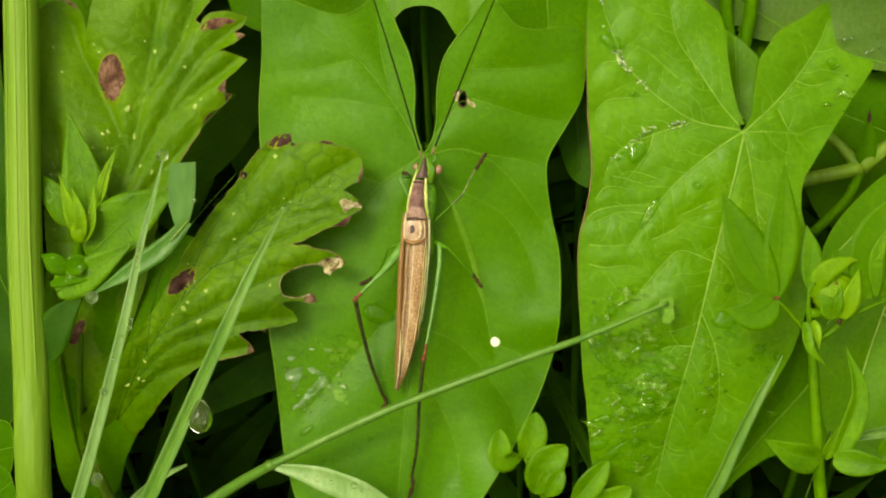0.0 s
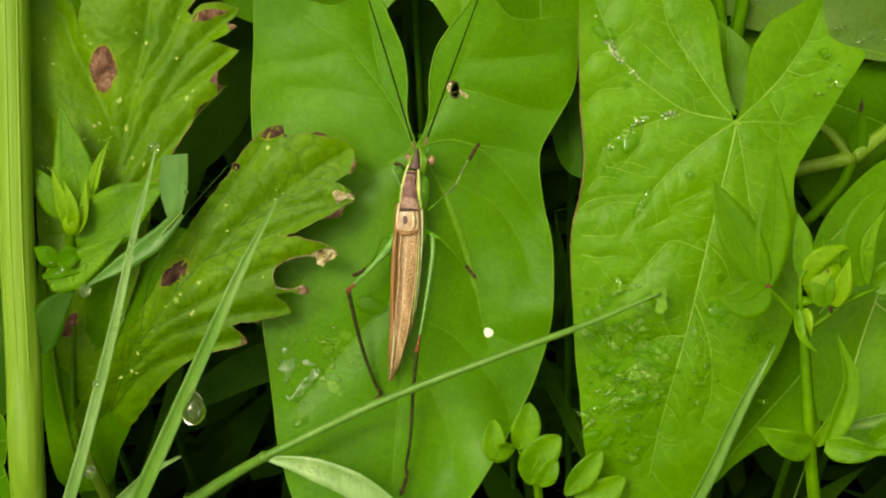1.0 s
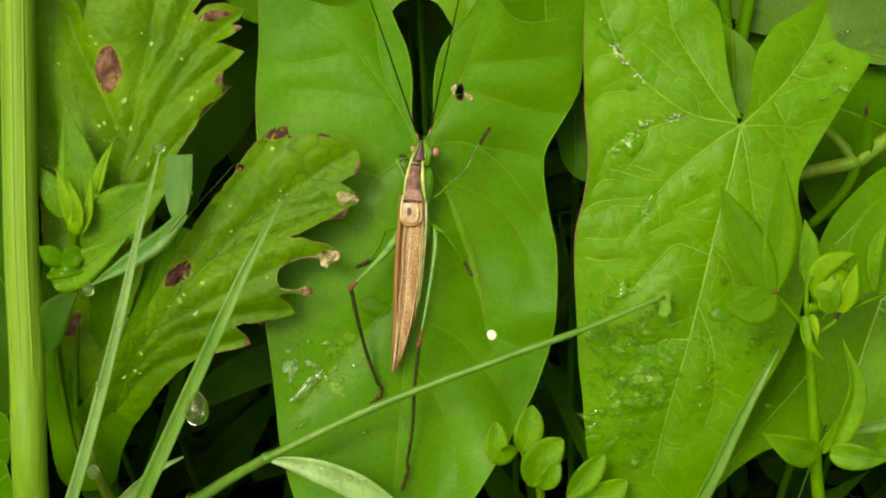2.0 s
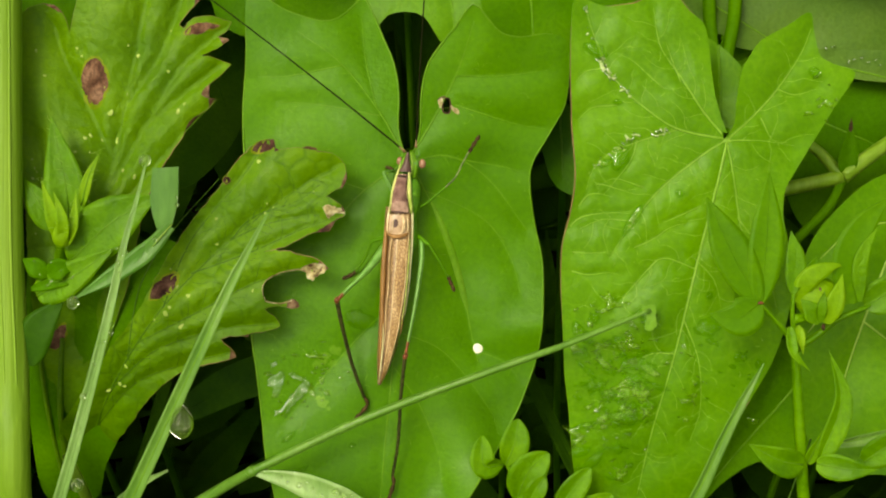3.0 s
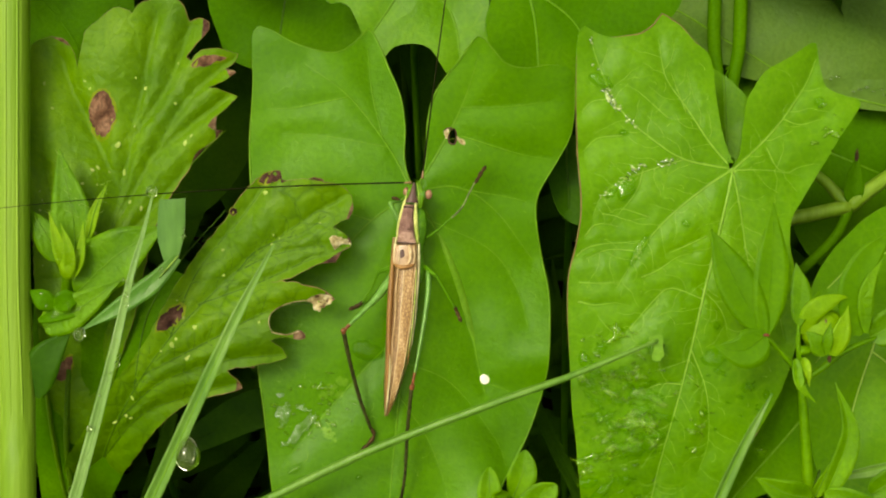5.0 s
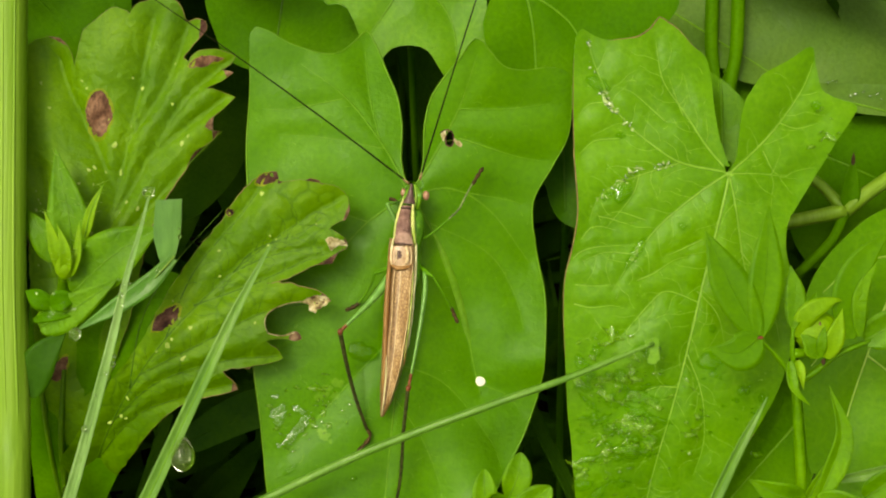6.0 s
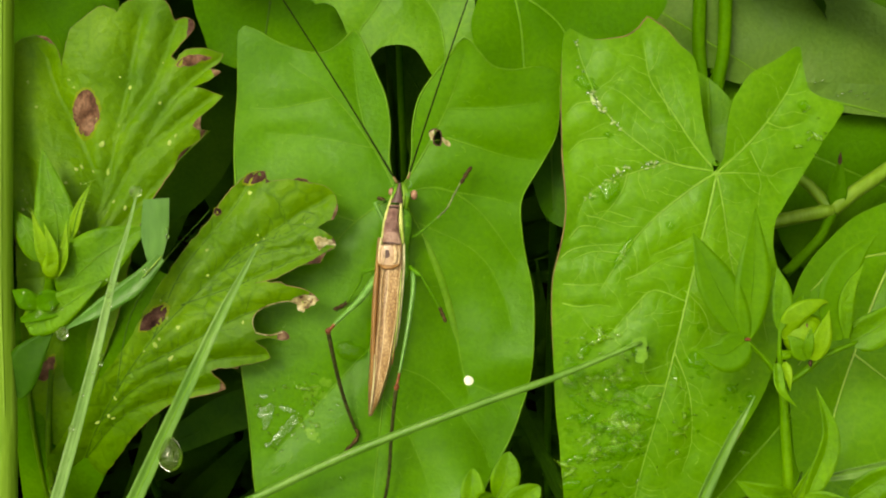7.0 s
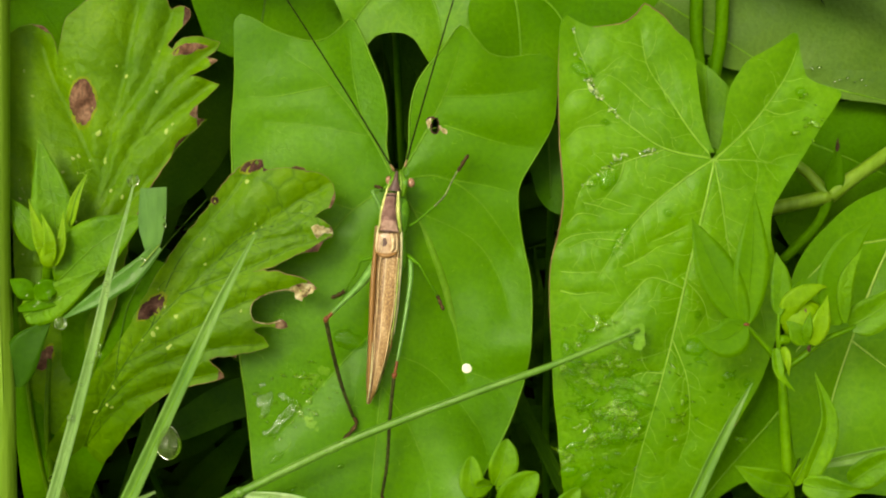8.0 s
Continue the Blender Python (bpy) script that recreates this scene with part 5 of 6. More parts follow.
rib(part("leaflet", leaflet([(-30.5, 2.88, 6), (-29.79, 5.22, 6.5), (-28.75, 7.47, 6.5)], 0.9, 0.2), LIME, bud), [(-30.5, 2.88, 6), (-29.79, 5.22, 6.5), (-28.75, 7.47, 6.5)])
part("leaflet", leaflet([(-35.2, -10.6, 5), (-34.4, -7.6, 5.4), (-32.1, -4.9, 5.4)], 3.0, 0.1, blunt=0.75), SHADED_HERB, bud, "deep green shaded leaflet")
part("bud_scale", leaflet([(-32.11, 0.05, 6), (-32.6, 1.92, 6.8), (-33.57, 5.1, 7)], 1.3, 0.4, blunt=0.5), LIME, bud, "lime green bud scale")
part("bud_scale", leaflet([(-31.85, 0.05, 6.5), (-31.73, 1.91, 7.2), (-32.54, 4.02, 7)], 1.1, 0.4, blunt=0.5), LIME, bud)
part("bud_scale", leaflet([(-31.92, -0.33, 6), (-30.92, 1.45, 6.8), (-30.79, 4.18, 6.6)], 1.1, 0.4, blunt=0.5), LIME, bud)
part("bud", ball((-32.11, 0.52, 6), (0.9, 1.2, 0.8)), LIME, bud)
part("shoot_stem", tube([(-32.42, 0.05, 5), (-33.66, -2.9, 2), (-35.56, -8.17, -3), (-37.81, -22.51, -8)], [0.5, 0.6, 0.7], 10), YOUNG, bud)
for pts, width in (([(-33.44, -3.08, 5.6), (-34.26, -2.32, 6.0), (-35.58, -1.58, 5.6)], 1.7), ([(-33.32, -2.98, 5.8), (-32.16, -2.35, 6.2), (-31.16, -2.4, 5.8)], 1.9), ([(-34.98, -4.14, 5.2), (-31.25, -2.92, 5.8), (-27.68, -0.88, 5.8)], 1.3)):
    part("leaflet", leaflet(pts, width, 0.2, blunt=0.8), BINDWEED_DEEP, bud)
root(bud, (-37.81, -22.51, -8), 0.5, YOUNG, name="shoot_stem")
hair_rng = random.Random(5)
hairs = []
for a, b in zip([(-31.92, 0.05, 6.6), (-32.54, 1.92, 7), (-33.22, 4.25, 7.2), (-31.42, 0.98, 7), (-30.67, 1.92, 7), (-30.82, 3.33, 6.8), (-29.67, 5.19, 6.9), (-29, 6.6, 6.8), (-31.95, 6.68, 5.6), (-31.57, 4.79, 5.6), (-33.06, 9.07, 5.4)], range(99)):
    for i in range(5):
        p = np.array(a) + [hair_rng.uniform(-0.5, 0.5), hair_rng.uniform(-0.9, 0.9), 0]
        hairs.append(tube([p, p + [hair_rng.uniform(-0.7, 0.7), hair_rng.uniform(-0.1, 0.5), hair_rng.uniform(0.1, 0.4)]], [0.018, 0.008], 4))
tagged(part("hair_coat", joined(hairs), VEIN, bud, "fine pale hairs"), kind="stuff")

# trefoil sprig
trefoil = thing("trefoil_sprig", (29.94, -21.13, 4), "soft green trefoil sprig with three-part leaves and a yellow-green bud", "herb")
part("sprig_stem", tube([(32, -27.95, 0), (30.23, -21.13, 4), (29.27, -14.12, 6), (28.55, -8.4, 7.3), (28.4, -7.2, 7.6)], [0.62, 0.55, 0.5, 0.42, 0.26], 10), YOUNG, trefoil)
root(trefoil, (32, -27.95, 0), 0.6, YOUNG, name="sprig_stem")
for pts, width, fold, blunt in (
    ([(25.26, -5.3, 8.8), (22.98, -1.17, 8.9), (20.93, 3.31, 8.8)], 3.3, 0.12, 0.85),
    ([(25.26, -5.3, 8.8), (25.75, -0.27, 9.0), (25.98, 5.4, 8.9)], 2.9, 0.1, 0.8),
    ([(25.26, -5.3, 8.8), (23.5, -6.55, 8.9), (21.2, -6.2, 8.8)], 3.2, 0.12, 0.7),
):
    soft_leaf = part("leaflet", leaflet(pts, width, fold, blunt=blunt, thick=0.06), TREFOIL, trefoil)
    part("midrib", tube([(x, y, z + 0.02) for x, y, z in pts], [0.05, 0.04, 0.02], 6), TREFOIL, soft_leaf)
part("leafstalk", tube([(28.25, -8.32, 7.6), (26.61, -6.61, 8.2), (25.3, -5.29, 8.6)], [0.3, 0.2, 0.16], 8), YOUNG, trefoil)
part("leafstalk", tube([(28.5, -8.0, 7.5), (28.15, -6.4, 8.0), (28.1, -4.5, 8.4)], [0.26, 0.2, 0.14], 8), YOUNG, trefoil)
part("leaflet", leaflet([(28.1, -4.6, 8.4), (28.25, -1.9, 8.5), (27.91, 0.6, 8.4)], 1.75, 0.12, blunt=0.85), YOUNG, trefoil)
part("leaflet", leaflet([(29.6, -4.6, 7.6), (29.75, -2.9, 7.8), (30.2, -1.5, 7.8)], 1.5, 0.2, blunt=0.8), TREFOIL, trefoil)
part("sprig_stem", tube([(28.3, -6.6, 7.8), (28.9, -6.6, 7.7), (29.8, -6.4, 7.4)], [0.4, 0.42, 0.3], 10), YOUNG, trefoil)
part("flower_bud", ball((30.3, -4.9, 7.5), (1.75, 1.9, 1.05), 4, 0.07, 9, 16), LIME, trefoil, "plump yellow-green bud")
part("bud_scale", leaflet([(28.55, -5.3, 7.9), (29.3, -3.3, 8.7), (31.3, -2.25, 8.8), (32.05, -2.3, 8.5)], 1.75, 0.05, 0.1, blunt=0.75), LIME, trefoil, "arched bright bud scale")
part("bud_scale", leaflet([(30.9, -7.0, 8.1), (31.45, -5.2, 8.7), (32.1, -2.9, 8.5)], 1.6, 0.1, blunt=0.7), LIME, trefoil)
part("bud_scale", leaflet([(30.3, -6.95, 8.2), (29.4, -5.7, 8.6), (28.7, -5.0, 8.5)], 1.7, 0.15, blunt=0.8), YOUNG, trefoil)
part("bud_scale", leaflet([(30.4, -6.9, 8.3), (30.35, -5.6, 8.8), (30.6, -4.3, 8.7)], 0.9, 0.1, blunt=0.8), YOUNG, trefoil)
part("bud_mark", ball((30.3, -4.3, 8.4), (0.14, 0.3, 0.08), 5, 0.2, 4, 10), RED_EDGE, trefoil, "brown mark on the bud")
part("leaf_joint", ball((25.34, -5.28, 8.85), (0.24, 0.16, 0.12), 3, 0.15), KNEE_RED, trefoil, "reddish leaf joint")
part("leaf_joint", ball((30.75, -7.3, 7.8), (0.2, 0.26, 0.16), 6, 0.15), FOOT_BROWN, trefoil)
part("leafstalk", tube([(28.61, -9.3, 7), (30.67, -7.9, 7), (32.07, -6.78, 7), (34.88, -5.56, 7)], [0.3, 0.26, 0.2], 8), YOUNG, trefoil)
part("leaflet", leaflet([(32.95, -5.4, 7.8), (32.75, -1.66, 8.4), (33.9, 1.2, 8.6), (36.0, 3.4, 8.6)], 3.0, 0.12, blunt=0.75), TREFOIL, trefoil)
part("leaflet", leaflet([(33.6, -5.2, 8.2), (33.5, -1.8, 8.8), (34.8, 0.9, 8.8)], 1.3, 0.1, blunt=0.8), YOUNG, trefoil)
rib(part("leaflet", leaflet([(34.41, -5.56, 7), (36.53, -4.14, 7.6), (38.85, -1.81, 7.6)], 3.0, 0.3), YOUNG, trefoil), [(34.41, -5.56, 7), (36.53, -4.14, 7.6), (38.85, -1.81, 7.6)])
part("stipule", leaflet([(27.84, -7.24, 8.4), (28.04, -9.39, 9), (29.44, -10.81, 8.6)], 0.9, 0.4), YOUNG, trefoil)
part("stipule", leaflet([(28.6, -7.17, 8), (28.77, -8.25, 8.4), (29.01, -9.56, 8.2)], 0.8, 0.3), LIME, trefoil)
rib(part("leaflet", leaflet([(29.65, -18.93, 6), (27.4, -18.37, 7), (24.77, -17, 7.4)], 2.5, 0.5, blunt=0.75), YOUNG, trefoil), [(29.65, -18.93, 6), (27.4, -18.37, 7), (24.77, -17, 7.4)])
rib(part("leaflet", leaflet([(31.16, -18.37, 6), (32.67, -13.56, 6.6), (31.57, -9.32, 6.8)], 1.9, 0.7), YOUNG, trefoil), [(31.16, -18.37, 6), (32.67, -13.56, 6.6), (31.57, -9.32, 6.8)])
rib(part("leaflet", leaflet([(30.32, -19.02, 5), (30.97, -16.95, 6), (31.26, -16.01, 6)], 1.1, 0.4), YOUNG, trefoil), [(30.32, -19.02, 5), (30.97, -16.95, 6), (31.26, -16.01, 6)])
rib(part("leaflet", leaflet([(30.78, -18.84, 6), (33.47, -19.12, 7), (35.58, -19.12, 7)], 2.2, 0.35), YOUNG, trefoil), [(30.78, -18.84, 6), (33.47, -19.12, 7), (35.58, -19.12, 7)])
rib(part("leaflet", leaflet([(34.75, -18.65, 6), (37.21, -16.78, 7), (40.02, -16.32, 7)], 2.6, 0.35), YOUNG, trefoil), [(34.75, -18.65, 6), (37.21, -16.78, 7), (40.02, -16.32, 7)])
grass_blade([(32, -18.08, 1), (35.3, -17.4, 1.5), (40.04, -16.24, 2)], [0.3, 1.0, 0.9], GRASS, "narrow green blade lying across the rear leaf", 0.5)

# clover sprig
clover = thing("clover_sprig", (6.05, -22.95, 0), "small bright green clover sprig with blunt leaflets", "herb")
part("sprig_stem", tube([(7.57, -28.99, -4), (7.05, -22.95, 0), (5.52, -19.57, 1.5)], [0.45, 0.4, 0.3], 8), YOUNG, clover)
root(clover, (7.57, -28.99, -4), 0.45, YOUNG, name="sprig_stem")
for a, b, c, width in (
    (*[(5.2, -19.48, 2), (5.95, -17.52, 2.6), (6.25, -15.37, 2.6)], 2.5), (*[(5.01, -19.38, 2), (3.31, -19.3, 3), (3.11, -16.77, 3)], 2.2), (*[(6.18, -22.52, 2), (7.1, -19.88, 3), (8.83, -18.19, 3.2)], 3.2),
    (*[(7.1, -22.55, 3), (7.78, -21.22, 3.6), (8.51, -20.06, 3.6)], 1.8), (*[(9.37, -23.51, 2), (11.03, -21.42, 2.6), (12.49, -19.57, 2.6)], 2.2), (*[(10.2, -23.73, 1), (12.61, -23.35, 1.6), (14.58, -22.12, 1.6)], 2.6),
):
    rib(part("leaflet", leaflet([a, b, c], width, 0.4, blunt=1.0, tip=0.6), YOUNG, clover), [a, b, c])

# branching stem behind
branch = thing("herb_branch", (37.71, 6.01, -9), "green jointed stem with a red-tipped bract behind the leaves", "stem")
part("stalk", tube([(28.2, 4.1, -10), (32.97, 5.17, -9.5), (37.92, 6.23, -9)], [0.62, 0.68, 0.7], 10), STALK, branch)
part("stalk", tube([(37.92, 6.23, -9), (40.42, 8.18, -9), (46.77, 12.29, -10)], [0.75, 0.72, 0.7], 10), STALK, branch)
part("stalk", tube([(37.92, 6.23, -9), (35.85, 8.8, -10), (34.5, 9.86, -11)], [0.6, 0.55, 0.5], 10), STALK, branch)
part("bract_tip", leaflet([(38.32, 10.47, -7.9), (38.34, 11.1, -7.8), (38.39, 11.74, -7.8)], 0.4, 0.2), FOOT_BROWN, branch, "dull red tip")
part("bract", leaflet([(38.12, 6.53, -8.6), (38.2, 8.66, -8.2), (38.46, 11.44, -8)], 1.9, 0.3), BINDWEED_DEEP, branch, "green bract with a dull red tip")
part("stalk", tube([(33.66, 0.05, -10), (36.81, 3.32, -9.6), (37.92, 6.01, -9)], [0.5, 0.5, 0.5], 10), BINDWEED_DEEP, branch)
for pts in ([(28.45, 27.84, -12), (28.23, 22.28, -12), (27.56, 18.39, -12), (26.78, 11.82, -13)], [(26.11, 28.07, -13), (26, 22.47, -13), (26.45, 18.55, -13), (27.01, 11.92, -14)]):
    part("stalk", tube(pts, [0.7, 0.65, 0.6], 10), BINDWEED_DEEP, thing("slender_herb", pts[0], "dim green stem among the leaves behind", "stem", "stems behind"))


# ---- water ----
def drop(centre, size):
    """A round bead of water on a tip or a blade."""
    return lone("water_drop", ball(centre, size, 0, 0.0, 12, 16), WATER, centre, "clear round drop hanging on a blade", "water drop", "rain drops")


drop((-23.97, 6.37, 11), (0.5, 0.52, 0.5))
drop((-30.66, -5.1, 7.8), (0.5, 0.56, 0.5))
drop((-29.66, -19.73, 10), (0.5, 0.55, 0.5))
hanging = ball((-21.53, -15.04, 8.6), (1.0, 1.15, 0.95), 0, 0.0, 14, 18)
top_y = (-21.53, -15.04, 8.6)[1]
hanging = ([(x, y + 0.55 * max(0.0, (y - top_y) / 1.15) ** 3, z) for x, y, z in hanging[0]], hanging[1])
lone("water_drop", hanging, WATER, (-21.53, -15.04, 8.6), "large clear drop hanging from a grass blade", "water drop", "rain drops")
for x, y, w, r in [(*q, 0.12 + 0.05 * (i % 3)) for i, q in enumerate([(-26.05, -0.62, 11.6), (-25.76, -1.11, 11.7), (-25.92, -1.83, 11.6), (-25.2, -0.93, 11.8), (-26.47, -6.66, 11.4), (-26.56, -7.29, 11.4), (-27.12, -8.01, 11.3), (-25.83, -2.63, 11.6), (-28.91, -12.44, 11), (-22.3, 3.59, 7.2), (-22.26, 2.94, 7.2), (-24.05, 0.14, 7.3), (-27.96, -9.81, 11.2)])]:
    drop((x, y, w), (r, r * 1.2, r))
for x, y, w, r in [(-33.03, -3.43, 6.4, 0.21), (-31.95, -3.1, 6.4, 0.19), (-34.36, -1.79, 6.4, 0.14), (-32.15, -2.58, 6.4, 0.14), (-31.2, -3.09, 6.4, 0.19), (-32.95, -1.83, 6.4, 0.12), (-33.88, -2.82, 6.4, 0.12), (-33.31, -3.76, 6.4, 0.14), (-27.94, -0.78, 6.4, 0.19), (-27.32, -1.48, 6.4, 0.14)]:
    drop((x, y, w), (r * 0.75, r * 0.75, r * 0.55))


for x, y, w, r in [(-9.31, -21.2, 5.2, 0.29), (-10.5, -21.49, 5.2, 0.19), (-11.21, -20.92, 5.2, 0.19), (-12.4, -20.63, 5.2, 0.24), (-13.35, -20.39, 5.2, 0.14), (-8.59, -21.58, 5.2, 0.19), (-7.97, -21.49, 5.2, 0.14), (-11.69, -20.39, 5.2, 0.14), (-13.83, -19.92, 5.2, 0.14)]:
    drop((x, y, w), (r, r, r * 0.7))


def pool(centre, size, height, seed, skin=FILM, top=0.22, turn=0.0, ragged=0.35, label="clear rain water lying flat on a leaf", into=None):
    """Water lying on a leaf: a ragged outline, a flat top and a steep rounded rim."""
    rng = random.Random(seed)
    count = rng.randint(9, 13)
    ctrl = []
    for k in range(count):
        a = 2 * math.pi * (k + rng.uniform(-0.25, 0.25)) / count
        g = 1 + ragged * rng.uniform(-1.0, 0.7)
        x, y = size[0] * g * math.cos(a), size[1] * g * math.sin(a)
        ctrl.append((x * math.cos(turn) - y * math.sin(turn), x * math.sin(turn) + y * math.cos(turn)))
    loop = loop_through(ctrl, 0.12)
    n = len(loop)
    rim = min(0.24, 0.42 * min(size))
    top *= 1.5
    verts, faces = [], []
    reach = max(np.linalg.norm(loop, axis=1).mean(), 0.05)
    for cut, lift in ((0.0, -0.06), (0.12, 0.42), (0.32, 0.7), (0.62, 0.9), (1.0, 1.0)):
        ring = loop * (1 - cut * rim / reach) + np.array(centre[:2])
        z = height(ring[:, 0], ring[:, 1]) + top * lift
        verts += np.column_stack([ring, z]).tolist()
    for i in range(4):
        for k in range(n):
            p, q = i * n + k, i * n + (k + 1) % n
            faces.append((p, q, q + n, p + n))
    c = (centre[0], centre[1], float(height(*centre[:2])[0]))
    verts.append((c[0], c[1], c[2] + top * 1.04))
    faces += [(4 * n + k, 4 * n + (k + 1) % n, len(verts) - 1) for k in range(n)]
    if into is not None:
        return into.append((verts, faces))
    return lone("water_film", (verts, faces), skin, c, label, "water film", "rain films")


def sprinkle(shapes, skin, label):
    """Many small traces of water on one leaf, as one."""
    c = tuple(float(q) for q in np.mean(shapes[0][0], 0))
    return lone("water_traces", joined(shapes), skin, c, label, "water film", kind="stuff")


# large drops and pools, one by one
for (x, y), sx, sy, turn, top, h in (
    ((-7.55, -7.0), 1.35, 0.85, -0.25, 0.45, MID), ((-12.9, -20.3), 0.9, 0.25, 0.5, 0.2, MID), ((-13.9, -17.3), 0.8, 0.3, 0.6, 0.2, MID), ((-8.3, -18.1), 0.32, 0.25, 0.2, 0.2, MID),
    ((12.81, 16.52), 1.16, 0.63, -0.45, 0.4, RIGHT),
    ((14.8, 12.07), 0.48, 0.29, 0.1, 0.25, RIGHT),
    ((15.0, 7.27), 0.82, 1.26, -0.5, 0.3, RIGHT),
    ((13.72, 6.77), 0.58, 0.34, 0.6, 0.2, RIGHT),
    ((16.09, 1.85), 0.43, 1.64, -0.55, 0.22, RIGHT),
    ((22.62, -7.4), 1.26, 0.92, 0.35, 0.4, RIGHT),
    ((22.77, -4.69), 0.34, 0.39, 0, 0.3, RIGHT),
    ((17.32, -6.55), 0.63, 0.77, 0.2, 0.3, RIGHT),
    ((12.65, -12.56), 0.43, 0.82, 0, 0.35, RIGHT),
    ((16.29, -14.34), 0.43, 0.39, 0, 0.35, RIGHT),
    ((17.22, -15.52), 0.72, 0.43, -0.3, 0.3, RIGHT),
    ((15.15, -18.24), 0.43, 0.58, 0.2, 0.3, RIGHT),
    ((25.56, -10.01), 0.68, 0.48, 0.1, 0.3, RIGHT),
    ((16.73, -12.56), 1.06, 0.43, -0.2, 0.3, RIGHT),
    ((15.11, -13.55), 0.68, 0.34, 0.4, 0.3, RIGHT),
    ((14.86, -15.92), 0.48, 0.39, 0.6, 0.3, RIGHT),
    ((14.77, -8.62), 0.58, 0.48, 0.3, 0.3, RIGHT),
    ((12.07, -8.61), 0.39, 0.87, 0.1, 0.25, RIGHT),
    ((14.18, -11.33), 0.77, 0.29, -0.3, 0.25, RIGHT),
    ((31.86, 14.77), 0.43, 0.53, 0.3, 0.3, RIGHT),
    ((20.14, 4.18), 0.39, 0.39, 0, 0.25, RIGHT),
    ((27.27, -10.7), 0.34, 0.43, 0, 0.4, RIGHT),
):
    pool((x, y), (sx, sy), h, int(900 + 37 * x + 11 * y), BEAD, top, turn, 0.2, "clear green-tinted rain pool on a leaf")
rng = random.Random(21)


def wet(count, x, y, r, box, h, skin, top, seed, ragged=0.4, label=""):
    shapes = [] if label else None
    for i in range(count):
        for _ in range(20):
            px, py = rng.gauss(x[0], x[1]), rng.gauss(y[0], y[1])
            if box[0] < px < box[1] and box[2] < py < box[3]:
                break
        else:
            continue
        g = r[0] + (r[1] - r[0]) * rng.random() ** 2
        pool((px, py), (g * rng.uniform(0.7, 1.8), g * rng.uniform(0.3, 0.95)), h, seed + i, skin, top * (0.6 + 0.5 * g), rng.uniform(-0.9, 0.9), ragged, into=shapes)
    if label:
        sprinkle(shapes, skin, label)


# the wet lower half of the fresh leaf: pools, then shreds of film, then fine beads
wet(44, (14.6, 2.5), (-12.6, 4.9), (0.25, 1.0), (11.4, 19.4, -21.0, -5.0), RIGHT, BEAD, 0.3, 2000)
wet(80, (14.6, 2.6), (-12.4, 4.8), (0.1, 0.75), (11.0, 19.6, -21.5, -4.6), RIGHT, FILM, 0.26, 3000, 0.7, "ragged shreds of rain water on the fresh leaf")
wet(60, (14.2, 2.6), (-12.4, 4.8), (0.07, 0.28), (11.0, 19.6, -21.5, -4.6), RIGHT, SHEEN_FILM, 0.3, 4000, 0.6, "small bright glints of water on the fresh leaf")
wet(16, (24.6, 2.0), (-11.5, 3.4), (0.14, 0.45), (21.8, 27.6, -17.5, -5.4), RIGHT, BEAD, 0.28, 5000)
wet(14, (21.3, 0.6), (-12.6, 3.0), (0.15, 0.4), (20.3, 22.6, -18.0, -7.5), RIGHT, FILM, 0.25, 5400, 0.6, "thin shreds of rain water along a vein")
wet(9, (33.0, 0.8), (12.6, 1.2), (0.14, 0.42), (31.4, 34.2, 10.4, 15.0), RIGHT, FILM, 0.25, 5600)
# the film that dries on the middle leaf
for (x, y), sx, sy, turn in (((-15.0, -12.4), 0.65, 1.3, -0.3), ((-13.6, -14.1), 0.6, 1.5, -0.6), ((-13.3, -12.0), 0.8, 0.45, -0.4), ((-12.4, -13.2), 0.35, 0.9, -0.5), ((-15.2, -10.9), 0.35, 0.3, 0.4), ((-14.9, -15.2), 0.4, 0.3, 0.2)):
    pool((x, y), (sx, sy), MID, int(7000 + 13 * x - 7 * y), SHEEN_FILM, 0.1, turn, 0.5, "pale shining film of rain water")
wet(26, (-11.2, 1.0), (-12.0, 2.0), (0.12, 0.36), (-13.2, -8.6, -16.0, -8.4), MID, FILM, 0.2, 8000, 0.6, "drying shreds of rain water on the middle leaf")
wet(12, (-14.6, 0.9), (-12.8, 2.4), (0.12, 0.34), (-15.8, -12.6, -17.0, -8.6), MID, FILM, 0.2, 8200, 0.6, "drying traces of rain water near the leaf edge")
scar_rng = random.Random(8)
for (x, y), sx, sy, count in (((-10.9, -14.6), 0.5, 0.8, 9), ((-9.6, -9.7), 0.8, 0.2, 6), ((-10.6, -10.6), 0.7, 0.6, 8)):
    flakes = []
    for i in range(count):
        cx, cy, r = x + scar_rng.gauss(0, sx * 0.6), y + scar_rng.gauss(0, sy * 0.6), scar_rng.uniform(0.1, 0.34)
        flakes.append(patch([(cx + r * scar_rng.uniform(0.5, 1.4) * math.cos(a), cy + r * scar_rng.uniform(0.5, 1.4) * math.sin(a)) for a in (0, 0.9, 1.7, 2.6, 3.5, 4.3, 5.3)], MID, 0.012 + 0.002 * i, 0.2, 0.05))
    tagged(part("scar", joined(flakes), VEIN_SOFT, mid_leaf, "pale yellowish scar on the leaf"), kind="stuff")
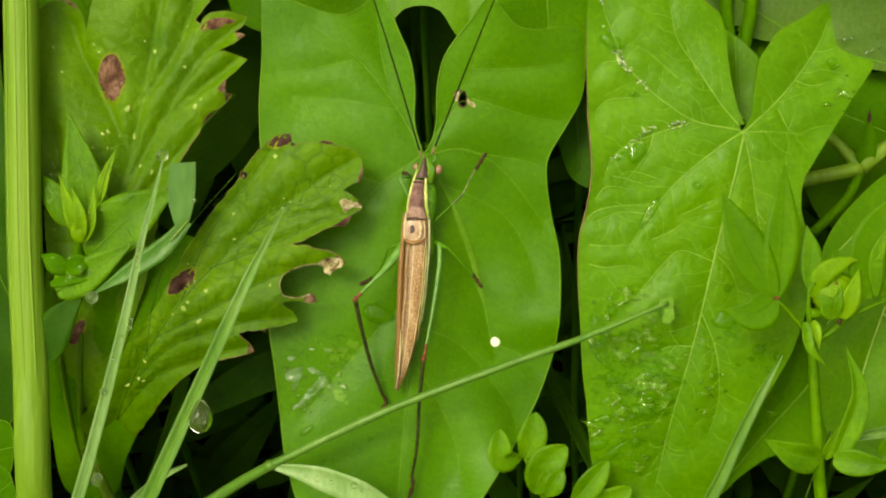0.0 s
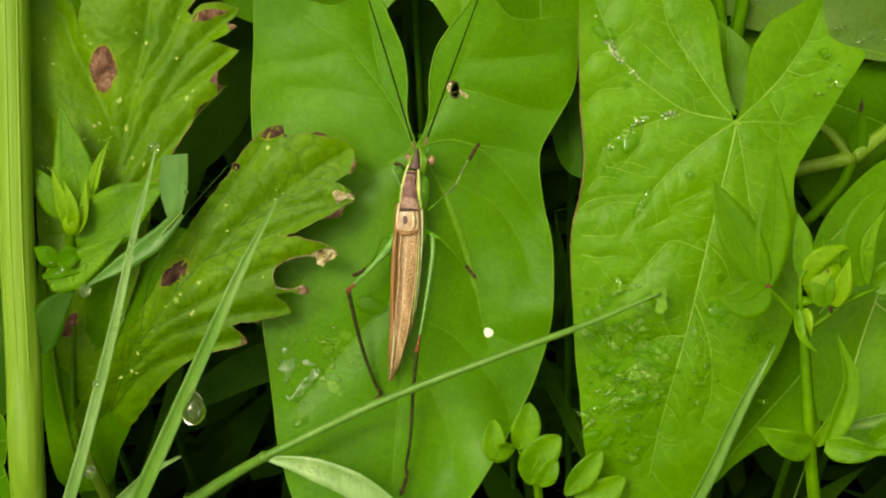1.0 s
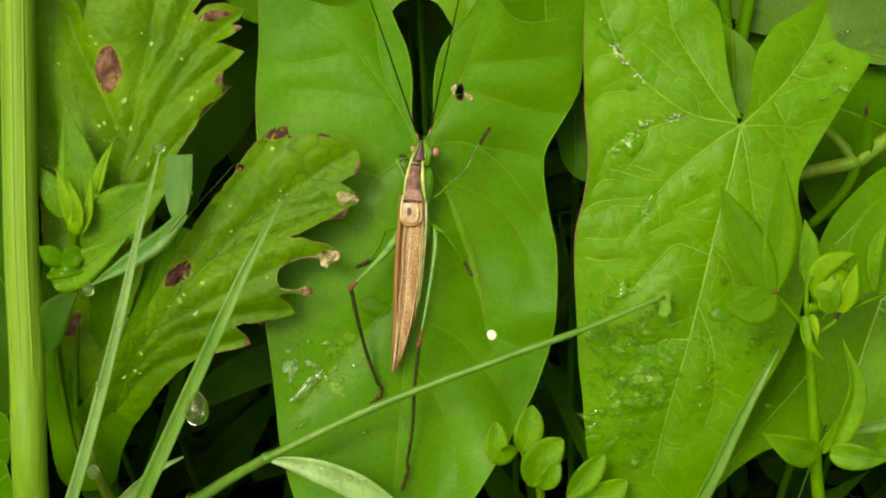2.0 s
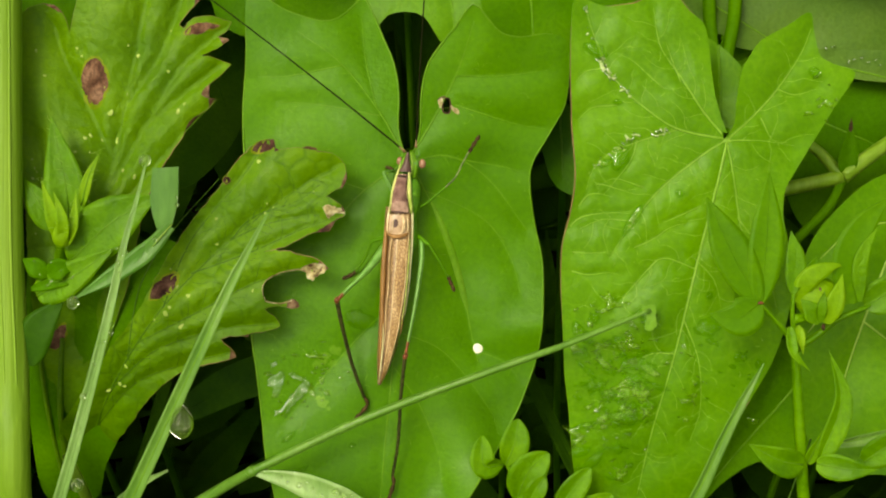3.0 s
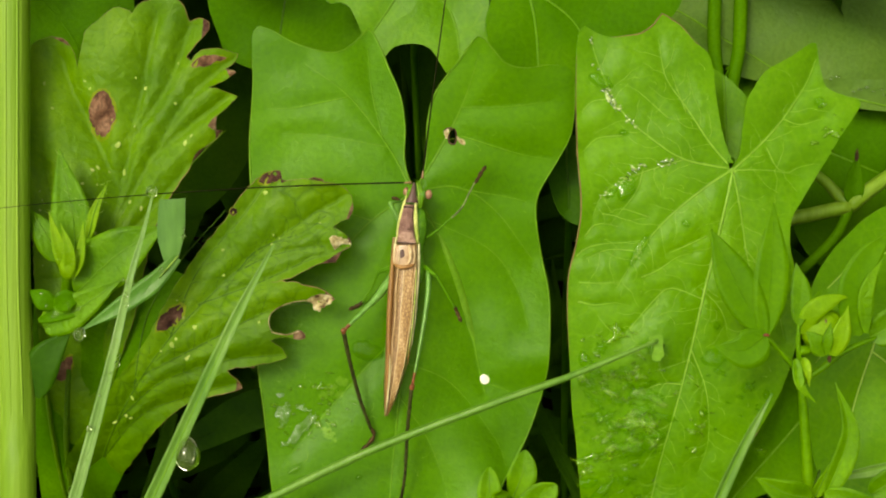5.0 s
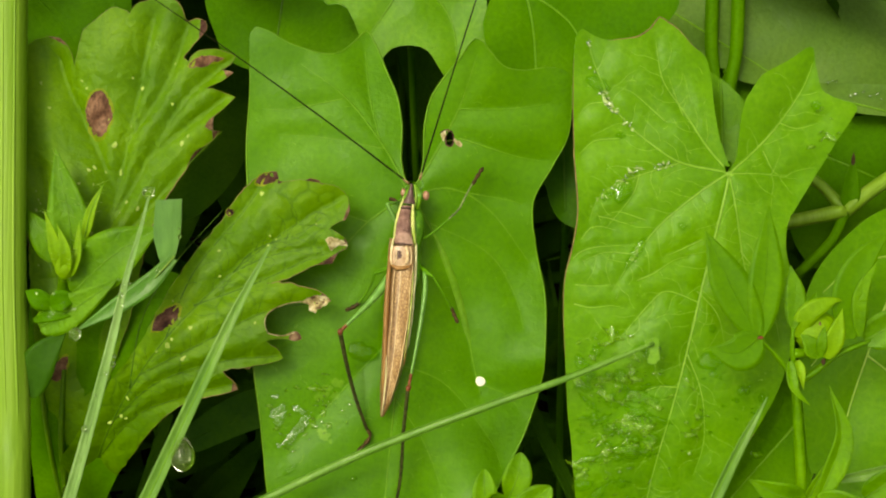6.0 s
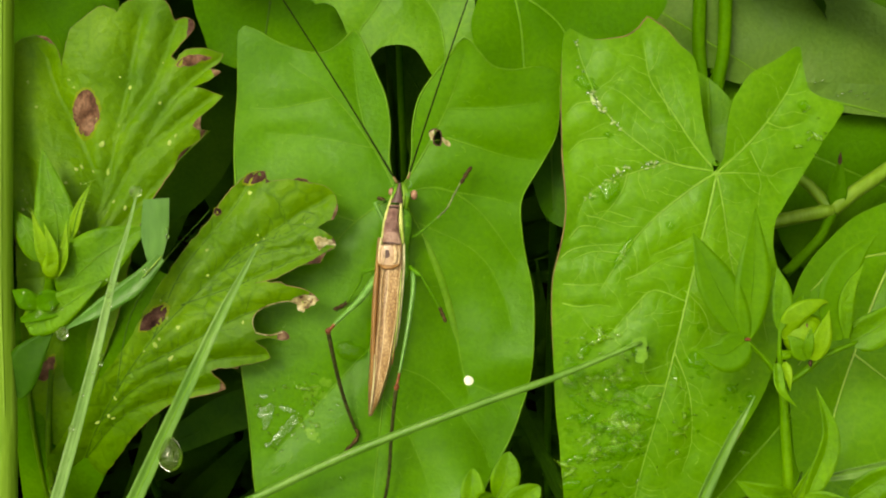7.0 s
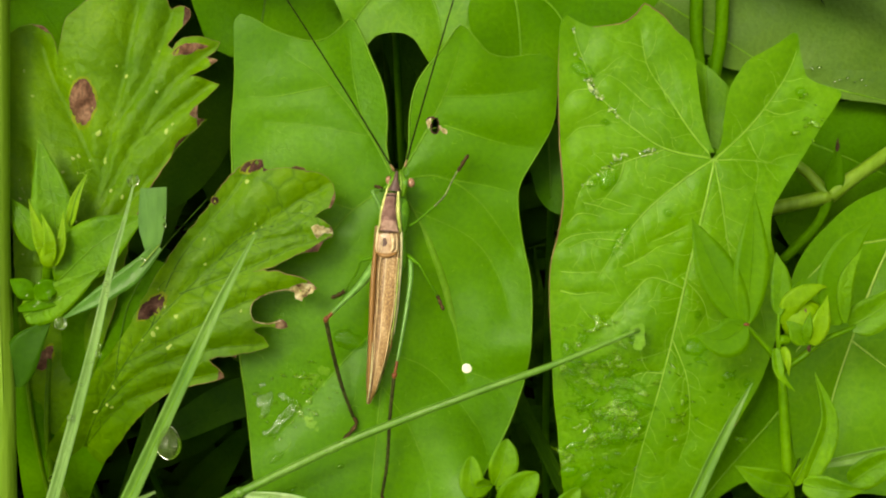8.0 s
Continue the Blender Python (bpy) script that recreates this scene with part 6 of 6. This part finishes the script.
# white crumbs of water held by the veins, half of them painted pale as glints
for line, n in (([(13.3, 15.9), (14.0, 14.5), (15.26, 13.2), (16.98, 11.68), (18.3, 10.8)], 76), ([(15.7, 8.7), (16.39, 9.1), (17.96, 9.45), (19.68, 9.67)], 50), ([(12.6, 6.2), (14.28, 7.7), (16.1, 8.5)], 30), ([(11.97, 20.17), (12.27, 18.7), (12.56, 17.47)], 10), ([(15.9, 1.03), (16.29, 2.11), (16.68, 2.75)], 18)):
    c = curve_through([q[:2] for q in line], 0.1)
    crumbs = []
    nests = [rng.random() for _ in range(2 + n // 25)]
    for i in range(n):
        x, y = c[int((len(c) - 1) * min(1.0, max(0.0, rng.choice(nests) + rng.gauss(0, 0.07))))]
        r = rng.uniform(0.04, 0.14) * (1.5 if i % 7 == 0 else 0.9)
        pool((x + rng.gauss(0, 0.17), y + rng.gauss(0, 0.17)), (r * rng.uniform(0.7, 1.8), r * rng.uniform(0.5, 1.0)), RIGHT, 9000 + i, DEW, 0.12, rng.uniform(-0.8, 0.8), 0.5, into=crumbs)
    sprinkle(crumbs[::2], DEW, "white crumbs of water held by a leaf vein")
    sprinkle(crumbs[1::2], PAINTED_GLINT, "pale painted water glints along a leaf vein")
for x, y in [(37.07, 18.94), (37.74, 19.06), (39.84, 17.84), (40.51, 18.01), (41.23, 17.62), (41.96, 17.85), (42.34, 17.29), (39.29, 17.61)]:
    pool((x, y), (rng.uniform(0.15, 0.4), rng.uniform(0.08, 0.2)), surface(plane_of(0, 0, -11.6, 0, 0), wave=0.0), int(9900 + 10 * x), DEW, 0.15, 0.1, 0.5)
egg = [(2.9, -9.7)][0]
lone("white_fleck", ball((egg[0], egg[1], float(MID(*egg)[0])), (0.46, 0.48, 0.14), 1, 0.03, 6, 18, low=0.0), WHITE, (egg[0], egg[1], float(MID(*egg)[0])), "round chalk-white fleck on the bindweed leaf", "fleck")

# ---- the bush-cricket ----
HOME = (-4.16, 2.53, 1)
cricket = thing("bush_cricket", HOME, "slender bush-cricket, tan wings, purple-brown back, green flanks", "insect")


def wing_half(stations, right):
    """One half of the roof of folded forewings, between its lower edge and its ridge."""
    verts, faces = [], []
    m = 7
    for (x0, y0), (x1, y1), top in stations:
        edge = np.array((x1, y1, 0.9) if right else (x0 - 0.3 * min(1.0, x1 - x0), y0, 1.3))
        ridge = np.array((x0 + (x1 - x0) * 0.44, (y0 + y1) / 2, top))
        k = 0.30 if not right else 0.16
        knee = np.array((x0 + (x1 - x0) * k, y0, top - 0.15)) if not right else np.array((x1 - (x1 - x0) * k, y1, top - 0.2))
        line = curve_through([edge, edge * 0.35 + knee * 0.65 + np.array((0, 0, 0.12)), knee, ridge], 10)
        for q in np.linspace(0, 1, m):
            i = q * (len(line) - 1)
            a, b = line[int(i)], line[min(int(i) + 1, len(line) - 1)]
            verts.append(tuple(a + (b - a) * (i - int(i))))
    for i in range(len(stations) - 1):
        for j in range(m - 1):
            a = i * m + j
            faces.append((a, a + 1, a + m + 1, a + m) if right else (a + m, a + m + 1, a + 1, a))
    n = len(verts)
    verts += [(x, y, z - 0.12) for x, y, z in verts]
    faces += [tuple(n + i for i in reversed(f)) for f in faces]
    return verts, faces


def shield(rows):
    """An arched plate lofted over cross rows of left, right, edge height and top height."""
    verts, faces = [], []
    m = 9
    for (x0, y0), (x1, y1), low, top in rows:
        for j in range(m):
            q = j / (m - 1)
            verts.append((x0 + (x1 - x0) * q, y0 + (y1 - y0) * q, low + (top - low) * math.sin(math.pi * q) ** 0.6))
    for i in range(len(rows) - 1):
        for j in range(m - 1):
            a = i * m + j
            faces.append((a + m, a + m + 1, a + 1, a))
    n = len(verts)
    verts += [(x, y, z - 0.15) for x, y, z in verts]
    faces += [tuple(n + i for i in reversed(f)) for f in faces]
    return verts, faces


WING_ROWS = [
    ((-4.97, 3.00), (-3.07, 3.01), 2.95),
    ((-5.06, 2.22), (-2.83, 2.23), 3.05),
    ((-5.16, 0.67), (-2.82, 0.67), 3.1),
    ((-5.30, -1.28), (-2.97, -1.27), 3.05),
    ((-5.45, -3.71), (-3.21, -3.71), 2.9),
    ((-5.56, -6.16), (-3.56, -6.16), 2.7),
    ((-5.62, -8.13), (-4.00, -8.13), 2.5),
    ((-5.73, -9.87), (-4.50, -9.87), 2.2),
    ((-5.79, -11.38), (-5.06, -11.38), 1.9),
    ((-5.91, -12.56), (-5.67, -12.56), 1.5),
]
left_wing = part("left_forewing", wing_half(WING_ROWS, False), WING_FIELD, cricket)
right_wing = part("right_forewing", wing_half(WING_ROWS, True), WING, cricket)
for q, r, pale in ((0.2, 0.04, 1), (0.43, 0.05, 1), (0.83, 0.04, 1)):
    line = [(x0 + (x1 - x0) * (q + 0.02 * math.sin(3 * k + 9 * q)), (y0 + y1) / 2, top - (0.0 if q < 0.7 else 0.12) - (0.06 if q < 0.3 else 0.0)) for k, ((x0, y0), (x1, y1), top) in enumerate(WING_ROWS[2:9])]
    part("wing_vein", tube(line, [r, r, r * 0.5], 6), WING_EDGE if pale else WING_SIDE, left_wing if q < 0.44 else right_wing, "pale raised wing vein" if pale else "brown wing vein")
part("wing_side", tube([(-5.09, 2.04, 2.5), (-5.29, -0.31, 2.3), (-5.44, -2.76, 2.2), (-5.55, -5.71, 2.0), (-5.65, -8.68, 1.8), (-5.87, -11.92, 1.5)], [0.12, 0.25, 0.26, 0.24, 0.16, 0.05], 10, 1.5), WING_SIDE, left_wing, "russet lower edge of the wing")
part("wing_side", tube([(-2.94, 2.53, 2.4), (-2.94, 0.68, 2.3), (-3.09, -1.77, 2.2), (-3.29, -4.23, 2.0), (-3.59, -6.46, 1.8)], [0.1, 0.12, 0.1, 0.08, 0.04], 8, 1.5), CREAM, right_wing, "pale cream wing edge")
part("wing_vein", tube([(-4.87, 2.96, 2.95), (-5.02, 2.03, 2.98), (-5.12, 0.91, 2.95)], [0.08, 0.09, 0.04], 8), CREAM, left_wing, "pale cream shoulder vein")
part("wing_vein", tube([(-5.42, -7.14, 2.65), (-5.48, -9.12, 2.4), (-5.69, -11.12, 2.0), (-5.86, -12.35, 1.6)], [0.02, 0.06, 0.06, 0.03], 8), CREAM, left_wing, "pale cream trailing edge")
part("wing_vein", tube([(-3.13, 0.19, 2.75), (-3.32, -2.74, 2.65), (-3.57, -5.19, 2.5), (-3.91, -7.41, 2.3)], [0.05, 0.06, 0.05, 0.02], 8), YELLOW, right_wing, "yellowish long vein")
part("wing_tip", tube([(-3.82, -5.95, 2.1), (-3.83, -7.18, 2.0), (-3.93, -8.07, 1.9)], [0.05, 0.1, 0.03], 8), WING_SIDE, right_wing, "brown tip of the hind wing")
part("wing_mirror", shield([(*[(-4.91, 2.28), (-3.35, 2.19)], 2.95, 3.15), (*[(-5.01, 1.8), (-3.31, 1.7)], 3.0, 3.25), (*[(-5.06, 1.12), (-3.31, 1.02)], 3.0, 3.3), (*[(-5.01, 0.58), (-3.4, 0.49)], 2.98, 3.2)]), MIRROR, left_wing, "pale sound panel of the wing")
part("mirror_spot", ball((-4.37, 1.46, 3.22), (0.27, 0.48, 0.09), 3, 0.12, 5, 14, low=0.0), CROWN, left_wing, "dark hollow of the sound panel")
part("mirror_frame", tube([(-4.91, 2.33, 3.05), (-5, 1.7, 3.1), (-5.05, 1.02, 3.1), (-4.96, 0.53, 3.05)], [0.05, 0.08, 0.08, 0.05], 6), WING_EDGE, left_wing)
part("mirror_frame", tube([(-3.35, 2.23, 3.05), (-3.3, 1.6, 3.1), (-3.3, 1.02, 3.1), (-3.45, 0.49, 3.05)], [0.05, 0.09, 0.09, 0.05], 6), WING_EDGE, left_wing)
part("mirror_frame", tube([(-4.76, 2.18, 3.12), (-4.56, 1.84, 3.25), (-4.61, 1.02, 3.28), (-4.76, 0.63, 3.15)], [0.03, 0.05, 0.05, 0.03], 6), WING_EDGE, left_wing)
part("mirror_frame", tube([(-3.78, 2.18, 3.2), (-3.63, 1.79, 3.32), (-3.63, 1.11, 3.34), (-3.83, 0.68, 3.2)], [0.08, 0.16, 0.16, 0.06], 8), WING_EDGE, left_wing)
part("mirror_rim", tube([(-5.1, 0.68, 3), (-4.56, 0.39, 3.2), (-3.88, 0.39, 3.25), (-3.3, 0.63, 3.1)], [0.08, 0.19, 0.19, 0.08], 8), WING_SIDE, left_wing, "brown ridge behind the sound panel")


pronotum = part("pronotum", shield([(*[(-4.76, 2.62), (-3.26, 2.53)], 2.9, 3.25), (*[(-4.71, 3.35), (-3.31, 3.26)], 2.95, 3.35), (*[(-4.62, 4.13), (-3.4, 4.03)], 2.95, 3.35), (*[(-4.42, 4.81), (-3.4, 4.76)], 2.95, 3.3), (*[(-4.28, 5.4), (-3.35, 5.35)], 2.95, 3.3), (*[(-4.13, 5.78), (-3.31, 5.74)], 2.9, 3.15)]), PURPLE, cricket, "purple-brown back shield")
part("pronotum_rear", shield([(*[(-4.81, 2.53), (-3.16, 2.43)], 2.92, 3.29), (*[(-4.76, 2.97), (-3.26, 2.87)], 2.97, 3.37), (*[(-4.67, 3.45), (-3.31, 3.35)], 2.95, 3.36)]), PALE_PURPLE, pronotum, "paler pinkish rear of the shield")
part("pronotum_edge", tube([(-4.83, 2.39, 2.6), (-4.73, 3.7, 2.7), (-4.53, 4.68, 2.75), (-4.29, 5.65, 2.7), (-3.95, 6.64, 2.6)], [0.08, 0.11, 0.13, 0.1, 0.05], 8), YELLOW, pronotum, "bright yellow side stripe")
part("pronotum_edge", tube([(-3.03, 2.39, 2.5), (-3.17, 3.7, 2.7), (-3.22, 4.68, 2.75), (-3.22, 5.65, 2.7), (-3.07, 6.64, 2.6)], [0.15, 0.2, 0.2, 0.14, 0.07], 8), YELLOW, pronotum)
part("pronotum_groove", tube([(-4.22, 5.58, 3.1), (-3.78, 5.57, 3.35), (-3.4, 5.49, 3.1)], [0.08, 0.1, 0.08], 8), CROWN, pronotum, "dark cross groove")
part("pronotum_groove", tube([(-4.42, 4.66, 3.12), (-3.88, 4.6, 3.36), (-3.4, 4.56, 3.12)], [0.03, 0.06, 0.03], 8), PURPLE, pronotum)
part("pronotum_groove", tube([(-4.56, 3.74, 3.12), (-3.97, 3.68, 3.42), (-3.35, 3.64, 3.12)], [0.03, 0.07, 0.03], 8), PURPLE, pronotum)
part("pronotum_groove", tube([(-4.77, 2.53, 2.95), (-4.07, 2.47, 3.3), (-3.26, 2.43, 2.95)], [0.07, 0.11, 0.07], 8), CROWN, pronotum)
part("thorax", ball((-3.3, 3.5, 1.5), (1.08, 2.6, 1.0), 2, 0.06, 10, 20), BODY_GREEN, cricket, "bright green flank")
part("thorax", ball((-3.36, 0.79, 1.4), (0.95, 1.8, 0.9), 5, 0.08, 10, 18), BODY_GREEN, cricket)
part("abdomen", tube([(-3.94, 2.02, 1.5), (-4.05, -1.92, 1.4), (-4.45, -6.38, 1.2), (-4.66, -9.11, 1)], [1.0, 1.05, 0.85, 0.3], 14), BODY_GREEN, cricket)
head = part("head", ball((-3.39, 6.74, 1.8), (0.7, 1.0, 1.05), 4, 0.02, 10, 18), BODY_GREEN, cricket)
part("crown", shield([(*[(-4.13, 5.98), (-3.01, 5.93)], 2.85, 3.1), (*[(-3.84, 6.46), (-3.11, 6.46)], 2.85, 3.12), (*[(-3.6, 7.05), (-3.16, 7.05)], 2.85, 3.1), (*[(-3.45, 7.68), (-3.21, 7.68)], 2.7, 2.95)]), CROWN, head, "dark brown pointed crown")
part("cheek", tube([(-4, 5.91, 2.5), (-3.75, 6.78, 2.7), (-3.46, 7.66, 2.6)], [0.14, 0.17, 0.08], 8), VEIN_SOFT, head)
part("cheek", tube([(-2.85, 5.5, 2.3), (-2.68, 6.6, 2.4), (-3.0, 7.7, 2.5)], [0.2, 0.32, 0.12], 10), VEIN_SOFT, head)
part("cheek_stripe", tube([(-3.0, 5.7, 2.6), (-2.93, 6.7, 2.75), (-3.1, 7.66, 2.65)], [0.06, 0.09, 0.05], 8), VEIN, head, "whitish stripe on the cheek")
part("eye", ball((-4.04, 6.93, 2.35), (0.27, 0.38, 0.32), 1, 0.0, 10, 16), EYE_PINK, head, "rosy brown bulging eye")
part("eye", ball((-2.08, 6.68, 2.35), (0.32, 0.43, 0.36), 1, 0.0, 10, 16), EYE_PINK, head)
part("eye_socket", tube([(-2.94, 6.61, 2.3), (-2.4, 6.7, 2.4)], [0.4, 0.34], 10), FEMUR_GREEN, head)
part("eye_socket", tube([(-3.52, 6.7, 2.3), (-4.01, 6.84, 2.4)], [0.4, 0.3], 10), FEMUR_GREEN, head)
part("palp", tube([(-2.85, 7.13, 1.8), (-2.36, 7.54, 1.6), (-2.47, 8.04, 1.5)], [0.1, 0.09, 0.06], 8), FEMUR_GREEN, head)


def leg(name, femur, fr, tibia, tr, tarsus, femur_material, tibia_material=LEG_BROWN, knee=True, spines=0):
    """A jointed leg: the thigh carries shin and foot; it turns at the hip."""
    f = part(name, tube(femur, fr, 10, step=0.3), femur_material, cricket, "", joint=femur[0])
    if knee:
        c = curve_through(femur, 0.2)
        part("thigh_end", tube(c[int(len(c) * 0.86):], [fr[-1] * 1.3, fr[-1] * 1.15], 10, smooth=False), KNEE_RED, f, "reddish lower end of the thigh")
        part("knee", ball(femur[-1], (0.26, 0.3, 0.26), 2, 0.1, 8, 12), KNEE_RED, f, "red-brown knee")
    s = part("shin", tube(tibia, tr, 8, step=0.3), tibia_material, f)
    c = curve_through(tibia, 0.1)
    if spines:
        bits = []
        for i in range(spines):
            q = c[int((0.15 + 0.8 * i / spines) * (len(c) - 1))]
            d = c[-1] - c[0]
            n = np.array((d[1], -d[0], 0)) / np.linalg.norm(d[:2]) * (1 if i % 2 else -1)
            bits.append(tube([q, q + n * 0.26 + d / np.linalg.norm(d) * 0.16], [0.035, 0.008], 4))
        part("spine_row", joined(bits), LEG_BROWN, f)
    part("foot", tube(tarsus, [0.11, 0.19, 0.12, 0.21, 0.12, 0.2, 0.08], 8, step=0.1), FOOT_BROWN, f, "brown jointed foot")
    return f


hind_left = leg("hind_leg", [(-4.93, 0.05, 1.6), (-6.54, -2.2, 2.6), (-8.33, -4.02, 3.4), (-9.33, -5.07, 3.6)], [0.42, 0.36, 0.19, 0.12], [(-9.34, -5.18, 3.5), (-8.88, -7.76, 2.6), (-8.18, -10.79, 1.6), (-7.2, -13.76, 0.7)], [0.2, 0.17, 0.16, 0.14], [(-7.21, -13.67, 0.6), (-6.92, -14.38, 0.5), (-7.47, -15.19, 0.4), (-8.07, -15.74, 0.4)], FEMUR_GREEN, spines=20)
hind_right = leg("hind_leg", [(-2.17, 0.05, 1.6), (-2.16, -1.91, 2.2), (-2.73, -5.8, 2.8), (-3.5, -9.92, 3)], [0.22, 0.2, 0.14, 0.1], [(-3.55, -10.06, 3), (-3.92, -13.67, 2.2), (-4.19, -17.72, 1.4), (-4.67, -20.63, 0.6)], [0.18, 0.15, 0.14, 0.13], [(-4.67, -20.63, 0.6), (-4.58, -21.35, 0.5), (-4.88, -22.37, 0.4), (-5.18, -23.16, 0.4)], FEMUR_GREEN, spines=20)
mid_left = leg("middle_leg", [(-4.64, 0.79, 1.3), (-5.52, 0.25, 1.6), (-6.49, -0.05, 1.8)], [0.22, 0.2, 0.15], [(-6.49, -0.05, 1.8), (-7.02, -1.33, 1.2), (-7.95, -2.73, 0.7)], [0.11, 0.1, 0.09], [(-7.86, -2.64, 0.6), (-8.46, -3.04, 0.5), (-9.16, -3.33, 0.5)], LEG_GREEN, LEG_GREEN, knee=False)
mid_right = leg("middle_leg", [(-2.47, 0.44, 1.3), (-1.87, -0.05, 1.8), (-1.42, -0.34, 1.9)], [0.22, 0.2, 0.15], [(-1.43, -0.34, 1.8), (-0.59, -1.73, 1.3), (0.2, -3.13, 0.8)], [0.11, 0.1, 0.09], [(0.15, -3.03, 0.6), (0.4, -3.63, 0.5), (0.75, -4.43, 0.5)], LEG_GREEN, LEG_GREEN, knee=False)
fore_right = leg("front_leg", [(-2.47, 2.91, 1.3), (-1.58, 3.4, 1.6), (-0.1, 4.68, 1.7)], [0.13, 0.1, 0.08], [(-0.1, 4.68, 1.7), (0.79, 5.58, 1.4), (1.39, 6.78, 1.1), (1.98, 7.88, 0.9)], [0.085, 0.075, 0.07], [(1.98, 7.78, 0.9), (2.28, 8.29, 0.8), (2.58, 8.79, 0.75), (2.93, 9.29, 0.7)], LEG_GREEN, LEG_PALE, knee=False)
fore_left = leg("front_leg", [(-4.44, 4, 1.4), (-4.93, 4.88, 1.6), (-5.51, 6, 1.7)], [0.2, 0.17, 0.13], [(-5.51, 6, 1.7), (-5.04, 6.13, 1.3), (-4.56, 6.19, 1)], [0.1, 0.09, 0.08], [(-4.66, 6.2, 0.9), (-4.97, 6.41, 0.7), (-5.37, 6.51, 0.6)], FEMUR_GREEN, FEMUR_GREEN, knee=False)


def antenna(joint, length, bend, rise):
    """A hair-thin feeler, built pointing up the slope from its joint."""
    x, y, z = joint
    pts = [(x + bend * q * q * length, y + q * length, z + rise * q * length * (1.0 - 0.25 * q)) for q in (0, 0.009, 0.022, 0.2, 0.4, 0.6, 0.8, 1.0)]
    a = part("antenna", tube(pts, [0.08, 0.066, 0.056, 0.047, 0.038, 0.03, 0.02], 8), FEELER, cricket, "long hair-thin dark antenna", joint)
    part("antenna_base", tube(pts[:2] + [pts[2]], [0.13, 0.1, 0.06], 8, step=0.3), FEELER_BASE, a, "tan jointed antenna base")
    return a


left_feeler = antenna((-3.56, 7.7, 2.7), 39.0, -0.05, 0.26)
right_feeler = antenna((-2.63, 8.04, 2.7), 39.0, 0.02, 0.12)


# ---- what moves ----
def motions():
    # the cricket steps forward a little, then rests
    steps = [(0.0, 0.0, -1.04), (1.2, 0.0, -1.0), (1.5, 0.0, -0.85), (1.95, 0.0, -0.2), (2.3, 0.0, -0.05), (3.0, 0.0, 0.0), (4.7, 0.0, 0.0), (5.8, 0.07, 0.07), (8.0, 0.04, 0.08)]
    walk(cricket, [(t, BANK @ pose((HOME[0] + x) * MM, (HOME[1] + y) * MM, HOME[2] * MM)) for t, x, y in steps])

    def swing(ob, rows):
        x, y, z = ob.location
        walk(ob, [(r[0], pose(x + (r[2] if len(r) > 2 else 0) * MM, y + (r[3] if len(r) > 2 else 0) * MM, z, 0, 0, r[1])) for r in rows])

    swing(left_feeler, [(0.0, 15.5), (1.2, 15.5), (2.1, 19), (2.3, 34.5), (2.4, 50.5), (2.5, 51.5), (3.1, 51), (3.2, 55), (3.3, 88), (3.4, 92), (3.5, 94.4), (4.0, 93), (4.5, 92.4), (4.7, 92.4), (5.6, 89), (5.8, 78), (5.9, 61), (6.0, 53), (6.2, 42), (6.5, 29), (7.0, 31), (8.0, 31)])
    swing(right_feeler, [(0.0, -22), (1.2, -19.8), (2.1, -10), (2.3, -5), (2.5, -2), (3.2, -3), (3.5, -1.2), (4.0, -2.5), (4.5, -4.7), (4.7, -5), (5.8, -16), (6.5, -17.5), (7.0, -18), (8.0, -16)])
    # legs: seconds, turn, and the slide of the hip along and up
    swing(hind_left, [(0.0, 0.0, 0.1, 0.62), (1.2, 0.0, 0.1, 0.6), (1.95, 0.0, 0.0, 0.1), (2.3, 0.0, 0.0, 0.0), (8.0, 0.0, 0.0, 0.0)])
    swing(hind_right, [(0.0, 0.0, 0.1, 0.32), (1.2, 0.0, 0.1, 0.3), (1.95, 0.0, 0.0, 0.05), (2.3, 0.0, 0.0, 0.0), (8.0, 0.0, 0.0, 0.0)])
    swing(fore_right, [(0.0, 0.0, -0.85, -1.05), (1.2, 0.0, -0.8, -1.0), (1.95, 0.0, -0.3, -0.4), (2.3, 0.0, -0.1, -0.1), (2.5, 0.0, 0.0, 0.0), (8.0, 0.0, 0.0, 0.0)])
    swing(mid_right, [(0.0, 12.0), (1.2, 12.0), (2.3, 1.0), (2.5, 0.0), (8.0, 0.0)])
    # the trefoil sprig sways in the breeze
    sway = [(0.0, 0, 2), (0.5, 2.5, 3), (1.0, -1.5, 5), (2.5, 4.5, 0), (3.0, 4.5, 7), (3.5, 0, 0), (4.0, 0.5, 4), (4.5, 1.5, 2.5), (6.0, -1.5, 5), (6.5, -2.5, 1), (7.0, -2, 0), (7.5, -1.5, 0.5), (8.0, 0, 3)]
    x, y, z = (29.94, -21.13, 4)
    walk(trefoil, [(t, BANK @ pose((x + a * 0.046) * MM, (y + b * 0.046) * MM, z * MM)) for t, a, b in sway])


motions()
